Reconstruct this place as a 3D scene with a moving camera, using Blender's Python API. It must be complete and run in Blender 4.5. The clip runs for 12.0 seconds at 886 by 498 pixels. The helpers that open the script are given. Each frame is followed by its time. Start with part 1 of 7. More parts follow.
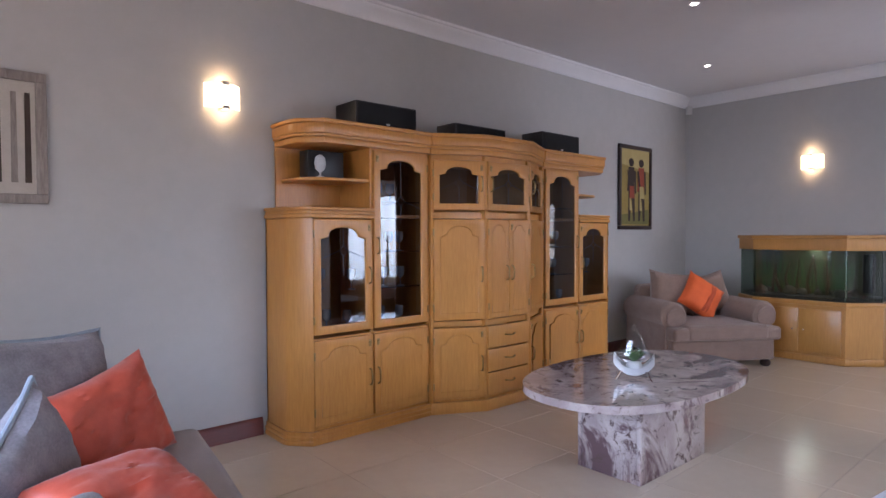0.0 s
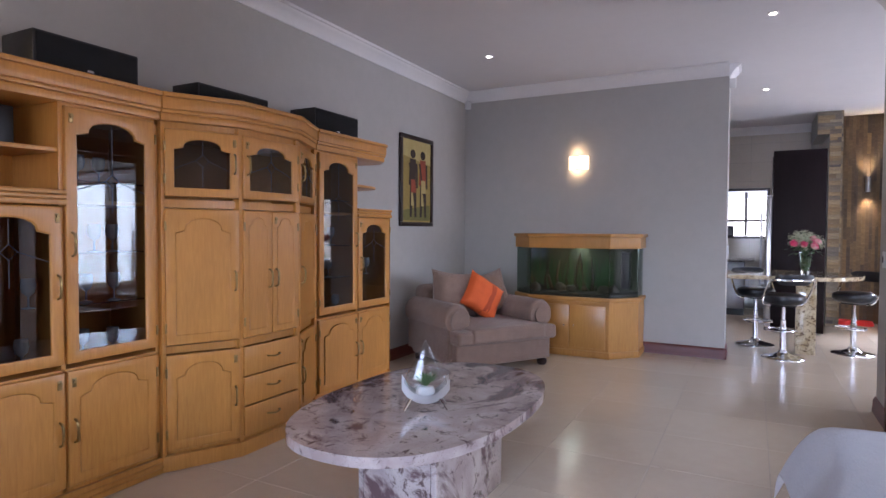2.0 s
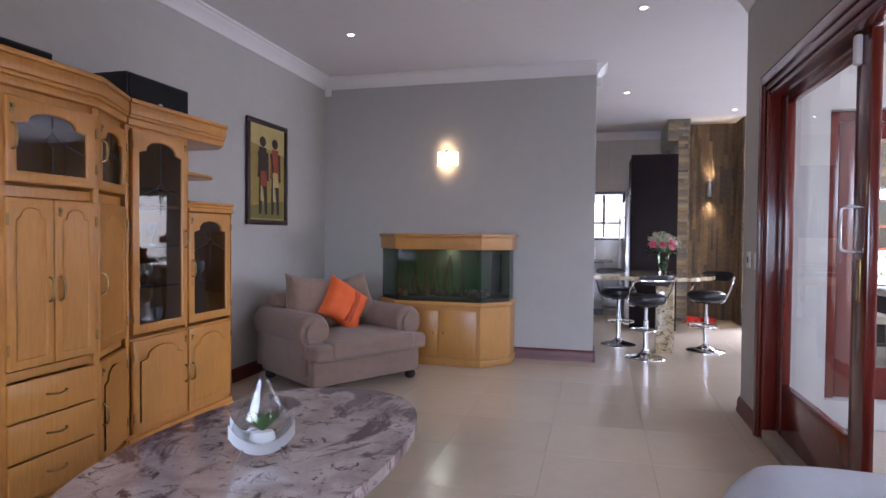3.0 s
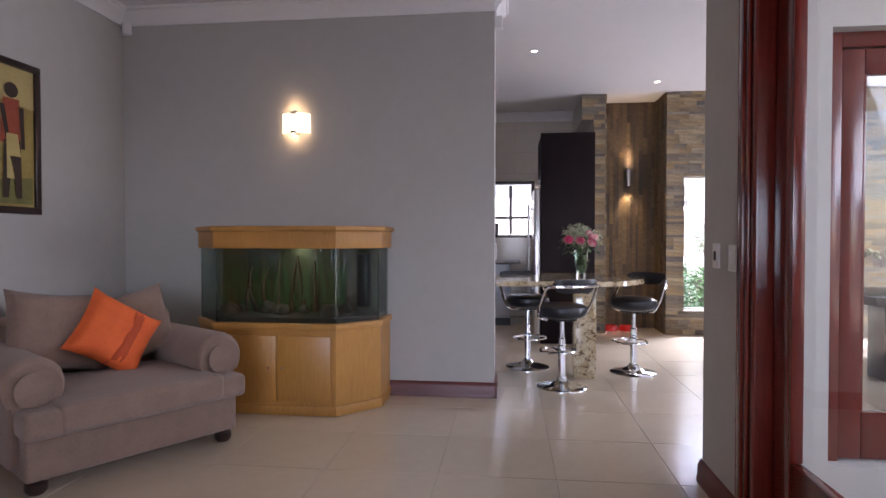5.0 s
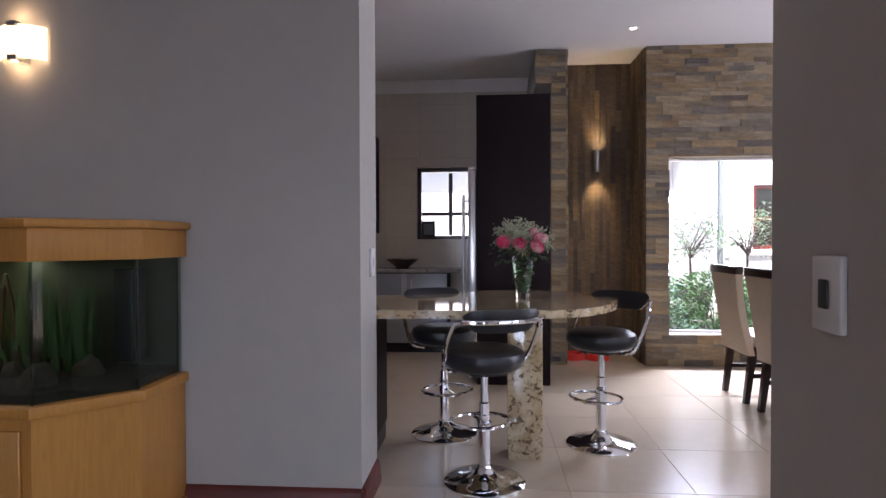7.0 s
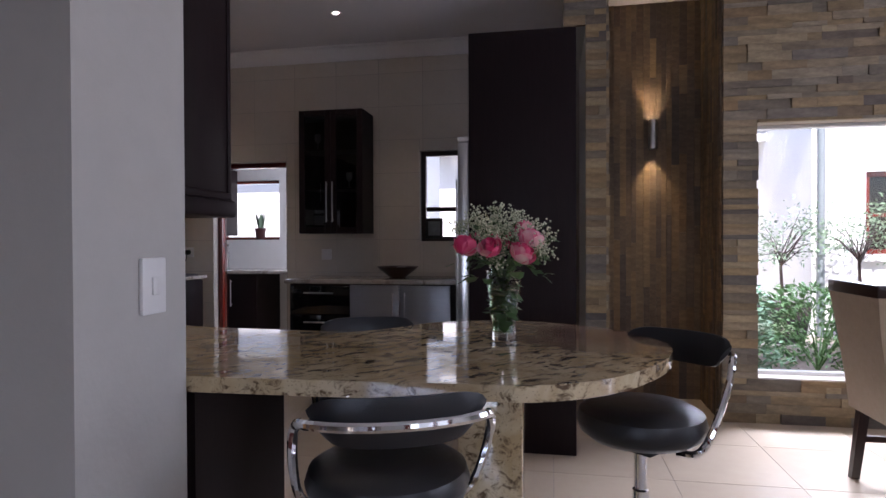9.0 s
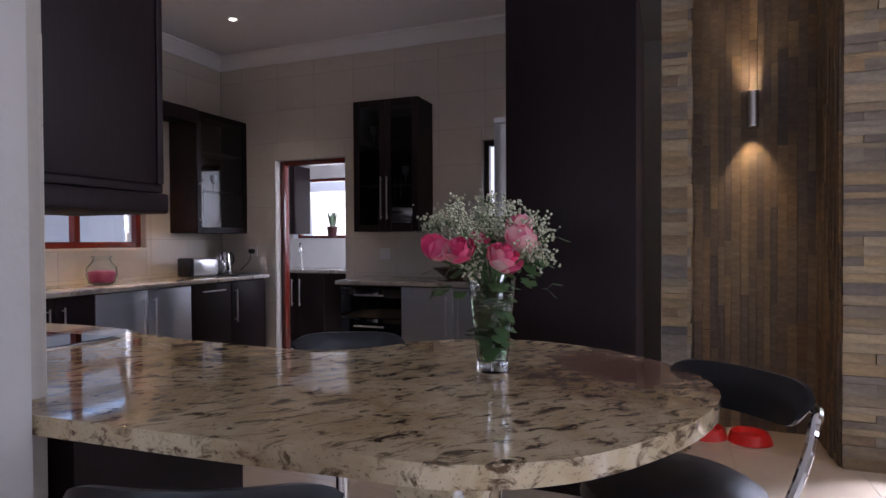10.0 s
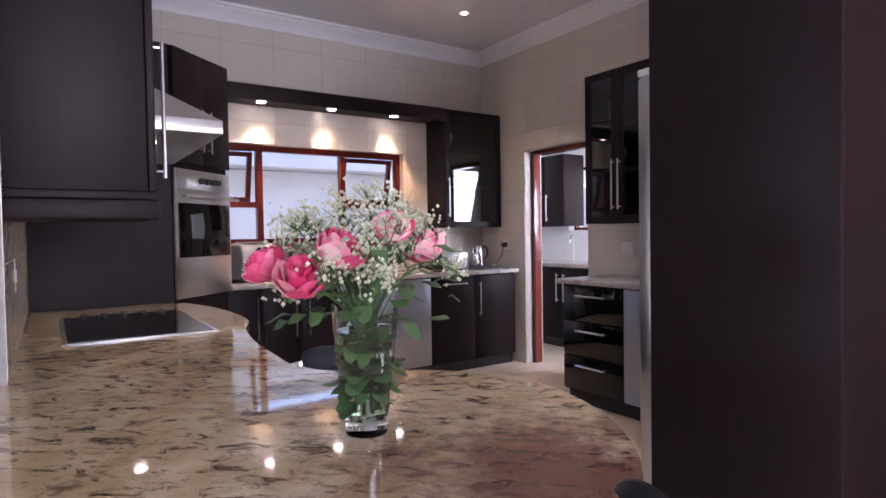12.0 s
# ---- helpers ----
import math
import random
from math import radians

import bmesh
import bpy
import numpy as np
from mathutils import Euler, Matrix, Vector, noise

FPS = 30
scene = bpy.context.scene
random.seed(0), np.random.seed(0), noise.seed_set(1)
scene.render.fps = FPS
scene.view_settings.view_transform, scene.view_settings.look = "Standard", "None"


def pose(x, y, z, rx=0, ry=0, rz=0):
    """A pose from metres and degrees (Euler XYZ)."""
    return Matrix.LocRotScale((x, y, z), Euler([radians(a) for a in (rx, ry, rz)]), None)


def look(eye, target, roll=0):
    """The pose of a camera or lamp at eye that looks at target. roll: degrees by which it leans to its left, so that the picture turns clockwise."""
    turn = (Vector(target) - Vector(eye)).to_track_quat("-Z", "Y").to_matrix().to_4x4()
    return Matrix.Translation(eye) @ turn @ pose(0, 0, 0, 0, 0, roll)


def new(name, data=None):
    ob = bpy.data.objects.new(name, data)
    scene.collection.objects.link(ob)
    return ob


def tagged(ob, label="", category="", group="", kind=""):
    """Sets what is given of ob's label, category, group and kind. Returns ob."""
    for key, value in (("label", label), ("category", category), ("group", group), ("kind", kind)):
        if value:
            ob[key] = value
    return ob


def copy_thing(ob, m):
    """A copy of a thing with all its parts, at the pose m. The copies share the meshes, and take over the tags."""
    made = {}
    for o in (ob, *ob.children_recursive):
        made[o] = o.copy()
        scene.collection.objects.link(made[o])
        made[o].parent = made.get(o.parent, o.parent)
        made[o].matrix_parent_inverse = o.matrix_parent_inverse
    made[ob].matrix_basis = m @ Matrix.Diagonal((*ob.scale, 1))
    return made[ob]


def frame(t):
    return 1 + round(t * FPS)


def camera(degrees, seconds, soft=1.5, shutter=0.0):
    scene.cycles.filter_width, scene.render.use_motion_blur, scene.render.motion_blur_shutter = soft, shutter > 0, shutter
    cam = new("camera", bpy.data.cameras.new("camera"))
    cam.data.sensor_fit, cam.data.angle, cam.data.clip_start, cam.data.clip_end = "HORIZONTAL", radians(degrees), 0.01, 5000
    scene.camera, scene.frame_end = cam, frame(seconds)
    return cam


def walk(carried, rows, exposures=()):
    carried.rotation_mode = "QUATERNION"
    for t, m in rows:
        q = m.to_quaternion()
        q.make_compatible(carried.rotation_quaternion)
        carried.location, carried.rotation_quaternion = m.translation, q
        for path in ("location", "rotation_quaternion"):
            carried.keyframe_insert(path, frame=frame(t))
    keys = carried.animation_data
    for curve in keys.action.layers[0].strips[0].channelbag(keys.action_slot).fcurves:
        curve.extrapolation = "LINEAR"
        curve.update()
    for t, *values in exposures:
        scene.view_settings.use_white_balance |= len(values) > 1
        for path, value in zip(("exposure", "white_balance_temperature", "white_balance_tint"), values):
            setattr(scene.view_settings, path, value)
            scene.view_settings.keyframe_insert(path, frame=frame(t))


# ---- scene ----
cam = camera(74.0, 12.0)
PATH = [
    (0, (-0.293, 0.198, 1.326), (1.012, 1.712, 1.275), -0.2),
    (0.5, (-0.184, 0.291, 1.329), (1.245, 1.689, 1.272), 0.0),
    (1, (-0.028, 0.382, 1.326), (1.514, 1.654, 1.268), 0.1),
    (1.5, (0.148, 0.51, 1.325), (1.806, 1.627, 1.264), 0.2),
    (2, (0.346, 0.683, 1.32), (2.114, 1.616, 1.259), 0.3),
    (2.5, (0.583, 0.814, 1.304), (2.448, 1.535, 1.248), 0.4),
    (3, (0.903, 0.895, 1.29), (2.837, 1.404, 1.242), 0.5),
    (5, (2.615, 0.814, 1.216), (4.601, 1.039, 1.179), 0.0),
    (5.5, (3.103, 0.74, 1.233), (5.094, 0.925, 1.195), -0.1),
    (6, (3.58, 0.613, 1.23), (5.573, 0.768, 1.194), -0.2),
    (6.5, (4.083, 0.515, 1.202), (6.078, 0.656, 1.17), -0.2),
    (7, (4.535, 0.374, 1.218), (6.529, 0.523, 1.186), -0.2),
    (9, (6.066, -0.016, 1.212), (8.032, 0.349, 1.189), -0.2),
    (9.5, (6.354, -0.123, 1.208), (8.286, 0.394, 1.183), -0.3),
    (10, (6.64, -0.298, 1.219), (8.504, 0.425, 1.189), -0.3),
    (10.5, (6.846, -0.528, 1.237), (8.602, 0.429, 1.191), -0.5),
    (11, (7.065, -0.715, 1.241), (8.64, 0.517, 1.18), -0.9),
    (11.5, (7.348, -0.838, 1.259), (8.676, 0.656, 1.192), -1.0),
    (12, (7.675, -0.873, 1.246), (8.787, 0.789, 1.191), -0.9),
]
EXPOSURES = [(0, 2.45, 5950, 24), (3, 2.42, 6000, 25), (5, 2.12, 6350, 26), (7, 1.62, 6300, 26), (9, 1.28, 6200, 26), (9.5, 1.36, 6200, 27), (10.5, 1.86, 6050, 29), (12, 2.66, 6200, 33)]
walk(cam, [(t, look(eye, target, roll)) for t, eye, target, roll in PATH], EXPOSURES)

# ---- world, sun and large lights ----
world = bpy.data.worlds.new("sky")
scene.world = world
world.use_nodes = True
wn = world.node_tree.nodes
sky = wn.new("ShaderNodeTexSky")
sky.sky_type = "NISHITA"
sky.sun_disc = False
sky.sun_elevation, sky.sun_rotation = radians(52), radians(265)
world.node_tree.links.new(sky.outputs[0], wn["Background"].inputs[0])
wn["Background"].inputs[1].default_value = 0.15


def lamp(name, kind, m, energy, color=(1, 1, 1), **more):
    data = bpy.data.lights.new(name, kind)
    data.energy, data.color = energy, color
    ob = new(name, data)
    ob.matrix_world = m
    for key, value in more.items():
        if key == "angle":
            data.angle = value
        if key == "size":
            data.shape, data.size, data.size_y = "RECTANGLE", value[0], value[1]
        if key == "radius":
            data.shadow_soft_size = value
        if key == "spread":
            data.spread = radians(value)
        if key == "spot":
            data.spot_size, data.spot_blend = radians(value), 0.6
    return ob


SUN = Vector((-0.61, 0.05, 0.79))
lamp("sun", "SUN", look(SUN * 30, (0, 0, 0)), 5.0, (1.0, 0.95, 0.88), angle=radians(0.5))
COOL = (0.80, 0.89, 1.0)
# area lamps added out of view stand in for daylight; then the lamps that are lit
# west fill at an assumed window, spread narrowed to spare the cabinet wall
lamp("fill_lounge_west", "AREA", look((-2.6, 1.0, 1.45), (1.2, 0.9, -0.1)), 12, (0.62, 0.79, 1.0), size=(2.6, 1.8), spread=80)
# weak south fill; the glazed door it stands at is assumed
lamp("fill_lounge_south", "AREA", look((-0.6, -2.75, 1.25), (0.8, 1.2, 0.0)), 1.2, COOL, size=(2.2, 2.0))
# fill lamp added under the patio roof slab, aimed into the lounge
lamp("fill_patio", "AREA", look((3.9, -2.9, 2.5), (5.4, 1.6, 0.3)), 24, COOL, size=(2.6, 1.4))
lamp("sky_dining_door", "AREA", look((8.2, -5.15, 1.25), (8.2, 0.0, 0.9)), 46, COOL, size=(2.6, 2.0))
# fill lamp added inside the scullery, against its solid side wall
lamp("fill_scullery", "AREA", look((12.2, 1.50, 1.5), (12.2, 3.4, 0.9)), 22, COOL, size=(0.8, 1.2))
# unseen lamp added above the picture window head to brighten the dining floor
lamp("fill_garden_window", "AREA", look((11.7, -2.4, 2.85), (9.0, -1.8, 0.0)), 200, COOL, size=(2.0, 0.7))
WARM = (1.0, 0.80, 0.56)
DOWNLIGHTS = [(5.75, 3.03), (4.05, 2.34), (5.70, 0.58), (8.47, 0.58), (9.78, -0.90), (10.55, 1.68), (10.56, 3.07), (8.9, 1.7), (9.0, 3.0)]
for dx, dy in DOWNLIGHTS:
    lamp("downlight_lamp", "SPOT", pose(dx, dy, 3.02), 3.8 if dx > 8.6 else 0.5, (1.0, 0.86, 0.68), spot=95, radius=0.03)

# ---- materials ----
MATS = {}


def nodes_of(name):
    m = bpy.data.materials.new(name)
    m.use_nodes = True
    nt = m.node_tree
    return m, nt, nt.nodes["Principled BSDF"]


def ramp(nt, fac, stops):
    r = nt.nodes.new("ShaderNodeValToRGB")
    el = r.color_ramp.elements
    while len(el) < len(stops):
        el.new(0.5)
    for e, (p, c) in zip(el, stops):
        e.position, e.color = p, (*c, 1)
    nt.links.new(fac, r.inputs[0])
    return r.outputs[0]


def coords(nt, stretch=(1, 1, 1), kind="Object"):
    tc = nt.nodes.new("ShaderNodeTexCoord")
    mp = nt.nodes.new("ShaderNodeMapping")
    mp.inputs["Scale"].default_value = stretch
    nt.links.new(tc.outputs[kind], mp.inputs[0])
    return mp.outputs[0]


def noise_tex(nt, vec, scale, detail=4, rough=0.6, distort=0.0):
    n = nt.nodes.new("ShaderNodeTexNoise")
    n.inputs["Scale"].default_value = scale
    n.inputs["Detail"].default_value = detail
    n.inputs["Roughness"].default_value = rough
    n.inputs["Distortion"].default_value = distort
    nt.links.new(vec, n.inputs["Vector"])
    return n.outputs[0]


def mixc(nt, fac, a, b, mode="MIX"):
    n = nt.nodes.new("ShaderNodeMix")
    n.data_type, n.blend_type = "RGBA", mode
    for sock, v in ((n.inputs[0], fac), (n.inputs[6], a), (n.inputs[7], b)):
        if hasattr(v, "is_linked"):
            nt.links.new(v, sock)
        elif isinstance(v, (int, float)):
            sock.default_value = v
        else:
            sock.default_value = (*v, 1)
    return n.outputs[2]


def bumped(nt, b, height, strength, dist=0.01):
    n = nt.nodes.new("ShaderNodeBump")
    n.inputs["Strength"].default_value = strength
    n.inputs["Distance"].default_value = dist
    nt.links.new(height, n.inputs["Height"])
    nt.links.new(n.outputs[0], b.inputs["Normal"])


def mat(name, c, c2=None, scale=6.0, rough=0.5, rough2=None, metal=0.0, bump=0.0, bscale=60.0, stretch=(1, 1, 1), coat=0.0, sheen=0.0, per_object=0.0, spec=None):
    m, nt, b = nodes_of(name)
    v = coords(nt, stretch)
    c2 = c2 or tuple(x * 0.8 for x in c)
    big = noise_tex(nt, v, scale, 3)
    fine = noise_tex(nt, v, scale * 9, 4)
    f = mixc(nt, 0.4, big, fine)
    col = ramp(nt, f, [(0.32, c), (0.68, c2)])
    if per_object:
        info = nt.nodes.new("ShaderNodeObjectInfo")
        r = ramp(nt, info.outputs["Random"], [(0.0, (1 - per_object,) * 3), (1.0, (1 + per_object,) * 3)])
        col = mixc(nt, 1.0, col, r, "MULTIPLY")
    nt.links.new(col, b.inputs["Base Color"])
    rr = ramp(nt, fine, [(0.3, (rough,) * 3), (0.7, ((rough2 or min(1, rough * 1.25)),) * 3)])
    nt.links.new(rr, b.inputs["Roughness"])
    b.inputs["Metallic"].default_value = metal
    b.inputs["Coat Weight"].default_value = coat
    b.inputs["Coat Roughness"].default_value = 0.12
    b.inputs["Sheen Weight"].default_value = sheen
    if spec is not None:
        b.inputs["Specular IOR Level"].default_value = spec
    if bump:
        bumped(nt, b, noise_tex(nt, v, bscale, 5), bump)
    MATS[name] = m
    return m


def glass(name, color=(0.95, 1, 0.98), rough=0.0, ior=1.45):
    m, nt, b = nodes_of(name)
    b.inputs["Base Color"].default_value = (*color, 1)
    b.inputs["Roughness"].default_value = rough
    b.inputs["IOR"].default_value = ior
    b.inputs["Transmission Weight"].default_value = 1.0
    return m


def pane_mat(name, tint=(0.9, 0.95, 0.95), gloss=0.08):
    """Thin window glass: clear, with a Fresnel gloss."""
    m, nt, b = nodes_of(name)
    out = nt.nodes["Material Output"]
    tr = nt.nodes.new("ShaderNodeBsdfTransparent")
    tr.inputs[0].default_value = (*tint, 1)
    gl = nt.nodes.new("ShaderNodeBsdfGlossy")
    gl.inputs["Roughness"].default_value = 0.02
    lw = nt.nodes.new("ShaderNodeLayerWeight")
    lw.inputs[0].default_value = 0.5
    pw = nt.nodes.new("ShaderNodeMath")
    pw.operation = "POWER"
    pw.inputs[1].default_value = 5.0
    nt.links.new(lw.outputs["Facing"], pw.inputs[0])
    add = nt.nodes.new("ShaderNodeMath")
    add.operation = "MULTIPLY_ADD"
    add.inputs[1].default_value, add.inputs[2].default_value = 0.85, 0.045 + gloss
    nt.links.new(pw.outputs[0], add.inputs[0])
    mx = nt.nodes.new("ShaderNodeMixShader")
    nt.links.new(add.outputs[0], mx.inputs[0])
    nt.links.new(tr.outputs[0], mx.inputs[1])
    nt.links.new(gl.outputs[0], mx.inputs[2])
    nt.links.new(mx.outputs[0], out.inputs[0])
    return m


def glow(name, color, strength):
    m, nt, b = nodes_of(name)
    b.inputs["Base Color"].default_value = (0.9, 0.85, 0.7, 1)
    b.inputs["Emission Color"].default_value = (*color, 1)
    b.inputs["Emission Strength"].default_value = strength
    return m


def granite_mat(name, base, pale, blot, dark, fleck, rough=0.06, scale=1.0, blot_amt=(0.52, 0.66), mid_amt=(0.57, 0.66), streak=0.0, mid_scale=14):
    m, nt, b = nodes_of(name)
    v = coords(nt, (1, 1, 1))
    vm = v
    if streak:
        turn = nt.nodes.new("ShaderNodeMapping")
        turn.inputs["Rotation"].default_value = (0, 0, radians(42))
        nt.links.new(v, turn.inputs[0])
        pull = nt.nodes.new("ShaderNodeMapping")
        pull.inputs["Scale"].default_value = (streak, 1, 1)
        nt.links.new(turn.outputs[0], pull.inputs[0])
        vm = pull.outputs[0]
    cloud = noise_tex(nt, v, 5 * scale, 5, 0.6, 0.6)
    col = ramp(nt, cloud, [(0.35, base), (0.62, pale)])
    big = noise_tex(nt, v, 1.9 * scale, 6, 0.65, 1.2)
    col = mixc(nt, ramp(nt, big, [(blot_amt[0], (0, 0, 0)), (blot_amt[1], (1, 1, 1))]), col, blot)
    mid = noise_tex(nt, vm, mid_scale * scale, 6, 0.7, 0.8)
    col = mixc(nt, ramp(nt, mid, [(mid_amt[0], (0, 0, 0)), (mid_amt[1], (1, 1, 1))]), col, dark)
    vor = nt.nodes.new("ShaderNodeTexVoronoi")
    vor.inputs["Scale"].default_value = 95 * scale
    nt.links.new(v, vor.inputs["Vector"])
    col = mixc(nt, ramp(nt, vor.outputs["Distance"], [(0.10, (0.5, 0.5, 0.5)), (0.22, (0, 0, 0))]), col, fleck)
    nt.links.new(col, b.inputs["Base Color"])
    b.inputs["Roughness"].default_value = rough
    b.inputs["Coat Weight"].default_value = 0.3
    b.inputs["Coat Roughness"].default_value = 0.04
    return m


def wood_mat(name, c, c2, rough=0.35, stretch=(9, 9, 0.8), scale=3.0, coat=0.15, bump=0.05):
    m, nt, b = nodes_of(name)
    v = coords(nt, stretch)
    grain = noise_tex(nt, v, scale * 3, 6, 0.65, 0.4)
    broad = noise_tex(nt, coords(nt, (1.5, 1.5, 0.6)), 2.0, 2)
    col = ramp(nt, grain, [(0.3, c), (0.7, c2)])
    col = mixc(nt, 1.0, col, ramp(nt, broad, [(0.3, (0.86, 0.86, 0.86)), (0.7, (1.06, 1.06, 1.06))]), "MULTIPLY")
    nt.links.new(col, b.inputs["Base Color"])
    b.inputs["Roughness"].default_value = rough
    b.inputs["Coat Weight"].default_value = coat
    b.inputs["Coat Roughness"].default_value = 0.2
    bumped(nt, b, grain, bump, 0.004)
    return m


PLASTER = mat("wall_plaster", (0.47, 0.455, 0.43), (0.44, 0.425, 0.40), 1.2, 0.75, bump=0.10, bscale=45)
PLASTER_WHITE = mat("white_plaster", (0.72, 0.71, 0.69), (0.68, 0.67, 0.65), 1.2, 0.75, bump=0.08, bscale=45)
CEILING = mat("ceiling_paint", (0.74, 0.73, 0.75), (0.71, 0.70, 0.72), 0.8, 0.85, bump=0.04, bscale=80)
CORNICE = mat("cornice_paint", (0.80, 0.79, 0.79), (0.76, 0.75, 0.75), 3, 0.6)
FLOOR_TILE = mat("porcelain_tile", (0.60, 0.50, 0.385), (0.545, 0.445, 0.335), 1.6, 0.15, 0.23, bump=0.015, bscale=18, per_object=0.03, spec=0.9)
GROUT = mat("grout", (0.40, 0.345, 0.28), (0.34, 0.29, 0.235), 20, 0.9)
OAK = wood_mat("honey_oak", (0.60, 0.275, 0.060), (0.49, 0.200, 0.038))
BEECH = wood_mat("amber_veneer", (0.52, 0.25, 0.055), (0.43, 0.19, 0.038), 0.4)
MAHOGANY = wood_mat("mahogany", (0.15, 0.020, 0.012), (0.10, 0.013, 0.009), 0.16, coat=0.35)
SKIRTING = wood_mat("skirting_mahogany", (0.15, 0.026, 0.018), (0.10, 0.018, 0.013), 0.42, stretch=(1.0, 1.0, 9), coat=0.05)
WENGE = wood_mat("wenge_foil", (0.016, 0.009, 0.010), (0.011, 0.006, 0.007), 0.46, stretch=(14, 14, 0.7), coat=0.0, bump=0.03)
WENGE.node_tree.nodes["Principled BSDF"].inputs["Specular IOR Level"].default_value = 0.14
SILVER_DOOR = mat("aluminium_foil_door", (0.42, 0.44, 0.48), (0.38, 0.40, 0.44), 2, 0.32, metal=0.75, stretch=(1, 1, 14))
STEEL = mat("brushed_steel", (0.62, 0.62, 0.62), (0.60, 0.60, 0.605), 3, 0.28, 0.30, metal=1.0, stretch=(1, 1, 20))
CHROME = mat("chrome", (0.82, 0.83, 0.85), (0.80, 0.81, 0.83), 2, 0.05, 0.08, metal=1.0)
LEAD = mat("dull_lead", (0.10, 0.10, 0.11), (0.07, 0.07, 0.08), 20, 0.5, metal=0.6)
BRASS = mat("aged_brass", (0.36, 0.24, 0.10), (0.28, 0.18, 0.07), 8, 0.35, metal=1.0)
BLACK_LEATHER = mat("black_leather", (0.012, 0.013, 0.017), (0.009, 0.010, 0.013), 6, 0.28, 0.36, bump=0.12, bscale=240)
BLACK_PLASTIC = mat("black_plastic", (0.012, 0.012, 0.013), (0.009, 0.009, 0.010), 6, 0.35, bump=0.03, bscale=300)
BLACK_GLASS = mat("black_glass", (0.006, 0.006, 0.007), (0.005, 0.005, 0.006), 2, 0.04, 0.05)
WHITE_PLASTIC = mat("white_plastic", (0.74, 0.73, 0.72), (0.71, 0.70, 0.69), 5, 0.35)
FABRIC = mat("taupe_chenille", (0.265, 0.170, 0.122), (0.20, 0.125, 0.09), 9, 0.9, bump=0.5, bscale=420, sheen=0.25)
FABRIC_GREY = mat("grey_damask", (0.36, 0.35, 0.38), (0.19, 0.185, 0.21), 13, 0.6, bump=0.25, bscale=220, sheen=0.2)
SEAT_GREY = mat("beige_grey_upholstery", (0.40, 0.36, 0.34), (0.34, 0.31, 0.30), 8, 0.9, bump=0.4, bscale=420, sheen=0.2)
CORAL = mat("coral_satin", (0.62, 0.095, 0.042), (0.50, 0.065, 0.030), 5, 0.42, bump=0.25, bscale=14, sheen=0.3)
ORANGE = mat("orange_stripe_light", (0.78, 0.13, 0.022), (0.66, 0.10, 0.018), 10, 0.7, bump=0.2, bscale=300)
ORANGE_DARK = mat("orange_stripe_dark", (0.50, 0.065, 0.012), (0.43, 0.055, 0.011), 10, 0.7, bump=0.2, bscale=300)
WHITE_THROW = mat("white_quilted_throw", (0.83, 0.83, 0.86), (0.77, 0.77, 0.81), 10, 0.85, bump=0.5, bscale=90, sheen=0.3)
PIPING = mat("blue_grey_piping", (0.36, 0.43, 0.50), (0.29, 0.35, 0.41), 10, 0.6)
GRANITE_BAR = granite_mat("gold_granite", (0.40, 0.29, 0.155), (0.58, 0.48, 0.32), (0.12, 0.052, 0.036), (0.11, 0.070, 0.038), (0.05, 0.038, 0.03), blot_amt=(0.60, 0.74), mid_amt=(0.51, 0.62), streak=0.5, mid_scale=30)
# a broad wine-red vein crosses the round end of the bar
nt = GRANITE_BAR.node_tree
vec = coords(nt)
dist = nt.nodes.new("ShaderNodeVectorMath")
dist.operation = "DISTANCE"
dist.inputs[1].default_value = (8.36, -0.20, 0.86)
nt.links.new(vec, dist.inputs[0])
wob = nt.nodes.new("ShaderNodeMath")
wob.operation = "MULTIPLY_ADD"
nt.links.new(noise_tex(nt, vec, 11, 6, 0.7), wob.inputs[0])
wob.inputs[1].default_value = 0.95
nt.links.new(dist.outputs["Value"], wob.inputs[2])
vein = ramp(nt, wob.outputs[0], [(0.58, (0.88, 0.88, 0.88)), (0.80, (0.30, 0.30, 0.30)), (0.96, (0, 0, 0))])
base_in = nt.nodes["Principled BSDF"].inputs["Base Color"]
nt.links.new(mixc(nt, vein, base_in.links[0].from_socket, (0.115, 0.045, 0.036)), base_in)
GRANITE_TABLE = granite_mat("mauve_granite", (0.36, 0.28, 0.27), (0.54, 0.46, 0.43), (0.15, 0.09, 0.095), (0.13, 0.085, 0.08), (0.09, 0.07, 0.07), 0.10, 0.9, (0.50, 0.57), (0.55, 0.63))
GRANITE_COUNTER = granite_mat("grey_granite", (0.36, 0.33, 0.29), (0.46, 0.42, 0.38), (0.22, 0.18, 0.16), (0.16, 0.13, 0.11), (0.08, 0.07, 0.06), 0.12, 1.6)
WALL_TILE = mat("cream_wall_tile", (0.63, 0.575, 0.50), (0.58, 0.53, 0.455), 3, 0.10, 0.16, per_object=0.025)
TILE_GROUT = mat("tile_grout", (0.40, 0.37, 0.32), (0.36, 0.33, 0.29), 20, 0.9)
GLASS = glass("clear_glass")
WATER = glass("aquarium_water", (0.80, 0.93, 0.84), 0.0, 1.33)
GREEN_GLASS = glass("green_tinted_vase_glass", (0.62, 0.82, 0.62))
PANE = pane_mat("window_pane", (0.93, 0.96, 0.96), 0.02)
CAB_PANE = pane_mat("smoked_cabinet_pane", (0.30, 0.29, 0.28), 0.03)
TANK_PANE = pane_mat("tank_pane", (0.50, 0.58, 0.52), 0.01)
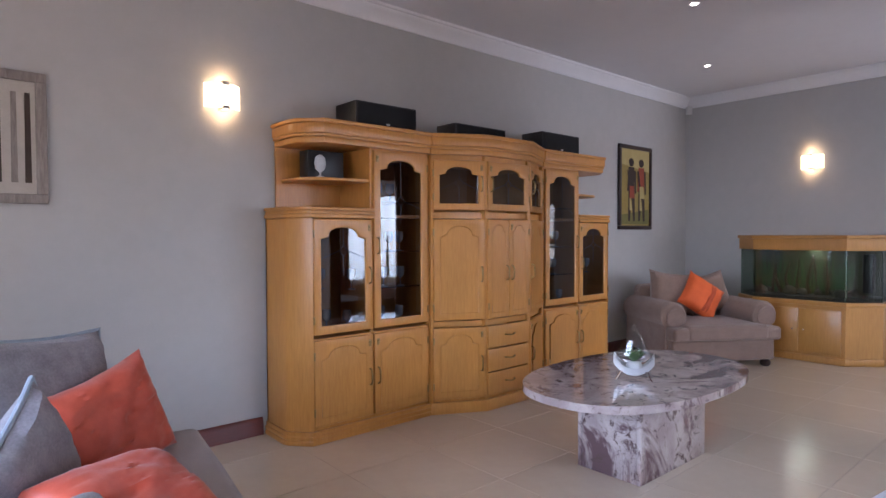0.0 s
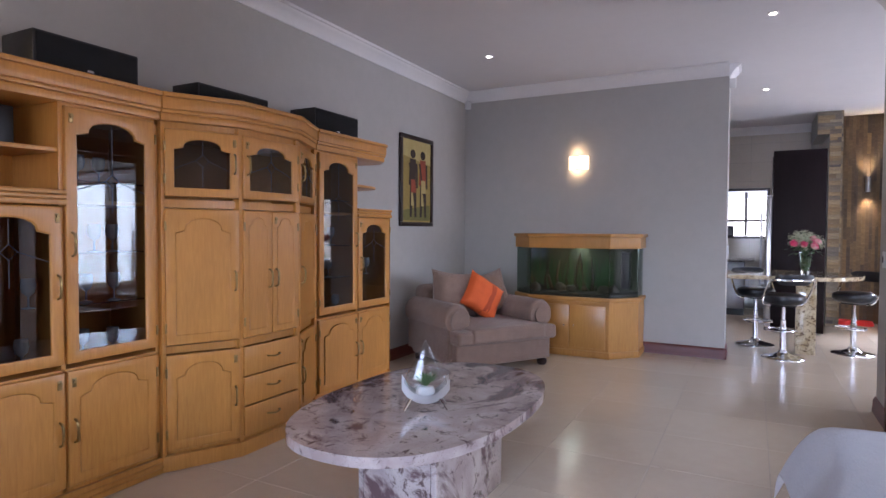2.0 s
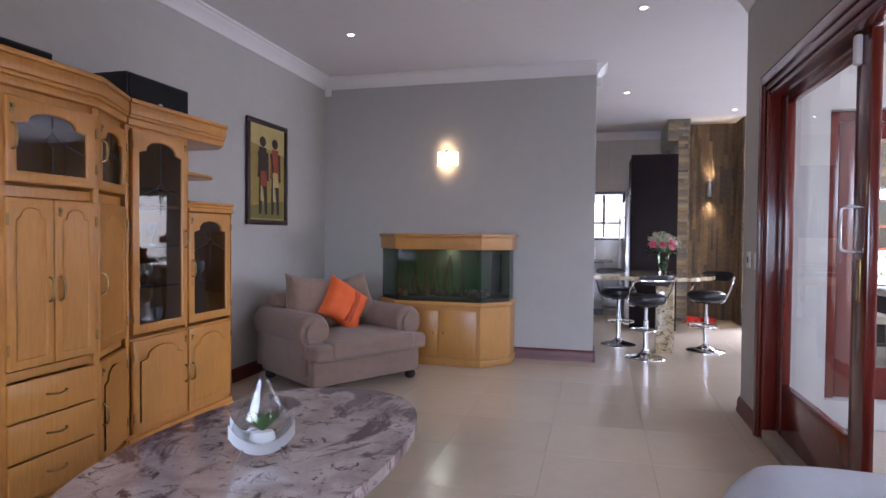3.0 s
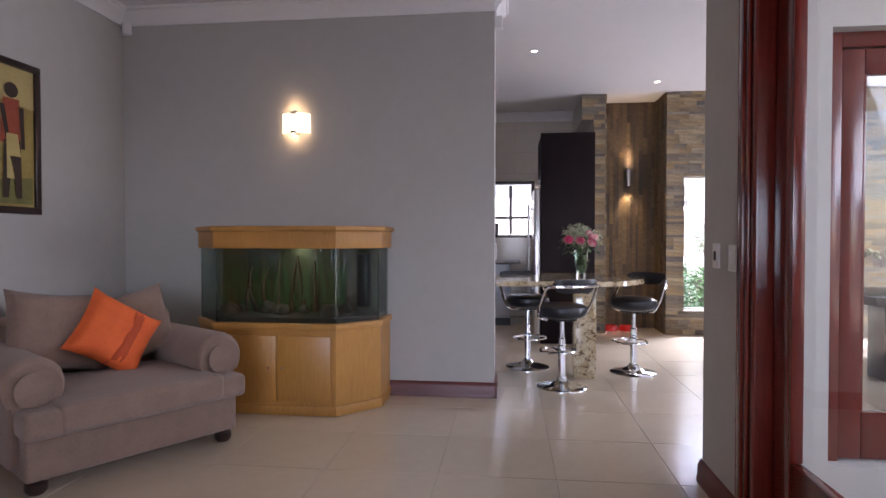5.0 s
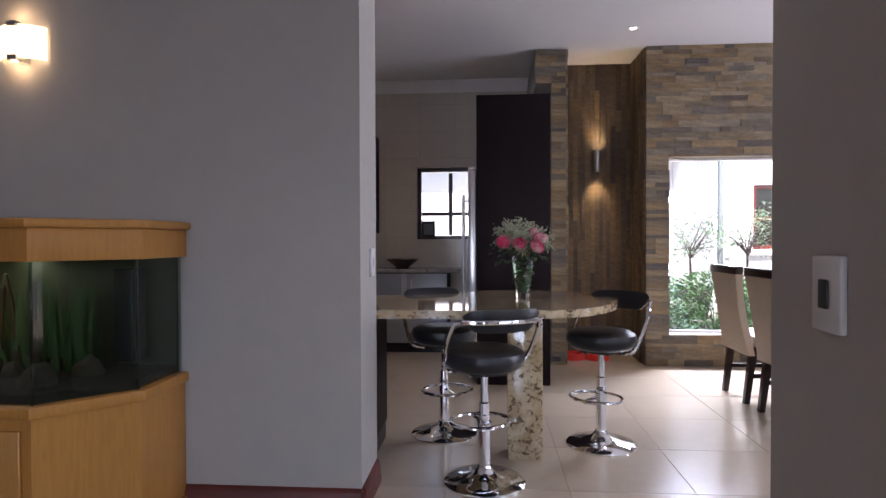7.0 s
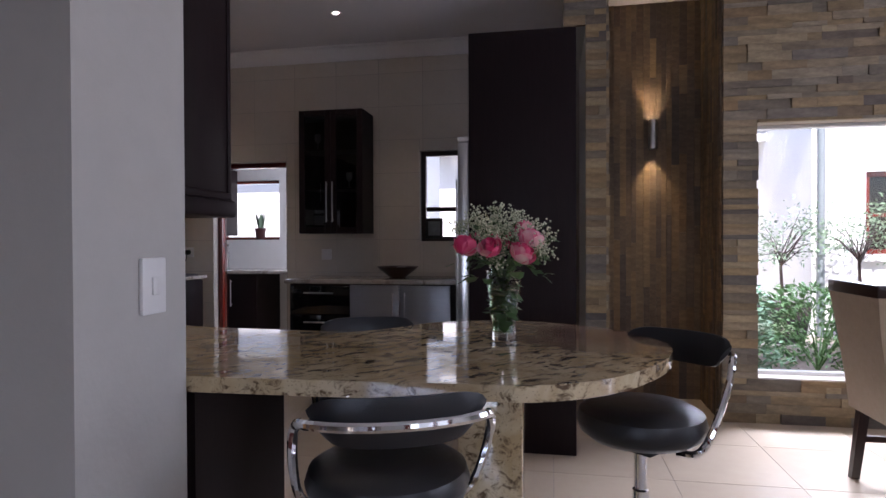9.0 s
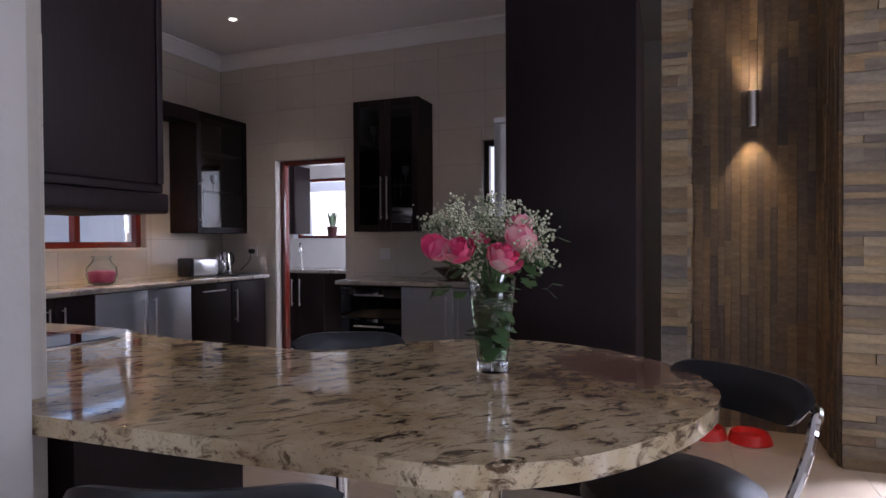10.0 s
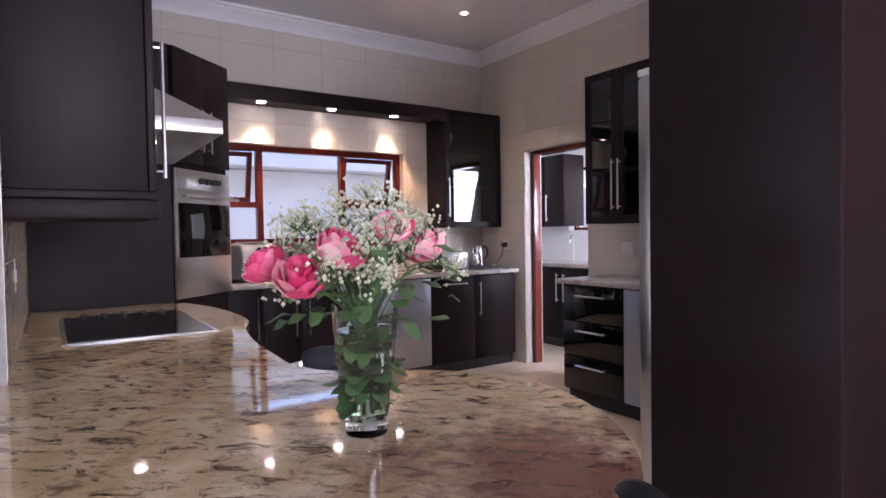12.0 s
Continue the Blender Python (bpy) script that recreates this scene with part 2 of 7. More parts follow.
LAMP_ON = glow("lit_glass_shade", (1.0, 0.74, 0.40), 1.0)
SPOT_ON = glow("lit_downlight", (1.0, 0.90, 0.76), 6.0)
LEAF = mat("leaf_green", (0.045, 0.10, 0.030), (0.070, 0.14, 0.045), 12, 0.5)
LEAF_PALE = mat("sage_green_leaf", (0.14, 0.22, 0.14), (0.20, 0.29, 0.18), 12, 0.6)
STEM = mat("flower_stem", (0.07, 0.14, 0.04), (0.05, 0.11, 0.03), 12, 0.5)
CREAM_FLOWER = mat("cream_blossom", (0.56, 0.56, 0.42), (0.40, 0.43, 0.28), 30, 0.8)
RED_PLASTIC = mat("red_plastic", (0.75, 0.03, 0.02), (0.68, 0.025, 0.018), 4, 0.35)
SOIL = mat("garden_soil", (0.10, 0.08, 0.065), (0.16, 0.13, 0.11), 14, 0.95, bump=0.6, bscale=30)
PAVER = mat("pale_paving", (0.36, 0.32, 0.27), (0.30, 0.265, 0.225), 4, 0.8, bump=0.2, bscale=40)
OUTSIDE_WHITE = mat("white_outside_wall", (0.80, 0.80, 0.79), (0.74, 0.74, 0.73), 1.5, 0.85, bump=0.1, bscale=60)
OUTSIDE_BLUE = mat("pale_blue_grey_wall", (0.52, 0.57, 0.60), (0.48, 0.53, 0.56), 1.5, 0.85)
ROOF_METAL = mat("grey_roof_sheet", (0.20, 0.21, 0.22), (0.16, 0.17, 0.18), 3, 0.5)
CREAM_LEATHER = mat("cream_leather", (0.50, 0.41, 0.31), (0.44, 0.355, 0.265), 4, 0.45, bump=0.1, bscale=160)
DARK_WOOD = wood_mat("dark_stained_wood", (0.030, 0.013, 0.010), (0.020, 0.009, 0.007), 0.3)
POT = mat("dark_pot", (0.06, 0.045, 0.045), (0.04, 0.03, 0.03), 6, 0.5)


def slate_mat(name, tones):
    m, nt, b = nodes_of(name)
    info = nt.nodes.new("ShaderNodeObjectInfo")
    geo = nt.nodes.new("ShaderNodeNewGeometry")
    add = nt.nodes.new("ShaderNodeMath")
    nt.links.new(info.outputs["Random"], add.inputs[0])
    nt.links.new(geo.outputs["Random Per Island"], add.inputs[1])
    fr = nt.nodes.new("ShaderNodeMath")
    fr.operation = "FRACT"
    nt.links.new(add.outputs[0], fr.inputs[0])
    col = ramp(nt, fr.outputs[0], tones)
    v = coords(nt, (1, 1, 3))
    n1 = noise_tex(nt, v, 9, 6, 0.7)
    col = mixc(nt, 1.0, col, ramp(nt, n1, [(0.3, (0.62, 0.60, 0.58)), (0.7, (1.25, 1.22, 1.15))]), "MULTIPLY")
    nt.links.new(col, b.inputs["Base Color"])
    b.inputs["Roughness"].default_value = 0.72
    bumped(nt, b, noise_tex(nt, v, 40, 6, 0.75), 0.55, 0.012)
    return m


SLATE = slate_mat("split_slate", [(0.0, (0.20, 0.145, 0.080)), (0.16, (0.29, 0.21, 0.115)), (0.32, (0.13, 0.11, 0.09)), (0.46, (0.33, 0.26, 0.16)), (0.60, (0.085, 0.078, 0.075)), (0.74, (0.24, 0.16, 0.08)), (0.87, (0.27, 0.23, 0.17)), (1.0, (0.15, 0.13, 0.115))])
SLATE_DARK = slate_mat("dark_slate_strip", [(0.0, (0.17, 0.112, 0.062)), (0.2, (0.24, 0.165, 0.092)), (0.4, (0.115, 0.088, 0.066)), (0.6, (0.20, 0.145, 0.090)), (0.8, (0.085, 0.072, 0.064)), (1.0, (0.27, 0.19, 0.105))])


def rose_mat():
    m, nt, b = nodes_of("rose_petal")
    v = coords(nt)
    n = noise_tex(nt, v, 22, 3)
    geo = nt.nodes.new("ShaderNodeNewGeometry")
    f = mixc(nt, 0.55, n, geo.outputs["Random Per Island"])
    nt.links.new(ramp(nt, f, [(0.34, (0.66, 0.040, 0.14)), (0.56, (0.78, 0.14, 0.26)), (0.74, (0.85, 0.46, 0.48)), (0.88, (0.85, 0.68, 0.60))]), b.inputs["Base Color"])
    b.inputs["Roughness"].default_value = 0.55
    b.inputs["Subsurface Weight"].default_value = 0.15
    b.inputs["Subsurface Radius"].default_value = (0.02, 0.008, 0.006)
    return m


ROSE = rose_mat()


# ---- mesh helpers ----
def add_box(bm, x0, x1, y0, y1, z0, z1, bevel=0.0, segs=2):
    m = Matrix.Translation(((x0 + x1) / 2, (y0 + y1) / 2, (z0 + z1) / 2)) @ Matrix.Diagonal((abs(x1 - x0), abs(y1 - y0), abs(z1 - z0), 1))
    vs = bmesh.ops.create_cube(bm, size=1, matrix=m)["verts"]
    if bevel:
        es = list({e for v in vs for e in v.link_edges})
        bmesh.ops.bevel(bm, geom=es, offset=bevel, segments=segs, profile=0.5, affect="EDGES")
    return bm


def add_prism(bm, pts, z0, z1, bevel=0.0, segs=2):
    lo = [bm.verts.new((x, y, z0)) for x, y in pts]
    hi = [bm.verts.new((x, y, z1)) for x, y in pts]
    n = len(pts)
    fs = [bm.faces.new(lo[::-1]), bm.faces.new(hi)]
    for i in range(n):
        fs.append(bm.faces.new((lo[i], lo[(i + 1) % n], hi[(i + 1) % n], hi[i])))
    if bevel:
        es = list(set(fs[0].edges) | set(fs[1].edges))
        bmesh.ops.bevel(bm, geom=es, offset=bevel, segments=segs, profile=0.5, affect="EDGES")
    return bm


def add_lathe(bm, prof, seg=24, at=(0, 0, 0), sx=1.0, sy=1.0):
    rings = []
    for r, z in prof:
        rings.append([bm.verts.new((at[0] + sx * r * math.cos(2 * math.pi * k / seg), at[1] + sy * r * math.sin(2 * math.pi * k / seg), at[2] + z)) for k in range(seg)])
    for a, b in zip(rings, rings[1:]):
        for k in range(seg):
            bm.faces.new((a[k], a[(k + 1) % seg], b[(k + 1) % seg], b[k]))
    if prof[0][0] > 1e-4:
        bm.faces.new(rings[0][::-1])
    if prof[-1][0] > 1e-4:
        bm.faces.new(rings[-1])
    bmesh.ops.remove_doubles(bm, verts=[v for r in (rings[0], rings[-1]) for v in r], dist=1e-5)
    return bm


def add_tube(bm, pts, r, seg=8, closed=False):
    pts = [Vector(p) for p in pts]
    n = len(pts)
    rings = []
    up = Vector((0.3, 0.2, 0.93))
    for i, p in enumerate(pts):
        a = pts[i - 1] if (i or closed) else p
        c = pts[(i + 1) % n] if (i < n - 1 or closed) else p
        d = (c - a).normalized()
        u = d.cross(up)
        if u.length < 1e-3:
            u = d.cross(Vector((1, 0, 0)))
        u.normalize()
        w = d.cross(u)
        rr = r[i] if isinstance(r, (list, tuple)) else r
        rings.append([bm.verts.new(p + rr * (math.cos(2 * math.pi * k / seg) * u + math.sin(2 * math.pi * k / seg) * w)) for k in range(seg)])
    for i in range(n if closed else n - 1):
        a, b = rings[i], rings[(i + 1) % n]
        for k in range(seg):
            bm.faces.new((a[k], a[(k + 1) % seg], b[(k + 1) % seg], b[k]))
    if not closed:
        bm.faces.new(rings[0][::-1])
        bm.faces.new(rings[-1])
    return bm


def smooth_path(ctrl, n=6):
    """Catmull-Rom through the control points."""
    P = [Vector(p) for p in ctrl]
    P = [2 * P[0] - P[1]] + P + [2 * P[-1] - P[-2]]
    out = []
    for i in range(1, len(P) - 2):
        a, b, c, d = P[i - 1], P[i], P[i + 1], P[i + 2]
        for k in range(n):
            t = k / n
            out.append(0.5 * ((2 * b) + (c - a) * t + (2 * a - 5 * b + 4 * c - d) * t * t + (3 * b - a - 3 * c + d) * t ** 3))
    out.append(P[-2])
    return out


def finish(bm, name, material, smooth=True):
    bmesh.ops.recalc_face_normals(bm, faces=bm.faces)
    me = bpy.data.meshes.new(name)
    bm.to_mesh(me)
    bm.free()
    me.materials.append(material)
    if smooth:
        me.polygons.foreach_set("use_smooth", [True] * len(me.polygons))
        me.set_sharp_from_angle(angle=radians(38))
        for f in me.polygons:
            if len(f.vertices) > 8:
                f.use_smooth = False
    return me


def part(name, bm, material, parent=None, label="", m=None):
    ob = new(name, finish(bm, name, material) if isinstance(bm, bmesh.types.BMesh) else bm)
    if parent is not None:
        ob.parent = parent
    if m is not None:
        ob.matrix_local = m
    if label:
        ob["label"] = label
    return ob


def thing(name, m, label, category, group="", kind=""):
    ob = new(name)
    ob.empty_display_size = 0.1
    ob.matrix_world = m
    return tagged(ob, label, category, group, kind)


def solo(name, bm, material, label, category, group="", kind="", m=None):
    ob = part(name, bm, material, None, "", m)
    return tagged(ob, label, category, group, kind)


def structure(name, bm, material, label="", category=""):
    return tagged(part(name, bm, material), label or name.replace("_", " "), category or name.split("_")[0], "", "structure")


def B(*a, **k):
    return add_box(bmesh.new(), *a, **k)


def boxes(*lst):
    bm = bmesh.new()
    for b in lst:
        add_box(bm, *b)
    return bm


def wall_with_holes(axis, p0, p1, u0, u1, z0, z1, holes, bm=None):
    """A wall between the planes p0 and p1 across axis, from u0 to u1, with openings (u0, u1, z0, z1) cut through."""
    bm = bm or bmesh.new()
    us = sorted({u0, u1, *[h[0] for h in holes], *[h[1] for h in holes]})
    for a, b in zip(us, us[1:]):
        zs = [(z0, z1)]
        for h in holes:
            if h[0] <= a + 1e-6 and h[1] >= b - 1e-6:
                nz = []
                for s, e in zs:
                    if h[2] > s:
                        nz.append((s, min(e, h[2])))
                    if h[3] < e:
                        nz.append((max(s, h[3]), e))
                zs = nz
        for s, e in zs:
            if e - s > 1e-4:
                if axis == "x":
                    add_box(bm, p0, p1, a, b, s, e)
                else:
                    add_box(bm, a, b, p0, p1, s, e)
    return bm

# ---- large structure ----
H = 3.05
XW, YN = 7.09, 3.93          # lounge: end wall and cabinet wall
YD = -0.14                   # patio door wall, lounge face
XK, YK = 11.385, 3.94        # kitchen: far wall and window wall
XS = 10.28                   # slate wall face

structure("wall_lounge_north", wall_with_holes("y", YN, YN + 0.25, -2.9, XW + 0.1, 0, H, []), PLASTER, "pale taupe plastered lounge wall", "wall")
structure("wall_lounge_end", B(XW, 7.458, 0.93, YN, 0, H), PLASTER, "taupe plastered wall beside the kitchen opening", "wall")
structure("wall_lounge_west", wall_with_holes("x", -2.9, -2.65, -2.9, YN, 0, H, [(-0.2, 2.6, 0.5, 2.4)]), PLASTER, "plain plastered wall with an assumed window", "wall")
structure("wall_lounge_south", wall_with_holes("y", -2.9, -2.65, -2.65, 0.9, 0, H, [(-1.8, 0.5, 0.1, 2.3)]), PLASTER, "plain plastered wall with an assumed glazed door", "wall")
structure("wall_lounge_return", B(0.9, 1.1, -2.9, YD, 0, H), PLASTER, "short plastered return wall", "wall")
structure("wall_patio_door", wall_with_holes("y", YD - 0.24, YD, 1.1, 5.64, 0, H, [(2.0, 5.07, 0, 2.20)]), PLASTER, "plastered wall round the patio sliding door", "wall")
structure("wall_dining_west", wall_with_holes("x", 5.44, 5.64, -5.3, YD - 0.24, 0, H, [(-2.9, -0.62, 0.18, 2.16)]), PLASTER, "pale plastered wall between patio and dining room", "wall")
structure("wall_dining_south", wall_with_holes("y", -5.3, -5.06, 5.64, 10.7, 0, H, [(6.9, 9.5, 0.1, 2.3)]), PLASTER, "plain dining room wall with a glazed door", "wall")
structure("wall_kitchen_window", wall_with_holes("y", YK + 0.002, YK + 0.24, 7.37, XK + 0.22, 0, H, [(8.72, 10.46, 1.17, 1.99)]), TILE_GROUT, "kitchen wall behind the cream tiles", "wall")
structure("wall_kitchen_far", wall_with_holes("x", XK + 0.002, XK + 0.22, -0.4, YK, 0, H, [(2.51, 3.29, 0, 2.0), (0.45, 1.19, 1.22, 2.06)]), TILE_GROUT, "kitchen wall behind the cream tiles", "wall")
structure("wall_kitchen_side", B(7.46, 7.572, 1.05, YK, 0, H), TILE_GROUT, "kitchen wall behind the hob", "wall")
structure("wall_fridge_back", boxes((XS + 0.03, XK + 0.22, -0.38, -0.25, 0, 2.72), (XS + 0.03, XK + 0.22, -0.38, -0.10, 2.72, H)), PLASTER, "short wall behind the fridge housing", "wall")
structure("wall_slate_backing", wall_with_holes("x", XS + 0.035, XS + 0.26, -5.3, -1.18, 0, H, [(-3.4, -1.36, 0.30, 2.0)]), GROUT, "wall behind the stacked slate cladding", "wall")
structure("wall_slate_recess", boxes((10.87, 11.05, -1.20, -0.36, 0, H), (XS + 0.26, 10.9, -1.24, -1.16, 0, H)), GROUT, "recess wall behind the slate strips", "wall")
structure("wall_scullery", wall_with_holes("x", 12.75, 12.95, 1.30, 4.7, 0, H, [(3.25, 4.05, 1.25, 1.98)]), PLASTER_WHITE, "white scullery wall with a window", "wall")
structure("wall_scullery_side", boxes((XK + 0.22, 12.75, 1.30, 1.45, 0, H), (XK + 0.22, 12.75, 4.5, 4.7, 0, H), (XK + 0.05, XK + 0.22, YK + 0.24, 4.7, 0, H)), PLASTER_WHITE, "white scullery side walls", "wall")

bm = boxes((-2.9, 1.1, -2.9, YD, H, H + 0.2), (-2.9, 11.05, YD, YN + 0.25, H, H + 0.2), (11.05, XK + 0.22, -0.4, 4.2, H, H + 0.2), (XK + 0.22, 12.95, 1.3, 4.7, H, H + 0.2), (1.1, 5.44, YD - 0.24, YD, H, H + 0.2), (5.44, 11.05, -5.3, YD, H, H + 0.2))
structure("ceiling", bm, CEILING, "smooth off-white painted ceiling", "ceiling")
structure("floor", boxes((-2.9, 10.55, -5.3, YN + 0.25, -0.25, -0.002), (10.55, XK + 0.22, -0.4, YN + 0.25, -0.25, -0.002), (XK + 0.22, 12.95, 1.3, 4.7, -0.25, -0.002)), GROUT, "floor slab with dark grout between tiles", "floor")


def run_profile(prof, a, b, out):
    """A moulding: prof is (distance out of the wall, height) points, from a to b, out is the wall's normal."""
    bm = bmesh.new()
    ends = []
    for p in (a, b):
        ends.append([bm.verts.new((p[0] + out[0] * d, p[1] + out[1] * d, z)) for d, z in prof])
    n = len(prof)
    for i in range(n):
        bm.faces.new((ends[0][i], ends[0][(i + 1) % n], ends[1][(i + 1) % n], ends[1][i]))
    bm.faces.new(ends[0][::-1])
    bm.faces.new(ends[1])
    return bm


CORN = [(0, H), (0, H - 0.125), (0.014, H - 0.125), (0.018, H - 0.105), (0.030, H - 0.085), (0.062, H - 0.045), (0.078, H - 0.034), (0.082, H - 0.022), (0.098, H - 0.018), (0.102, H)]
SKIRT = [(0, 0), (0.022, 0), (0.022, 0.03), (0.018, 0.036), (0.018, 0.082), (0.012, 0.098), (0.005, 0.112), (0, 0.115)]
for i, (a, b, out) in enumerate([((-2.65, YN), (XW, YN), (0, -1)), ((XW, YN), (XW, 0.93), (-1, 0)), ((XW, 0.93), (7.458, 0.93), (0, -1)), ((1.1, YD), (5.64, YD), (0, 1)), ((7.57, YK), (XK, YK), (0, -1)), ((XK, YK), (XK, -0.1), (-1, 0))]):
    structure("trim_cornice_%d" % (i + 1), run_profile(CORN, a, b, out), CORNICE, "white moulded plaster cornice", "cornice")
for i, (a, b, out) in enumerate([((-2.65, YN), (1.33, YN), (0, -1)), ((4.74, YN), (XW, YN), (0, -1)), ((XW, YN), (XW, 0.908), (-1, 0)), ((XW - 0.022, 0.93), (7.458, 0.93), (0, -1)), ((5.13, YD), (5.662, YD), (0, 1)), ((5.64, YD), (5.64, YD - 1.0), (1, 0))]):
    structure("baseboard_%d" % (i + 1), run_profile(SKIRT, a, b, out), SKIRTING, "dark mahogany skirting board", "baseboard")

# ground outside
structure("ground", B(-60, 80, -60, 80, -0.40, -0.30), SOIL, "bare garden soil round the house", "ground")
structure("pavement_patio", B(0.9, 5.44, -6, YD - 0.24, -0.12, -0.02), PAVER, "pale paved patio floor", "pavement")
# unseen slab added to keep direct sun off the patio doors
structure("roof_patio", B(0.95, 5.44, -5.2, YD - 0.24, 2.72, 2.86), CORNICE, "white painted roof slab, unseen, added to shade the patio", "roof")
structure("backdrop_patio_wall", B(-1, 5.8, -6.3, -6.0, -0.3, 2.4), OUTSIDE_WHITE, "white patio boundary wall", "wall")

# ---- kitchen: bar and counters ----
BAR_Z = 0.862
ctrl = [(7.462, 0.93), (7.475, 0.55), (7.495, 0.24), (7.51, 0.03), (7.60, -0.14), (7.74, -0.26), (7.93, -0.36), (8.14, -0.405), (8.34, -0.35), (8.52, -0.21), (8.65, 0.0), (8.69, 0.2), (8.64, 0.40), (8.52, 0.54), (8.36, 0.645), (8.27, 0.78), (8.27, 1.0), (8.29, 1.3), (8.34, 1.6), (8.42, 1.85), (8.43, 2.2), (8.39, 2.55), (8.30, 2.86)]
outline = [(p.x, p.y) for p in smooth_path([(x, y, 0) for x, y in ctrl], 4)] + [(7.576, 2.88), (7.576, 1.048), (7.462, 1.048)]
bar = thing("granite_bar_counter", pose(0, 0, 0), "polished gold and brown granite bar counter with rounded end", "counter")
part("slab", add_prism(bmesh.new(), outline, BAR_Z - 0.042, BAR_Z, 0.008, 2), GRANITE_BAR, bar)
part("leg", B(7.78, 7.96, 0.07, 0.26, 0, BAR_Z - 0.043, bevel=0.005), GRANITE_BAR, bar, "polished granite pillar leg")

# ---- lounge: oak wall unit ----
def arch_loop(w, h, rail, arch, shoulder=0.16):
    """Contour of a door's panel: square below, cathedral arch above; x from 0 to w, z from 0 to h."""
    x0, x1, z0, zs = rail, w - rail, rail, h - rail - arch
    pts = [(x0, z0), (x1, z0), (x1, zs)]
    sh = (x1 - x0) * shoulder
    n = 10
    pts.append((x1 - sh * 0.5, zs + arch * 0.08))
    for k in range(n + 1):
        a = math.pi * k / n
        pts.append(((x0 + x1) / 2 + ((x1 - x0) / 2 - sh) * math.cos(a), zs + arch * 0.18 + arch * 0.82 * math.sin(a) ** 0.8))
    pts.append((x0 + sh * 0.5, zs + arch * 0.08))
    pts.append((x0, zs))
    return pts


def door_frame(w, h, loop, t=0.022):
    bm = bmesh.new()
    outer = [bm.verts.new(p) for p in ((0, 0, 0), (w, 0, 0), (w, 0, h), (0, 0, h))]
    inner = [bm.verts.new((x, 0, z)) for x, z in loop]
    es = [bm.edges.new((outer[i], outer[(i + 1) % 4])) for i in range(4)]
    es += [bm.edges.new((inner[i], inner[(i + 1) % len(inner)])) for i in range(len(inner))]
    bmesh.ops.triangle_fill(bm, use_beauty=True, edges=es, normal=(0, -1, 0))
    fs = list(bm.faces)
    ext = bmesh.ops.extrude_face_region(bm, geom=fs)
    bmesh.ops.translate(bm, verts=[v for v in ext["geom"] if isinstance(v, bmesh.types.BMVert)], vec=(0, t, 0))
    bmesh.ops.recalc_face_normals(bm, faces=bm.faces)
    front = [e for e in bm.edges if all(abs(v.co.y) < 1e-6 for v in e.verts) and len(e.link_faces) == 2 and abs(e.link_faces[0].normal.dot(e.link_faces[1].normal)) < 0.5]
    bmesh.ops.bevel(bm, geom=front, offset=0.008, segments=3, profile=0.5, affect="EDGES")
    return bm


def raised_panel(loop, t=0.016):
    bm = bmesh.new()
    f = bm.faces.new([bm.verts.new((x, 0.008, z)) for x, z in loop])
    bmesh.ops.recalc_face_normals(bm, faces=[f])
    if f.normal.y > 0:
        f.normal_flip()
    bmesh.ops.inset_region(bm, faces=[f], thickness=0.012, depth=-0.004)
    bmesh.ops.inset_region(bm, faces=[f], thickness=0.030, depth=0.010)
    return bm


def bow_handle(length=0.11):
    bm = bmesh.new()
    add_tube(bm, smooth_path([(0, 0, 0), (0, -0.022, 0.012), (0, -0.028, length / 2), (0, -0.022, length - 0.012), (0, 0, length)], 4), 0.006, 8)
    return bm


def escutcheon():
    bm = bmesh.new()
    add_box(bm, -0.010, 0.010, -0.004, 0, -0.022, 0.022, 0.002)
    add_tube(bm, [(0, -0.004, 0.008), (0, -0.012, 0.008)], 0.008, 8)
    return bm


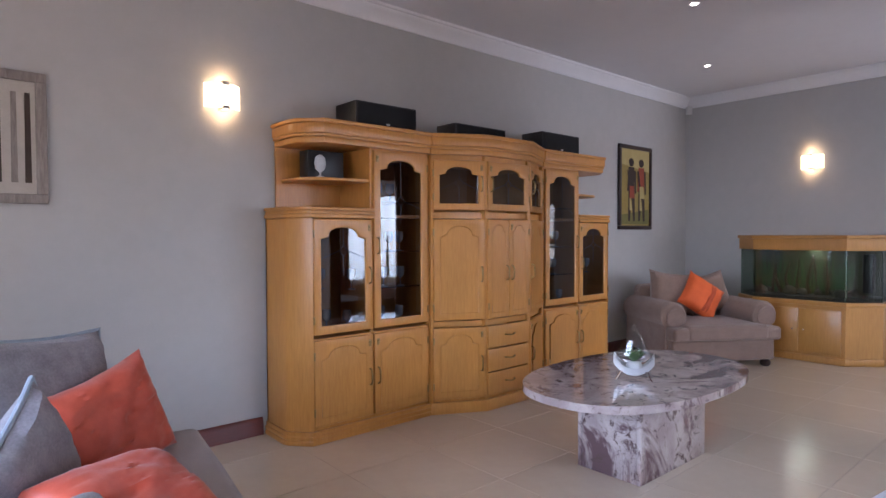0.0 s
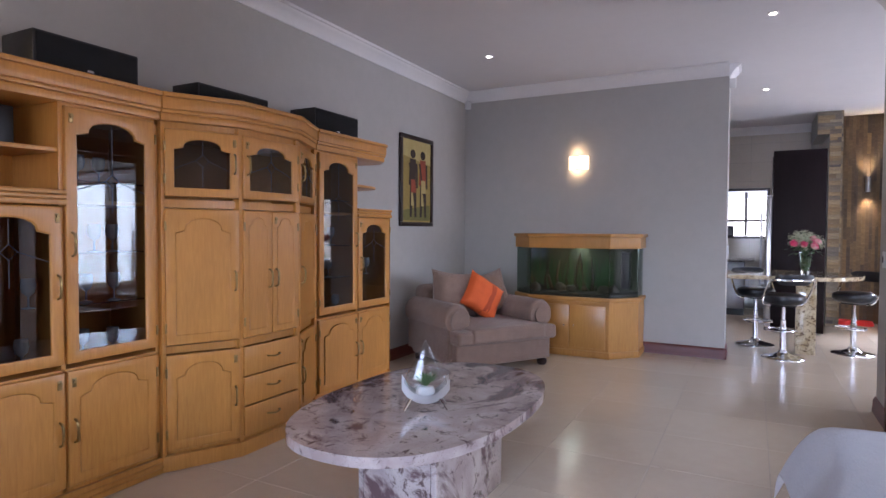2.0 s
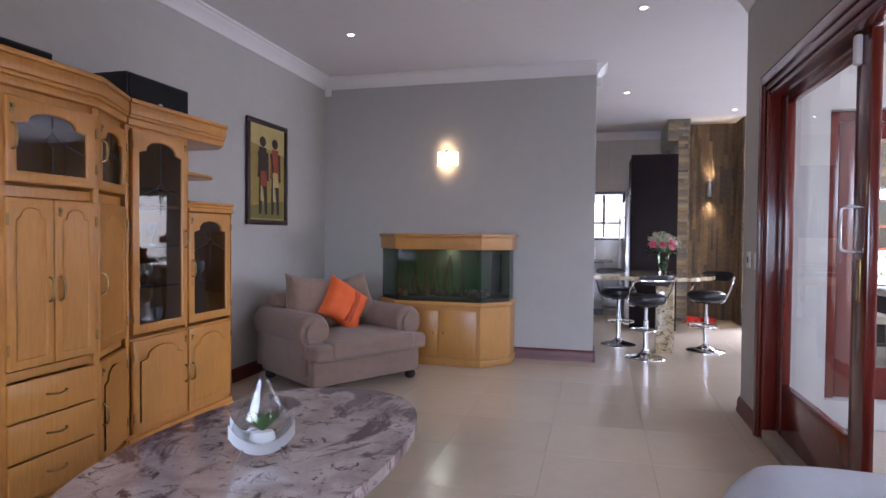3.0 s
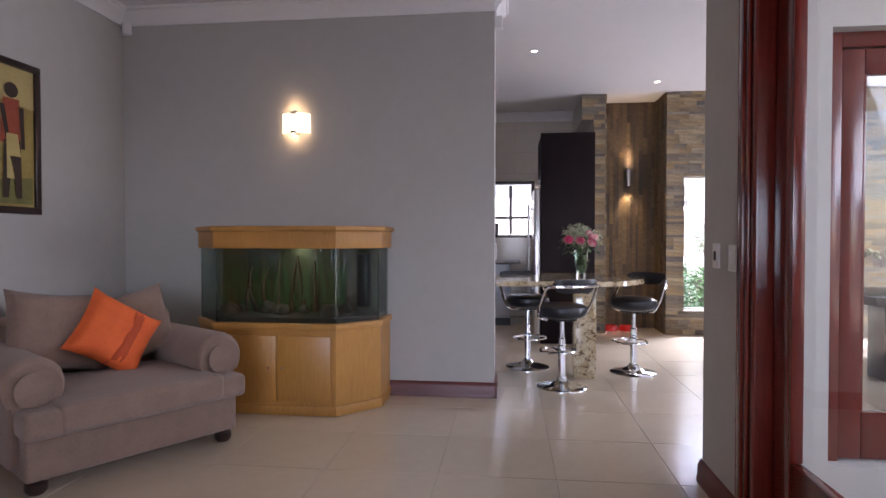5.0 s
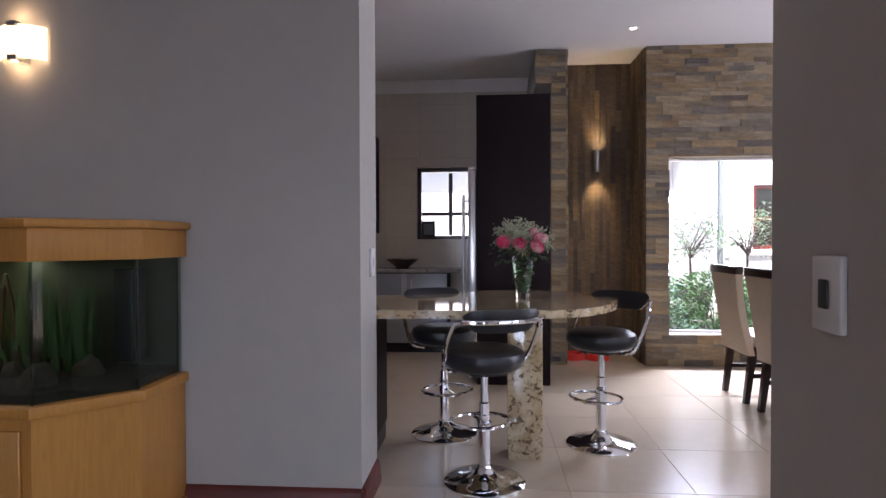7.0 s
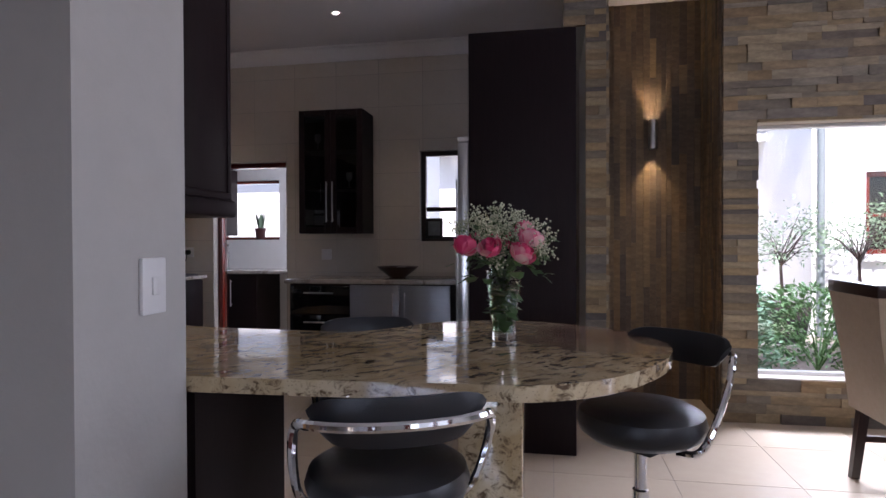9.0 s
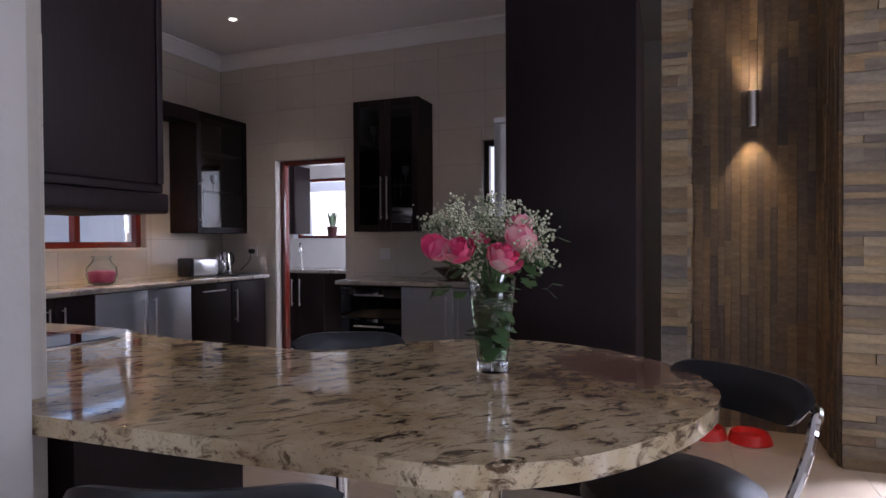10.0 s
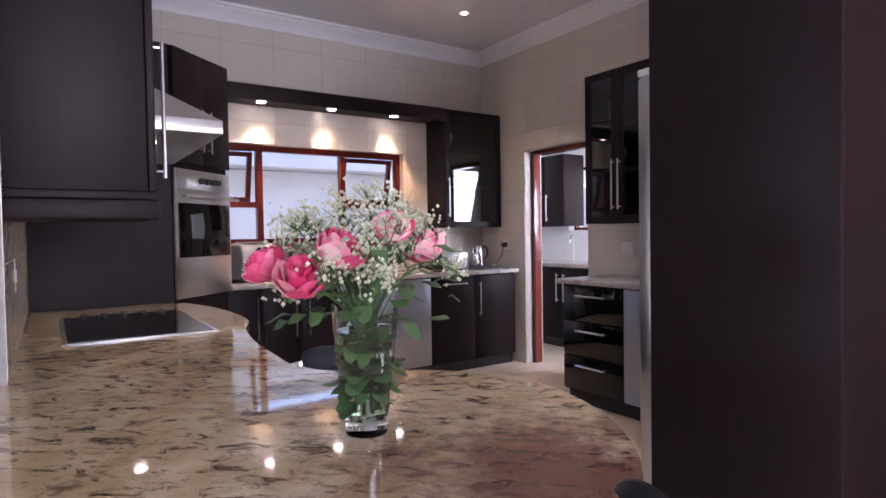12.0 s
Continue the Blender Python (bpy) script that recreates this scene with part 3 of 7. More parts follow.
def oak_door(parent, m, w, h, glazed=False, handle="r", rail=0.055, arch=0.06, lock=True, mid=False):
    loop = arch_loop(w, h, rail, arch)
    d = part("door", door_frame(w, h, loop), OAK, parent, "arched glazed oak door" if glazed else "arched raised-panel oak door", m)
    if glazed:
        bm = bmesh.new()
        bm.faces.new([bm.verts.new((x, 0.012, z)) for x, z in loop])
        p = part("pane", bm, CAB_PANE, d, "smoked glass pane")
        p.visible_shadow = False
        lead = bmesh.new()
        cx, top = w / 2, h - rail - 0.01
        r = min(0.035, w * 0.1)
        zc = h * 0.72 if h > 0.5 else h * 0.55
        add_tube(lead, [(cx, 0.010, zc - r), (cx + r, 0.010, zc), (cx, 0.010, zc + r), (cx - r, 0.010, zc)], 0.0025, 5, True)
        add_tube(lead, [(cx, 0.010, zc + r), (cx, 0.010, top)], 0.002, 5)
        add_tube(lead, [(cx, 0.010, zc - r), (cx, 0.010, zc - r - 0.12)], 0.002, 5)
        add_tube(lead, [(rail, 0.010, zc - 0.05), (cx - r, 0.010, zc)], 0.002, 5)
        add_tube(lead, [(w - rail, 0.010, zc - 0.05), (cx + r, 0.010, zc)], 0.002, 5)
        part("leading", lead, LEAD, d, "lead came pattern")
    else:
        part("panel", raised_panel(loop), OAK, d)
    hx = w - 0.026 if handle == "r" else 0.026
    hz = h * 0.42 if (glazed and h > 0.5) else h * 0.38
    if w > 0.2:
        part("handle", bow_handle(), BRASS, d, "small bowed brass-toned handle", pose(hx, 0, hz))
    if lock:
        part("lock", escutcheon(), BRASS, d, "dark brass key escutcheon", pose(hx, 0, h - 0.055))
    ox = 0.0 if handle == "r" else w
    for z in (0.07, h - 0.12):
        bm = bmesh.new()
        add_tube(bm, [(ox, -0.003, z), (ox, -0.003, z + 0.05)], 0.006, 8)
        part("hinge", bm, BRASS, d)
    return d


FY = 3.49                     # front of the two end units
YB = 3.915                    # their backs, by the wall


def end_unit(name, x_in, x_out, label):
    """An end unit of the wall unit: x_in at the centre unit, x_out at the free end."""
    s = 1 if x_out > x_in else -1
    k = abs(x_out - x_in) / 1.09
    ob = thing(name, pose(0, 0, 0), label, "cabinet", "oak wall unit")
    L = lambda d: x_in + s * d * k
    foot = [(L(0), YB), (L(0), FY), (L(0.98), FY), (L(1.09), FY + 0.12), (L(1.10), FY + 0.16), (L(1.10), YB)]
    part("plinth", add_prism(bmesh.new(), [(x, y) for x, y in foot], 0.0, 0.085), OAK, ob)
    # carcass: back, sides, shelves
    for b in ((0.0, 0.02, FY + 0.022, YB, 0.085, 1.92), (0.0, 1.09, YB - 0.015, YB, 0.085, 1.47), (0.0, 0.55, YB - 0.015, YB, 1.47, 1.92), (0.50, 0.52, FY + 0.022, YB, 0.085, 1.92), (0.0, 0.97, FY + 0.022, YB, 0.085, 0.105), (0.0, 0.97, FY + 0.022, YB, 0.645, 0.665), (0.0, 0.97, FY + 0.03, YB, 1.44, 1.46), (0.0, 0.5, FY + 0.022, YB, 1.875, 1.92), (0.55, 1.02, YB - 0.02, YB, 1.47, 1.92)):
        x0, x1 = sorted((L(b[0]), L(b[1])))
        part("board", B(x0, x1, *b[2:]), OAK, ob)
    post = [(L(0.97), FY), (L(1.08), FY + 0.12), (L(1.09), FY + 0.16), (L(1.09), YB), (L(1.07), YB), (L(1.07), FY + 0.17), (L(0.97), FY + 0.03)]
    part("corner_post", add_prism(bmesh.new(), post, 0.085, 1.43, 0.003, 1), OAK, ob, "chamfered oak corner post")
    rib = bmesh.new()
    add_prism(rib, [(L(0.50), FY - 0.012), (L(0.985), FY - 0.012), (L(1.095), FY + 0.11), (L(1.10), FY + 0.16), (L(1.10), YB), (L(0.50), YB)], 1.43, 1.457, 0.006)
    add_prism(rib, [(L(0.50), FY - 0.004), (L(0.982), FY - 0.004), (L(1.088), FY + 0.115), (L(1.092), FY + 0.16), (L(1.092), YB), (L(0.50), YB)], 1.457, 1.479, 0.006)
    add_prism(rib, [(L(0.50), FY - 0.012), (L(0.985), FY - 0.012), (L(1.095), FY + 0.11), (L(1.10), FY + 0.16), (L(1.10), YB), (L(0.50), YB)], 1.479, 1.50, 0.006)
    part("ledge", rib, OAK, ob, "ribbed oak ledge")
    # open corner shelf and crown
    shelf = [(L(0.505), YB - 0.02), (L(0.505), FY + 0.03), (L(0.78), FY + 0.06)] + [(L(0.78 + 0.2 * math.sin(a)), FY + 0.26 - 0.2 * math.cos(a)) for a in (0.4, 0.8, 1.2, 1.57)] + [(L(0.98), YB - 0.02)]
    part("corner_shelf", add_prism(bmesh.new(), shelf, 1.675, 1.695, 0.004), OAK, ob, "rounded open oak shelf")
    c = [(L(0), YB), (L(0), FY), (L(0.88), FY), (L(1.0), FY + 0.12), (L(1.02), FY + 0.20), (L(1.02), YB)]
    for z0, z1, o in ((1.905, 1.945, 0.0), (1.945, 1.965, 0.010), (1.965, 2.03, 0.016), (2.03, 2.055, 0.026)):
        cc = [(L(0), YB), (L(0), FY - o), (L(0.88) + s * o * 0.5, FY - o), (L(1.0) + s * o, FY + 0.12 - o * 0.5), (L(1.02) + s * o, FY + 0.20), (L(1.02) + s * o, YB)]
        part("crown", add_prism(bmesh.new(), cc, z0, z1, 0.005), OAK, ob)
    # doors
    def at(d0, d1, z):
        return pose(min(L(d0), L(d1)), FY, z)
    hl = lambda inner_side: ("l" if s < 0 else "r") if inner_side else ("r" if s < 0 else "l")
    oak_door(ob, at(0.03, 0.50, 0.69), 0.47 * k, 1.20, True, hl(True), arch=0.075)
    oak_door(ob, at(0.515, 0.965, 0.69), 0.45 * k, 0.735, True, hl(False), arch=0.075)
    oak_door(ob, at(0.03, 0.50, 0.11), 0.47 * k, 0.545, False, hl(True), arch=0.075)
    oak_door(ob, at(0.515, 0.965, 0.11), 0.45 * k, 0.545, False, hl(False), arch=0.075)
    base = [(L(0), YB), (L(0), FY - 0.006), (L(0.985), FY - 0.006), (L(1.10), FY + 0.115), (L(1.108), FY + 0.16), (L(1.108), YB)]
    for z0, z1 in ((0.0, 0.030), (0.036, 0.060)):
        part("base_moulding", add_prism(bmesh.new(), base, z0, z1, 0.005), OAK, ob)
    for z in (0.95, 1.2, 1.55):
        x0, x1 = sorted((L(0.03), L(0.475)))
        part("glass_shelf", B(x0, x1, FY + 0.06, YB - 0.02, z, z + 0.006), GLASS, ob)
    return ob


end_unit("oak_display_cabinet", 2.425, 1.36, "honey oak display cabinet with smoked glass doors and open corner shelf")
end_unit("oak_display_cabinet", 3.70, 4.79, "honey oak end cabinet with smoked glass doors beside the painting")

ctr = thing("oak_media_cabinet", pose(0, 0, 0), "honey oak bow-fronted media cabinet with drawers and panelled doors", "cabinet", "oak wall unit")
P0, P1, P2, P3 = (2.428, 3.483), (2.803, 3.288), (3.288, 3.288), (3.688, 3.488)
foot = [(2.428, YB), P0, P1, P2, P3, (3.688, YB)]
part("plinth", add_prism(bmesh.new(), foot, 0, 0.085, 0.004), OAK, ctr)
ins = [(2.448, YB), (2.448, 3.518), (2.808, 3.323), (3.283, 3.323), (3.668, 3.518), (3.668, YB)]
for z0, z1 in ((0.085, 0.105), (0.64, 0.68), (1.44, 1.485), (1.87, 1.92)):
    part("shelf", add_prism(bmesh.new(), ins, z0, z1), OAK, ctr)
for b in ((2.428, 2.448, 3.488, YB, 0.085, 1.9), (3.668, 3.688, 3.488, YB, 0.085, 1.9), (2.448, 3.668, YB - 0.015, YB, 0.085, 1.9), (2.793, 2.823, 3.303, 3.348, 0.085, 1.9), (3.268, 3.303, 3.303, 3.348, 0.085, 1.9)):
    part("board", B(*b), OAK, ctr)
for z0, z1, o in ((1.905, 1.945, 0.0), (1.945, 1.965, 0.010), (1.965, 2.03, 0.016), (2.03, 2.055, 0.026)):
    part("crown", add_prism(bmesh.new(), [(2.428, YB), (2.428, 3.483 - o), (2.803 - o * 0.4, 3.288 - o), (3.288 + o * 0.4, 3.288 - o), (3.688, 3.488 - o), (3.688, YB)], z0, z1, 0.005), OAK, ctr)
for a, b in ((P0, P1), (P1, P2), (P2, P3)):
    dx, dy = b[0] - a[0], b[1] - a[1]
    ln = math.hypot(dx, dy)
    ang = math.degrees(math.atan2(dy, dx))
    fm = pose(a[0], a[1], 0, 0, 0, ang)
    w = ln - 0.03
    first, mid_face = a == P0, a == P1
    oak_door(ctr, fm @ pose(0.015, 0, 1.50), w, 0.365, True, "r" if first else "l", arch=0.06, rail=0.05)
    if mid_face:
        for k in range(2):
            oak_door(ctr, fm @ pose(0.015 + k * w / 2, 0, 0.69), w / 2 - 0.003, 0.745, False, "r" if k == 0 else "l", rail=0.045, arch=0.05, lock=k == 1)
        for k in range(3):
            z = 0.115 + k * 0.176
            dr = part("drawer", B(0, w, 0, 0.02, 0, 0.168, bevel=0.006), OAK, ctr, "plain oak drawer front", fm @ pose(0.015, 0, z))
            bm = bmesh.new()
            add_tube(bm, smooth_path([(-0.05, 0, 0), (-0.04, -0.02, 0), (0, -0.026, -0.006), (0.04, -0.02, 0), (0.05, 0, 0)], 4), 0.005, 8)
            part("handle", bm, BRASS, dr, "drooping brass pull", pose(w / 2, 0, 0.09))
    else:
        oak_door(ctr, fm @ pose(0.015, 0, 0.69), w, 0.745, False, "r" if first else "l", arch=0.08, lock=False)
        oak_door(ctr, fm @ pose(0.015, 0, 0.11), w, 0.525, False, "r" if first else "l", arch=0.075)


def speaker(name, x0, x1, y0, y1, z, h, label):
    ob = thing(name, pose((x0 + x1) / 2, (y0 + y1) / 2, z), label, "speaker", "loudspeakers on the wall unit")
    w, d = (x1 - x0) / 2, (y1 - y0) / 2
    part("housing", B(-w, w, -d, d, 0, h, bevel=0.006), BLACK_PLASTIC, ob)
    part("grille", B(-w + 0.012, w - 0.012, -d - 0.008, -d, 0.012, h - 0.012, bevel=0.003), mat("speaker_cloth_" + name, (0.008, 0.008, 0.009), (0.006, 0.006, 0.007), 30, 0.9, bump=0.4, bscale=600), ob, "black cloth grille")
    bm = bmesh.new()
    add_box(bm, -0.015, 0.015, -d - 0.010, -d - 0.008, 0.02, 0.03)
    part("badge", bm, STEEL, ob)
    return ob


speaker("loudspeaker", 1.83, 2.34, 3.54, 3.80, 2.055, 0.165, "black box loudspeaker on top of the oak cabinet")
speaker("centre_loudspeaker", 2.68, 3.23, 3.50, 3.72, 2.055, 0.11, "low black centre loudspeaker on the media cabinet")
speaker("loudspeaker", 3.74, 4.27, 3.54, 3.78, 2.055, 0.17, "black box loudspeaker on top of the end cabinet")

# things on the open shelves and behind the glass
bm = B(1.55, 1.82, 3.68, 3.80, 1.696, 1.88, bevel=0.006)
solo("small_speaker", bm, BLACK_PLASTIC, "small black box on the open oak shelf", "speaker")
bm = add_lathe(bmesh.new(), [(0.006, 0), (0.034, 0.004), (0.006, 0.012), (0.006, 0.03), (0.035, 0.055), (0.042, 0.09), (0.034, 0.13), (0.010, 0.145), (0, 0.148)], 20, (1.60, 3.61, 1.696), 1, 0.5)
solo("silver_ornament", bm, mat("frosted_glass", (0.5, 0.52, 0.52), (0.42, 0.44, 0.45), 20, 0.25), "pale oval glass ornament on the open shelf", "ornament")
orn = bmesh.new()
add_lathe(orn, [(0.03, 0), (0.03, 0.006), (0.008, 0.012), (0.006, 0.09), (0, 0.095)], 14, (4.35, 3.64, 1.696))
solo("figurine_stand", orn, DARK_WOOD, "small dark ornament on the corner shelf", "ornament")
rg = random.Random(11)
glass_proto = None
for x_lo, x_hi, zs in ((1.96, 2.34, (0.67, 0.956, 1.206, 1.556)), (1.52, 1.88, (0.67, 0.95)), (3.78, 4.12, (0.67, 0.956, 1.206)), (4.24, 4.58, (0.67, 0.95))):
    for z in zs:
        x = x_lo + 0.05
        while x < x_hi:
            h = rg.uniform(0.09, 0.15)
            if glass_proto is None:
                bm = add_lathe(bmesh.new(), [(0.03, 0), (0.03, 0.004), (0.004, 0.01), (0.004, 0.055), (0.026, 0.075), (0.032, 0.105), (0.028, 0.14), (0.026, 0.14), (0.029, 0.105), (0.022, 0.08), (0, 0.068)], 14)
                glass_proto = solo("wine_glass", bm, mat("cut_glass", (0.35, 0.36, 0.38), (0.25, 0.26, 0.28), 30, 0.08), "clear stemmed glass behind the cabinet door", "glass", "glassware in the oak cabinets", m=pose(x, 3.68, z))
            else:
                copy_thing(glass_proto, pose(x, 3.66 + rg.uniform(-0.06, 0.16), z))
            x += rg.uniform(0.085, 0.15)

# ---- lounge: sconces and pictures ----
def sconce(m, label):
    ob = thing("wall_sconce", m, label, "wall lamp", "lit wall sconces")
    bm = bmesh.new()
    n, w, h = 12, 0.112, 0.150
    cols = []
    for r in (0.085, 0.081):
        cols.append([[bm.verts.new((w * math.sin(a) / math.sin(0.95), -0.012 - r * (math.cos(a) - math.cos(0.95)) / (1 - math.cos(0.95)) * 0.75, z)) for a in [0.95 * (2 * k / n - 1) for k in range(n + 1)]] for z in (-h / 2, h / 2)])
    for c in cols:
        for k in range(n):
            bm.faces.new((c[0][k], c[0][k + 1], c[1][k + 1], c[1][k]))
    part("shade", bm, LAMP_ON, ob, "glowing curved frosted glass shade")
    for z in (-h / 2 - 0.012, h / 2 - 0.012):
        part("clip", B(-0.022, 0.022, -0.088, -0.002, z, z + 0.024, bevel=0.003), STEEL, ob, "brushed steel clip")
    part("backplate", B(-0.05, 0.05, -0.006, 0.0, -0.06, 0.06, bevel=0.003), STEEL, ob)
    return ob


S1 = sconce(pose(1.085, YN, 2.19), "lit curved glass wall sconce with steel clips")
S2 = copy_thing(S1, pose(XW, 2.475, 2.11, 0, 0, -90))
for p, e in (((1.085, YN - 0.05, 2.30), 0.10), ((1.085, YN - 0.05, 2.08), 0.10), ((XW - 0.05, 2.49, 2.24), 0.10), ((XW - 0.05, 2.49, 2.01), 0.10)):
    lamp("sconce_bulb", "POINT", pose(*p), e, (1.0, 0.66, 0.32), radius=0.015)


def picture(name, m, w, h, frame_w, frame_mat, canvas, label, shapes):
    """A framed picture in the XZ plane, facing -Y."""
    ob = thing(name, m, label, "picture")
    fb = bmesh.new()
    for a, b, c, d in ((0, w, 0, frame_w), (0, w, h - frame_w, h), (0, frame_w, frame_w, h - frame_w), (w - frame_w, w, frame_w, h - frame_w)):
        add_box(fb, a, b, -0.03, 0, c, d, 0.005)
    part("frame", fb, frame_mat, ob)
    part("canvas", B(frame_w, w - frame_w, -0.012, -0.004, frame_w, h - frame_w), canvas, ob)
    for k, (pts, material) in enumerate(shapes):
        bm = bmesh.new()
        f = bm.faces.new([bm.verts.new((frame_w + x * (w - 2 * frame_w), -0.0135 - 0.0006 * k, frame_w + z * (h - 2 * frame_w))) for x, z in pts])
        part("painted_shape", bm, material, ob)
    return ob


OCHRE = mat("ochre_paint", (0.36, 0.27, 0.075), (0.27, 0.19, 0.05), 4, 0.7, bump=0.2, bscale=40)
UMBER = mat("umber_paint", (0.035, 0.022, 0.015), (0.055, 0.032, 0.02), 8, 0.7)
RUST = mat("rust_paint", (0.34, 0.07, 0.03), (0.25, 0.05, 0.025), 8, 0.7)
OLIVE = mat("olive_paint", (0.20, 0.18, 0.05), (0.14, 0.13, 0.04), 6, 0.7)
KHAKI = mat("pale_ochre_paint", (0.50, 0.40, 0.16), (0.42, 0.32, 0.12), 6, 0.7)


def oval(cx, cz, rx, rz, n=14):
    return [(cx + rx * math.cos(2 * math.pi * k / n), cz + rz * math.sin(2 * math.pi * k / n)) for k in range(n)]


def band(x0, z0, x1, z1, w0, w1):
    return [(x0 - w0, z0), (x0 + w0, z0), (x1 + w1, z1), (x1 - w1, z1)]


shapes = [([(0.02, 0.02), (0.98, 0.02), (0.98, 0.22), (0.02, 0.14)], OLIVE), ([(0.0, 0.8), (1.0, 0.72), (1.0, 1.0), (0.0, 1.0)], KHAKI)]
for cx, tone in ((0.36, UMBER), (0.70, RUST)):
    shapes += [(oval(cx, 0.83, 0.09, 0.055), UMBER), (band(cx, 0.77, cx - 0.02, 0.45, 0.10, 0.13), tone), (band(cx - 0.04, 0.47, cx - 0.08, 0.06, 0.06, 0.035), UMBER), (band(cx + 0.05, 0.47, cx + 0.09, 0.06, 0.06, 0.035), UMBER), (band(cx - 0.12, 0.72, cx - 0.03, 0.42, 0.03, 0.025), UMBER), (band(cx + 0.12, 0.72, cx + 0.14, 0.42, 0.03, 0.025), UMBER), (band(cx, 0.52, cx + 0.02, 0.36, 0.07, 0.09), RUST if tone is UMBER else KHAKI), (band(cx - 0.05, 0.36, cx - 0.02, 0.2, 0.02, 0.05), KHAKI)]
picture("figure_painting", pose(5.51, YN - 0.002, 1.37), 0.69, 0.965, 0.045, DARK_WOOD, OCHRE, "ochre painting of two stylised figures in a dark frame", shapes)
DRIFT = wood_mat("whitewashed_wood", (0.30, 0.26, 0.23), (0.17, 0.14, 0.12), 0.7, stretch=(9, 9, 1.2))
LINEN = mat("cream_linen", (0.50, 0.45, 0.39), (0.43, 0.385, 0.33), 14, 0.9, bump=0.3, bscale=300)
picture("carved_panel_picture", pose(-0.36, YN - 0.002, 1.49), 0.52, 0.68, 0.05, DRIFT, LINEN, "whitewashed wooden frame with slim carved strips", [(band(x, 0.10, x, 0.90, 0.035, 0.028), UMBER if k % 2 else DRIFT) for k, x in enumerate((0.14, 0.30, 0.46, 0.62, 0.78, 0.92))])

# ---- lounge: coffee table ----
ct = thing("coffee_table", pose(2.83, 2.03, 0), "oval mauve granite coffee table on a slab pedestal", "coffee table")
TZ = 0.485
def squircle(a, b, t, p=0.84):
    c, d = math.cos(t), math.sin(t)
    return (a * math.copysign(abs(c) ** p, c), b * math.copysign(abs(d) ** p, d))


ell = [squircle(0.83, 0.50, 2 * math.pi * k / 72) for k in range(72)]
part("tabletop", add_prism(bmesh.new(), [(x + 0.08, y + 0.07) for x, y in ell], TZ - 0.042, TZ, 0.010, 3), GRANITE_TABLE, ct, "polished oval granite top with rounded edge")
for b in ((-0.36, 0.36, -0.20, -0.175, 0, TZ - 0.043), (-0.36, 0.36, 0.17, 0.195, 0, TZ - 0.043), (-0.36, -0.335, -0.172, 0.167, 0, TZ - 0.043), (0.335, 0.36, -0.172, 0.167, 0, TZ - 0.043)):
    part("pedestal_slab", B(*b, bevel=0.002), GRANITE_TABLE, ct)
# the glass drop with a small plant in a wire cradle
orn = thing("glass_drop_planter", pose(2.765, 2.05, TZ, 0, 0, -59) @ Matrix.Scale(1.12, 4), "clear glass drop terrarium with succulent in a silver cradle", "ornament")
bm = add_lathe(bmesh.new(), [(0, 0.0), (0.042, 0.005), (0.078, 0.032), (0.094, 0.068), (0.086, 0.105), (0.056, 0.162), (0.020, 0.228), (0, 0.262)], 32, (0, 0, 0.022), 1.0, 0.42)
DROP_GLASS = pane_mat("thin_drop_glass", (0.92, 0.93, 0.92), 0.015)
part("glass_drop", bm, DROP_GLASS, orn, "clear teardrop glass")
bm = bmesh.new()
for k in range(26):
    a, rr = k * 2.4, 0.012 + 0.030 * (k / 26)
    tip = Vector((math.cos(a) * (rr + 0.035), math.sin(a) * (rr + 0.02) * 0.5, 0.125 + 0.03 * (1 - k / 26)))
    base = Vector((0, 0, 0.082))
    u = Vector((-math.sin(a), math.cos(a) * 0.5, 0)) * 0.009
    mid = base.lerp(tip, 0.55) + Vector((0, 0, 0.006))
    v = [bm.verts.new(q) for q in (base, mid + u, tip, mid - u)]
    bm.faces.new(v)
part("succulent", bm, LEAF, orn, "small spiky green succulent")
# small round white pot that holds the succulent
bm = add_lathe(bmesh.new(), [(0, 0.04), (0.03, 0.042), (0.042, 0.06), (0.035, 0.085), (0, 0.088)], 18, (0, 0, 0.0), 1, 0.5)
part("white_pot", bm, WHITE_PLASTIC, orn)
top = [(0.118 * math.sin(a), 0.205 - 0.15 * math.cos(a)) for a in [1.25 * (k / 10 - 1) * 0.82 for k in range(21)]]
low = [(0.118 * math.sin(a), 0.150 - 0.128 * math.cos(a)) for a in [1.25 * (1 - k / 10) * 0.82 for k in range(21)]]
for y in (-0.040, 0.046):
    part("cradle_plate", add_prism(bmesh.new(), low[::-1] + top[::-1], -0.003, 0.003), STEEL, orn, "silver filigree crescent", pose(0, y, 0, 90))
for y in (-0.052, 0.052):
    for sx in (-1, 1):
        part("cradle_leg", add_tube(bmesh.new(), [(sx * 0.058, y * 0.9, 0.045), (sx * 0.088, y * 1.2, 0.0)], 0.0045, 6), CHROME, orn)


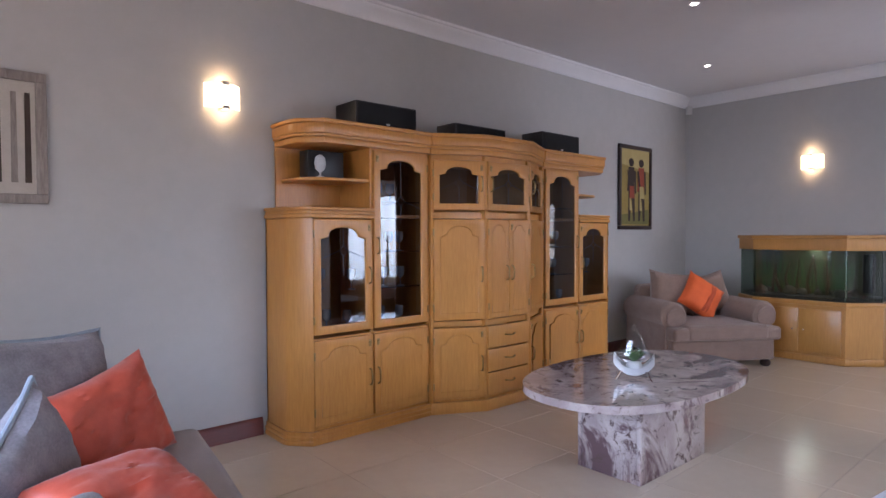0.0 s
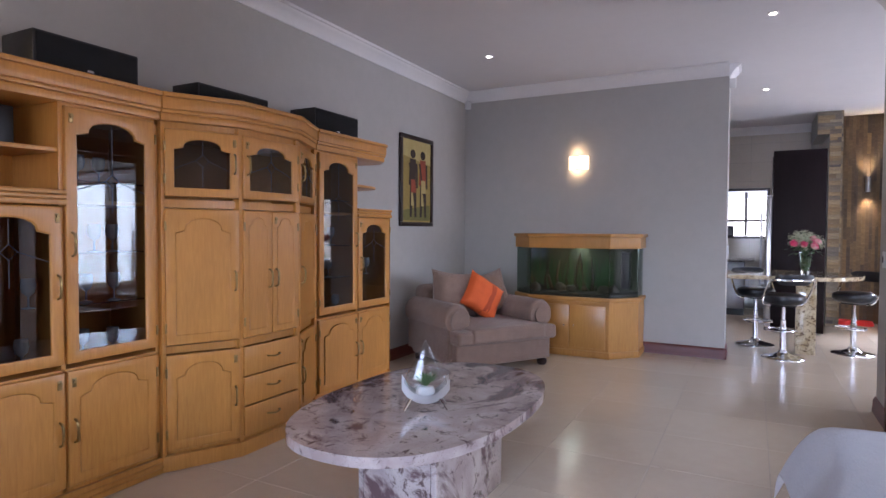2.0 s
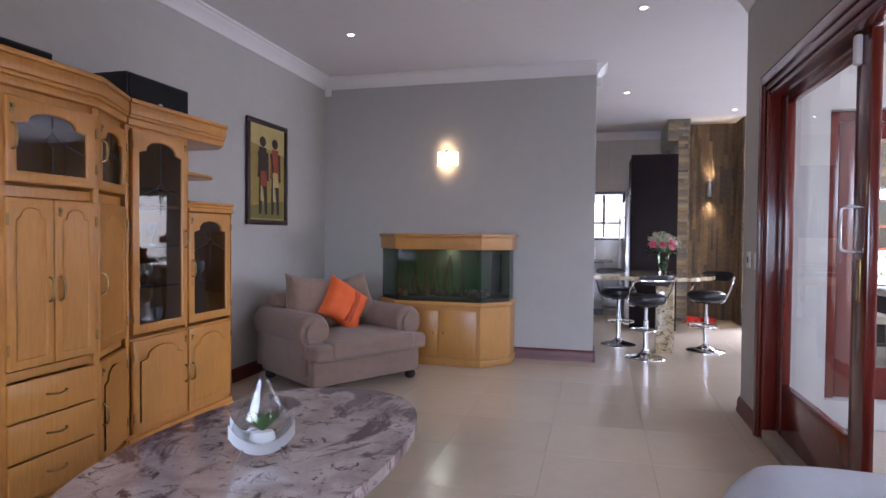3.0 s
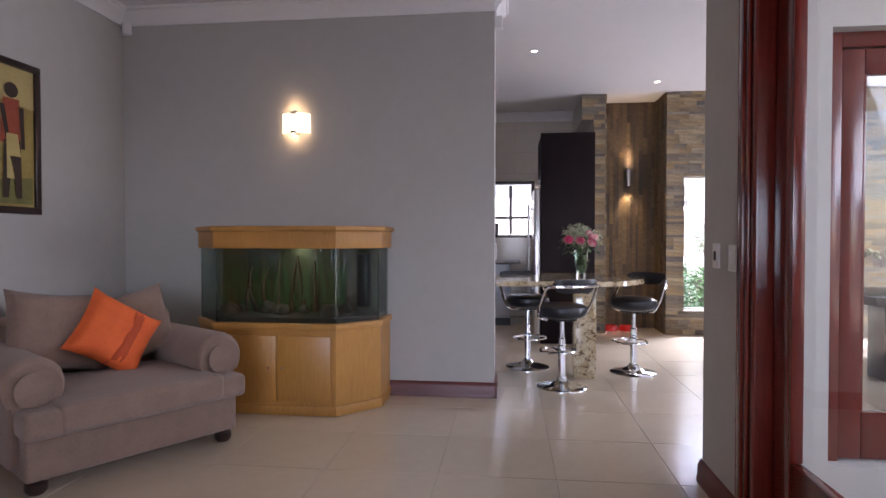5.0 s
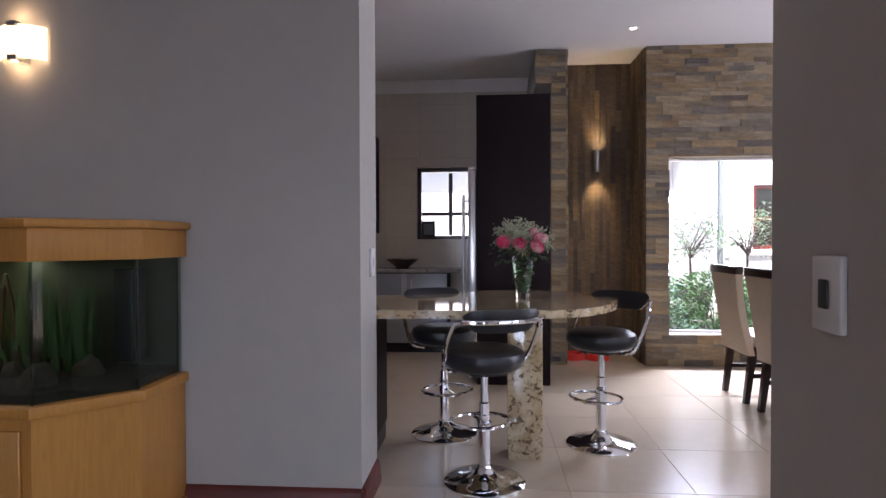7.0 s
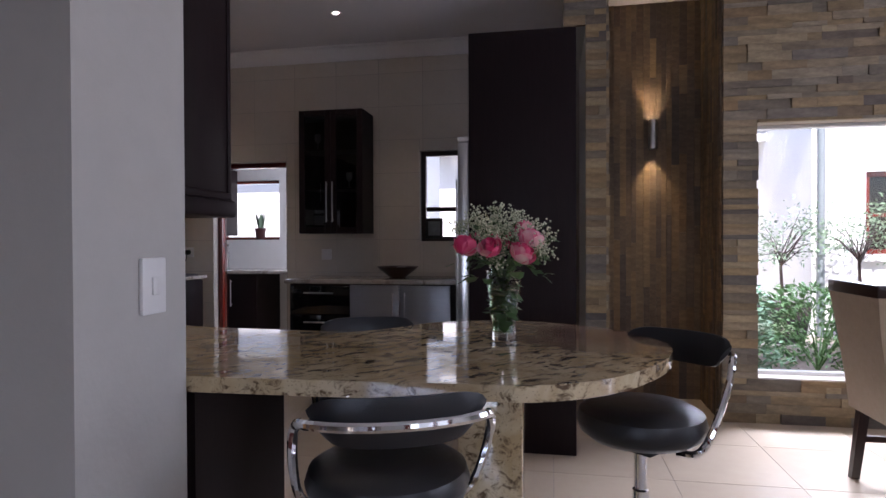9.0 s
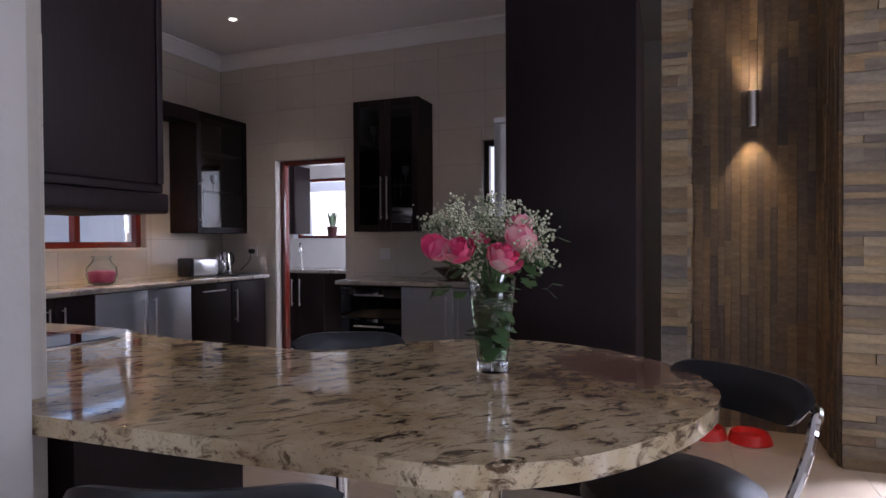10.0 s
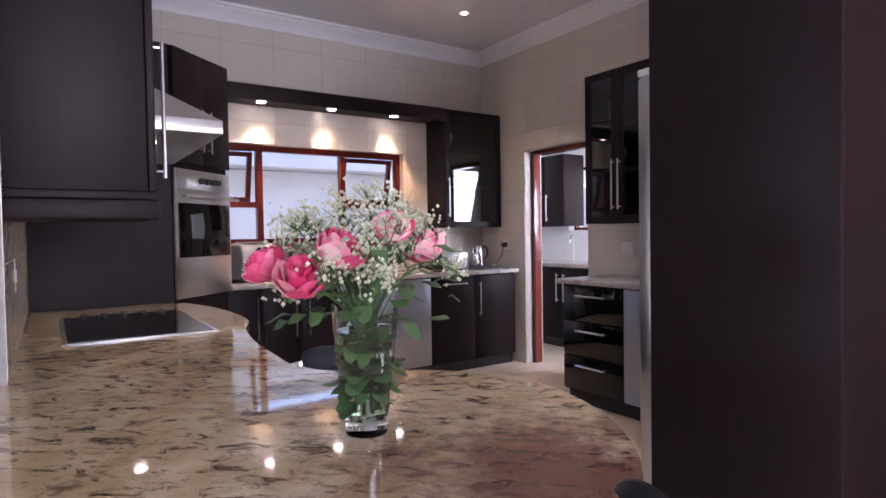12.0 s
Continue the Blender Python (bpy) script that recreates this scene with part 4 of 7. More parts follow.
# ---- lounge: soft seats ----
def cushion(name, w, h, t, material, label, category="cushion", m=None, wrinkle=0.012, seed=0, n=14, group="", parent=None):
    """A stuffed square cushion in the XZ plane, thickness along Y."""
    bm = bmesh.new()
    grid = {}
    for side in (0, 1):
        for i in range(n + 1):
            for j in range(n + 1):
                u, v = 2 * i / n - 1, 2 * j / n - 1
                edge = i in (0, n) or j in (0, n)
                if side and edge:
                    grid[1, i, j] = grid[0, i, j]
                    continue
                pinch = 1 - 0.10 * (1 - u * u) * v ** 4 - 0.0 
                pin2 = 1 - 0.10 * (1 - v * v) * u ** 4
                bulge = (max(0.0, (1 - u ** 4) * (1 - v ** 4))) ** 0.55
                z = (1 if side else -1) * t / 2 * bulge
                nz = noise.noise(Vector((u * 2.2 + seed, v * 2.2, side * 3.0))) * wrinkle * 0.6 * (0.3 + bulge)
                nz += (abs(noise.noise(Vector((u * 1.6 + v * 3.4 + seed, v * 6.0 - u * 2.5, side * 3.0)))) - 0.25) * wrinkle * 0.7 * (0.25 + bulge)
                grid[side, i, j] = bm.verts.new((u * w / 2 * pin2, z + nz, v * h / 2 * pinch))
    for side in (0, 1):
        for i in range(n):
            for j in range(n):
                q = [grid[side, i, j], grid[side, i + 1, j], grid[side, i + 1, j + 1], grid[side, i, j + 1]]
                if len(set(q)) >= 3:
                    bm.faces.new(q if side == 0 else q[::-1])
    if parent is not None:
        return part(name, bm, material, parent, label, m)
    return solo(name, bm, material, label, category, group, m=m)


def piping(ob, w, h, n=14):
    """A corded edge round a square cushion."""
    ring = []
    for u0, v0, du, dv in ((-1, -1, 1, 0), (1, -1, 0, 1), (1, 1, -1, 0), (-1, 1, 0, -1)):
        for k in range(n):
            u, v = u0 + du * 2 * k / n, v0 + dv * 2 * k / n
            ring.append((u * w / 2 * (1 - 0.10 * (1 - v * v) * u ** 4), 0, v * h / 2 * (1 - 0.10 * (1 - u * u) * v ** 4)))
    part("piping", add_tube(bmesh.new(), ring, 0.010, 8, True), PIPING, ob, "pale blue-grey corded edge")


def soft_box(x0, x1, y0, y1, z0, z1, r=0.06, puff=0.0, segs=5):
    bm = bmesh.new()
    add_box(bm, x0, x1, y0, y1, z0, z1)
    bmesh.ops.subdivide_edges(bm, edges=bm.edges[:], cuts=3, use_grid_fill=True)
    es = [e for e in bm.edges if len(e.link_faces) == 2 and e.link_faces[0].normal.dot(e.link_faces[1].normal) < 0.5]
    bmesh.ops.bevel(bm, geom=es, offset=r, segments=segs, profile=0.5, affect="EDGES", clamp_overlap=True)
    cx, cy, w, d = (x0 + x1) / 2, (y0 + y1) / 2, (x1 - x0) / 2, (y1 - y0) / 2
    for v in bm.verts:
        if v.co.z > (z0 + z1) / 2:
            v.co.z += puff * max(0, 1 - ((v.co.x - cx) / w) ** 2) * max(0, 1 - ((v.co.y - cy) / d) ** 2)
        v.co += Vector((noise.noise(v.co * 5), noise.noise(v.co * 5 + Vector((9, 0, 0))), noise.noise(v.co * 5 + Vector((0, 9, 0))))) * 0.004
    return bm


def rolled_arm(x0, x1, depth):
    """An arm with a rolled top, running back along +Y from its round front."""
    bm = bmesh.new()
    cx, r = (x0 + x1) / 2, (x1 - x0) / 2
    pts = [(x0 + 0.03, 0.10), (x1 - 0.03, 0.10), (x1 - 0.03, 0.40)]
    for k in range(13):
        a = -0.6 + (math.pi + 1.2) * k / 12
        pts.append((cx + (r + 0.012) * math.cos(a), 0.475 + (r + 0.012) * math.sin(a)))
    pts.append((x0 + 0.03, 0.40))
    rows = []
    for y, s in ((0.0, 0.90), (0.012, 0.97), (0.03, 1.0), (depth, 1.0)):
        rows.append([bm.verts.new((cx + (x - cx) * s, y, 0.3 + (z - 0.3) * s)) for x, z in pts])
    n = len(pts)
    for a, b in zip(rows, rows[1:]):
        for k in range(n):
            bm.faces.new((a[k], a[(k + 1) % n], b[(k + 1) % n], b[k]))
    bm.faces.new(rows[0])
    bm.faces.new(rows[-1][::-1])
    return bm


# armchair in the corner; local -Y is its front
ang = math.degrees(math.atan2(2.51 - 3.04, 5.95 - 5.14))
ac = thing("armchair", pose(5.56, 2.79, 0, 0, 0, ang), "taupe chenille armchair with rolled arms, standing in the corner", "armchair")
part("base", soft_box(-0.54, 0.54, -0.06, 0.85, 0.07, 0.30, 0.02), FABRIC, ac)
part("seat_cushion", soft_box(-0.42, 0.42, -0.15, 0.62, 0.285, 0.43, 0.055, 0.03), FABRIC, ac, "plump taupe seat cushion")
part("front_lip", soft_box(-0.56, 0.56, -0.14, 0.10, 0.28, 0.41, 0.05, 0.01), FABRIC, ac)
for sx in (-1, 1):
    x0, x1 = sorted((sx * 0.35, sx * 0.61))
    arm = part("arm", rolled_arm(x0, x1, 0.84), FABRIC, ac, "rolled taupe arm", pose(0, 0.02, 0.03))
    bm = add_lathe(bmesh.new(), [(0.0, 0.0), (0.078, 0.002), (0.085, 0.010), (0.085, 0.02)], 24)
    part("arm_disc", bm, FABRIC, arm, "", pose((x0 + x1) / 2, -0.004, 0.465, 90))
part("backrest", soft_box(-0.50, 0.50, 0.66, 0.90, 0.28, 0.76, 0.09, 0.02), FABRIC, ac)
for k, (x, y) in enumerate(((-0.48, 0.0), (0.48, 0.0), (-0.48, 0.8), (0.48, 0.8))):
    part("foot", add_lathe(bmesh.new(), [(0.035, 0), (0.05, 0.02), (0.05, 0.05), (0.03, 0.075)], 16, (x, y, 0)), DARK_WOOD, ac, "dark turned bun foot")
acm = pose(5.56, 2.79, 0, 0, 0, ang)
cushion("back_cushion", 0.52, 0.46, 0.20, FABRIC, "taupe scatter cushion leaning on the armchair back", m=acm @ pose(-0.23, 0.52, 0.69, -14, 7, 0), seed=3)
cushion("back_cushion", 0.46, 0.44, 0.18, FABRIC, "taupe scatter cushion behind the orange one", m=acm @ pose(0.22, 0.58, 0.67, -12, -12, 0), seed=5)
# striped orange cushion, standing on its corner
oc = thing("orange_cushion", acm @ pose(0.03, 0.40, 0.655, -20, 33, -6), "orange striped square cushion propped in the armchair", "cushion")
cushion("cover", 0.44, 0.40, 0.17, ORANGE, "", parent=oc, m=pose(0, 0, 0), seed=8)
stripe = cushion("stripe", 0.10, 0.385, 0.172, ORANGE_DARK, "darker orange stripe", parent=oc, m=pose(0.06, -0.004, 0), seed=8)

# long sofa, facing the cabinet side of the room
sf = thing("sofa", pose(0.47, 2.0, 0, 0, 0, -8) @ pose(-0.52, -1.88, 0.02), "grey-beige upholstered sofa strewn with cushions", "sofa")
part("base", soft_box(-0.62, 0.50, 0.95, 2.86, 0.06, 0.28, 0.03), SEAT_GREY, sf)
part("seat_cushion", soft_box(-0.45, 0.52, 1.83, 2.86, 0.27, 0.43, 0.05, 0.025), SEAT_GREY, sf)
part("seat_cushion", soft_box(-0.45, 0.52, 1.0, 1.82, 0.27, 0.43, 0.05, 0.025), SEAT_GREY, sf)
part("backrest", soft_box(-0.70, -0.42, 0.93, 2.88, 0.26, 0.66, 0.08, 0.02), SEAT_GREY, sf)
for x in (-0.55, 0.42):
    for y in (1.05, 2.75):
        part("foot", B(x - 0.03, x + 0.03, y - 0.03, y + 0.03, -0.02, 0.07, bevel=0.005), DARK_WOOD, sf)
cushion("coral_cushion", 0.44, 0.42, 0.16, CORAL, "crumpled coral satin cushion on the sofa", m=pose(0.185, 2.653, 0.620, -12, -14, 26), wrinkle=0.026, seed=21, n=32)
piping(cushion("grey_cushion", 0.66, 0.56, 0.20, FABRIC_GREY, "large grey damask cushion with piped edge", m=pose(-0.03, 2.72, 0.70, -16, 6, 36), wrinkle=0.02, seed=31), 0.66, 0.56)
piping(cushion("small_grey_cushion", 0.40, 0.40, 0.15, FABRIC_GREY, "small grey cushion with pale blue piping", m=pose(-0.091, 2.338, 0.610, -8, -28, 62), wrinkle=0.015, seed=41), 0.40, 0.40)
cushion("coral_cushion", 0.46, 0.40, 0.18, CORAL, "crumpled coral satin cushion lying on the sofa seat", m=pose(0.129, 2.104, 0.520, -66, 3, 24), wrinkle=0.016, seed=51, n=32)
piping(cushion("grey_cushion", 0.44, 0.40, 0.15, FABRIC_GREY, "grey cushion with blue-grey piping lying flat", m=pose(-0.094, 1.815, 0.530, -66, 0, 25), wrinkle=0.02, seed=61), 0.44, 0.40)

# seat under a white quilted throw by the patio door
ws = thing("throw_covered_seat", pose(0, 0, 0), "low seat under a white quilted throw beside the patio door", "sofa")
bm = soft_box(1.45, 2.68, -0.20, 0.46, 0.05, 0.60, 0.08, 0.0)
part("base", bm, SEAT_GREY, ws)
bm = bmesh.new()
nx, ny = 40, 28
rows = []
for i in range(nx + 1):
    row = []
    for j in range(ny + 1):
        x, y = 1.36 + 1.42 * i / nx, -0.22 + 0.80 * j / ny
        ex = max(0, x - 2.58) / 0.16
        ey = max(0, y - 0.44) / 0.12
        z = 0.695 + 0.015 * noise.noise(Vector((x * 3, y * 4, 0))) - 0.10 * (ex * ex) - 0.13 * ey * ey - 0.10 * max(0, (2.1 - x)) * 0.25
        row.append(bm.verts.new((x + 0.02 * math.sin(9 * y), y + 0.02 * math.sin(5 * x) + 0.12 * max(0.0, 2.3 - x) * j / ny, z)))
    rows.append(row)
for i in range(nx):
    for j in range(ny):
        bm.faces.new((rows[i][j], rows[i + 1][j], rows[i + 1][j + 1], rows[i][j + 1]))
ext = bmesh.ops.solidify(bm, geom=bm.faces[:], thickness=0.02)
part("throw", bm, WHITE_THROW, ws, "bright white quilted throw hanging in soft folds")

# ---- lounge: aquarium ----
aq = thing("aquarium_cabinet", pose(0, 0, 0), "amber veneer aquarium on a canted cabinet", "aquarium")
def aq_plan(o=0.0):
    return [(6.49 - o, 1.985 - o * 0.4), (6.75, 1.735 - o), (7.086, 1.735 - o), (7.086, 3.10 + o), (6.75, 3.10 + o), (6.49 - o, 2.85 + o * 0.4)]
part("plinth", add_prism(bmesh.new(), aq_plan(0.012), 0, 0.07, 0.008), BEECH, aq)
part("cabinet_body", add_prism(bmesh.new(), aq_plan(0), 0.07, 0.585, 0.002, 1), BEECH, aq)
part("top_lip", add_prism(bmesh.new(), aq_plan(0.018), 0.585, 0.63, 0.008), BEECH, aq)
for y0, y1, ky in ((2.02, 2.395, 2.35), (2.405, 2.80, 2.45)):
    d = part("door", B(6.474, 6.489, y0, y1, 0.10, 0.545, bevel=0.003), BEECH, aq, "flat veneered door")
    bm = add_lathe(bmesh.new(), [(0.004, 0), (0.004, 0.012), (0.010, 0.016), (0.008, 0.024), (0, 0.026)], 12)
    part("knob", bm, CHROME, d, "small round knob", pose(6.474, ky, 0.33, 0, -90, 0))
part("hood", add_prism(bmesh.new(), aq_plan(0.012), 1.145, 1.265, 0.004), BEECH, aq)
part("hood_rim", add_prism(bmesh.new(), aq_plan(0.034), 1.265, 1.30, 0.010), BEECH, aq)
pl = aq_plan(-0.015)
for k in range(6):
    (xa, ya), (xb, yb) = pl[k], pl[(k + 1) % 6]
    if xa > 7 and xb > 7:
        part("back_panel", B(7.06, 7.08, 1.76, 3.08, 0.63, 1.145), mat("tank_backdrop", (0.10, 0.10, 0.05), (0.045, 0.06, 0.03), 3, 0.6), aq, "dark green planted backdrop")
        continue
    bm = bmesh.new()
    bm.faces.new([bm.verts.new(q) for q in ((xa, ya, 0.63), (xb, yb, 0.63), (xb, yb, 1.15), (xa, ya, 1.15))])
    pane = part("tank_pane", bm, TANK_PANE, aq, "greenish tank glass")
    pane.visible_shadow = False
    part("silicone_seam", add_tube(bmesh.new(), [(xa, ya, 0.63), (xa, ya, 1.15)], 0.006, 6), glass("seam_glass_%d" % k, (0.6, 0.75, 0.68)), aq)
gr = bmesh.new()
add_prism(gr, aq_plan(-0.03), 0.631, 0.665)
part("gravel", gr, mat("aquarium_gravel", (0.03, 0.025, 0.022), (0.06, 0.05, 0.04), 40, 0.9, bump=0.8, bscale=90), aq, "dark gravel bed")
rg = random.Random(3)
for k in range(15):
    bm = bmesh.new()
    bmesh.ops.create_icosphere(bm, subdivisions=2, radius=rg.uniform(0.035, 0.075))
    for v in bm.verts:
        v.co *= 1 + 0.35 * noise.noise(v.co * 22 + Vector((k, 0, 0)))
    part("rock", bm, mat("tank_rock", (0.05, 0.04, 0.03), (0.09, 0.075, 0.05), 12, 0.9, bump=0.5) if "tank_rock" not in MATS else MATS["tank_rock"], aq, "", pose(rg.uniform(6.62, 6.98), rg.uniform(1.95, 2.95), 0.68))
wood = bmesh.new()
for k in range(7):
    y = 2.25 + 0.09 * k
    add_tube(wood, smooth_path([(6.85, y, 0.66), (6.83 + rg.uniform(-0.05, 0.05), y + rg.uniform(-0.04, 0.04), 0.82), (6.86, y + rg.uniform(-0.06, 0.06), 0.96 + rg.uniform(0, 0.14))], 4), [0.022 - 0.0018 * i for i in range(9)], 8)
part("driftwood", wood, mat("bogwood", (0.05, 0.035, 0.02), (0.09, 0.06, 0.03), 14, 0.9, bump=0.5), aq, "upright pieces of dark driftwood")
weed = bmesh.new()
for k in range(130):
    y, x = rg.choice((rg.gauss(2.45, 0.16), rg.gauss(2.12, 0.05), rg.gauss(2.8, 0.09))), rg.uniform(6.84, 7.03)
    y = min(max(y, 1.85), 3.0)
    h = rg.uniform(0.15, 0.44)
    sw = rg.uniform(-0.05, 0.05)
    w = rg.uniform(0.005, 0.012)
    a = [weed.verts.new((x, y - w, 0.66)), weed.verts.new((x, y + w, 0.66)), weed.verts.new((x - 0.02, y + sw + w, 0.66 + h * 0.6)), weed.verts.new((x - 0.02, y + sw - w, 0.66 + h * 0.6)), weed.verts.new((x - 0.01, y + sw * 1.6, 0.66 + h))]
    weed.faces.new(a[:4])
    weed.faces.new((a[3], a[2], a[4]))
tagged(part("water_weed", weed, LEAF, aq, "green ribbon water weed"), "", "", "", "stuff")
lamp("tank_lamp", "AREA", look((6.80, 2.42, 1.142), (6.80, 2.421, 0.6)), 0.5, (0.95, 1.0, 0.82), size=(0.9, 0.10))
part("tank_filter", B(6.9, 7.0, 1.86, 1.95, 0.70, 1.1, bevel=0.01), BLACK_PLASTIC, aq, "black internal filter")

# ---- patio door ----
def sheet(axis, plane, u0, u1, z0, z1):
    bm = bmesh.new()
    bm.faces.new([bm.verts.new((u, plane, z) if axis == "y" else (plane, u, z)) for u, z in ((u0, z0), (u1, z0), (u1, z1), (u0, z1))])
    return bm


def window_unit(name, axis, plane, u0, u1, z0, z1, bars_v=(), bars_h=(), frame=0.05, depth=0.06, material=None, label="", pane=True):
    """A window or door frame in a wall opening. bars: (u, z0, z1) and (z, u0, u1)."""
    material = material or MAHOGANY
    ob = tagged(new(name), label, "window" if name.startswith("window") else "door", "", "structure")
    ob.empty_display_size = 0.1
    def bx(a, b, c, d, nm, e=0.0):
        bm = bmesh.new()
        if axis == "y":
            add_box(bm, a, b, plane - depth / 2 - e, plane + depth / 2 + e, c, d, 0.004, 1)
        else:
            add_box(bm, plane - depth / 2 - e, plane + depth / 2 + e, a, b, c, d, 0.004, 1)
        return part(nm, bm, material, ob)
    bx(u0, u0 + frame, z0, z1, "window_frame")
    bx(u1 - frame, u1, z0, z1, "window_frame")
    bx(u0 + frame, u1 - frame, z0, z0 + frame, "window_frame")
    bx(u0 + frame, u1 - frame, z1 - frame, z1, "window_frame")
    for u, a, b in bars_v:
        bx(u - frame * 0.5, u + frame * 0.5, a, b, "mullion", 0.003)
    for z, a, b in bars_h:
        bx(a, b, z - frame * 0.45, z + frame * 0.45, "transom", 0.002)
    if pane:
        bm = sheet(axis, plane, u0 + frame * 0.5, u1 - frame * 0.5, z0 + frame * 0.5, z1 - frame * 0.5)
        p = part("pane", bm, PANE, ob, "clear glass")
        p.visible_shadow = False
    return ob


def sliding_leaf(parent, axis, plane, u0, u1, z0, z1, stile=0.13, rail_b=0.24, rail_t=0.12, t=0.045):
    def bx(nm, a, b, c, d, bev=0.008):
        bm = bmesh.new()
        if axis == "y":
            add_box(bm, a, b, plane - t / 2, plane + t / 2, c, d, bev)
        else:
            add_box(bm, plane - t / 2, plane + t / 2, a, b, c, d, bev)
        return part(nm, bm, MAHOGANY, parent)
    bx("stile", u0, u0 + stile, z0, z1)
    bx("stile", u1 - stile, u1, z0, z1)
    bx("bottom_rail", u0 + stile, u1 - stile, z0, z0 + rail_b)
    bx("top_rail", u0 + stile, u1 - stile, z1 - rail_t, z1)
    bm = sheet(axis, plane, u0 + stile - 0.01, u1 - stile + 0.01, z0 + rail_b - 0.01, z1 - rail_t + 0.01)
    p = part("pane", bm, PANE, parent, "clear door glass")
    p.visible_shadow = False
    for a, b, c, d in ((u0 + stile - 0.012, u0 + stile + 0.006, z0 + rail_b, z1 - rail_t), (u1 - stile - 0.006, u1 - stile + 0.012, z0 + rail_b, z1 - rail_t)):
        bx("glazing_bead", a, b, c, d, 0.004)
    return p


pd = tagged(new("door_patio"), "mahogany framed glazed sliding patio door, partly open", "door", "", "structure")
for b in ((5.015, 5.12, YD - 0.11, YD + 0.012, 0, 2.30), (1.96, 2.06, YD - 0.11, YD + 0.012, 0, 2.30), (2.06, 5.015, YD - 0.11, YD + 0.012, 2.18, 2.30)):
    part("architrave", B(*b, bevel=0.012, segs=3), MAHOGANY, pd, "moulded mahogany architrave")
for b in ((5.05, 5.125, YD + 0.012, YD + 0.026, 0, 2.315), (1.94, 2.04, YD + 0.012, YD + 0.026, 0, 2.315), (2.04, 5.05, YD + 0.012, YD + 0.026, 2.21, 2.315), (5.08, 5.13, YD + 0.026, YD + 0.034, 0, 2.32), (2.04, 5.08, YD + 0.026, YD + 0.034, 2.255, 2.32)):
    part("moulding", B(*b, bevel=0.008), MAHOGANY, pd)
part("threshold", B(2.06, 5.015, YD - 0.22, YD + 0.01, 0.0, 0.07, bevel=0.006), PAVER, pd, "raised pale stone threshold")
part("track", B(2.06, 5.015, YD - 0.09, YD - 0.07, 0.07, 0.076), STEEL, pd)
leaf1 = part("door_leaf", B(3.76, 3.78, YD - 0.09, YD - 0.07, 0.08, 0.10), MAHOGANY, pd)
sliding_leaf(leaf1, "y", YD - 0.08, 3.74, 5.01, 0.078, 2.175, stile=0.145, rail_b=0.32, rail_t=0.075)
bm = bmesh.new()
add_box(bm, 3.79, 3.825, YD - 0.058, YD - 0.051, 1.02, 1.20, 0.003)
part("lock_plate", bm, BRASS, leaf1, "brass lock plate")
bm = bmesh.new()
add_tube(bm, smooth_path([(3.86, YD - 0.057, 1.43), (3.86, YD - 0.015, 1.425), (3.86, YD, 1.40), (3.86, YD, 1.26), (3.86, YD - 0.015, 1.235), (3.86, YD - 0.057, 1.23)], 4), 0.006, 8)
part("pull_handle", bm, STEEL, leaf1, "steel pull handle")
leaf2 = part("door_leaf", B(2.20, 2.22, YD - 0.18, YD - 0.14, 0.08, 0.10), MAHOGANY, pd)
sliding_leaf(leaf2, "y", YD - 0.16, 2.08, 3.62, 0.078, 2.175, stile=0.145, rail_b=0.32, rail_t=0.075)
part("alarm_sensor", B(3.82, 3.86, YD - 0.056, YD - 0.028, 2.04, 2.17, bevel=0.008), WHITE_PLASTIC, pd, "white alarm contact")

dd = tagged(new("door_dining_patio"), "assumed mahogany framed glazed door between patio and dining room", "door", "", "structure")
for b in ((5.51, 5.58, -0.70, -0.62, 0.18, 2.16), (5.51, 5.58, -2.9, -2.80, 0.18, 2.16), (5.51, 5.58, -2.80, -0.70, 2.09, 2.16)):
    part("door_frame", B(*b, bevel=0.006), MAHOGANY, dd)
dl = part("door_leaf", B(5.535, 5.555, -0.75, -0.72, 0.20, 0.22), MAHOGANY, dd)
sliding_leaf(dl, "x", 5.545, -1.76, -0.705, 0.19, 2.085, stile=0.10, rail_b=0.22)
dl = part("door_leaf", B(5.535, 5.555, -2.75, -2.72, 0.20, 0.22), MAHOGANY, dd)
sliding_leaf(dl, "x", 5.545, -2.795, -1.765, 0.19, 2.085, stile=0.10, rail_b=0.22)

# three assumed openings, out of view, where the daylight lamps stand
window_unit("window_lounge", "x", -2.78, -0.2, 2.6, 0.5, 2.4, [(1.2, 0.55, 2.35)], [(1.8, -0.15, 2.55)], label="assumed mahogany framed lounge window")
window_unit("window_lounge_south", "y", -2.78, -1.8, 0.5, 0.1, 2.3, [(-0.65, 0.15, 2.25)], [], label="assumed mahogany framed glazed door")
window_unit("window_dining_south", "y", -5.18, 6.9, 9.5, 0.1, 2.3, [(8.2, 0.15, 2.25)], [], label="assumed mahogany framed glazed door")
window_unit("window_dining", "x", XS + 0.17, -3.4, -1.36, 0.30, 2.0, [], [], 0.025, material=STEEL, label="frameless picture window in the slate wall")
structure("window_sill_dining", B(XS + 0.005, XS + 0.26, -3.4, -1.36, 0.27, 0.302), PAVER, "pale stone sill of the picture window", "window sill")
# kitchen window: three lights, the outer two with top-hung sashes
kw = window_unit("window_kitchen", "y", YK + 0.09, 8.72, 10.46, 1.17, 1.99, [(9.13, 1.22, 1.94), (9.87, 1.22, 1.94)], [(1.50, 8.77, 9.11), (1.50, 9.89, 10.41)], 0.05, label="red-brown framed kitchen window, sash ajar")
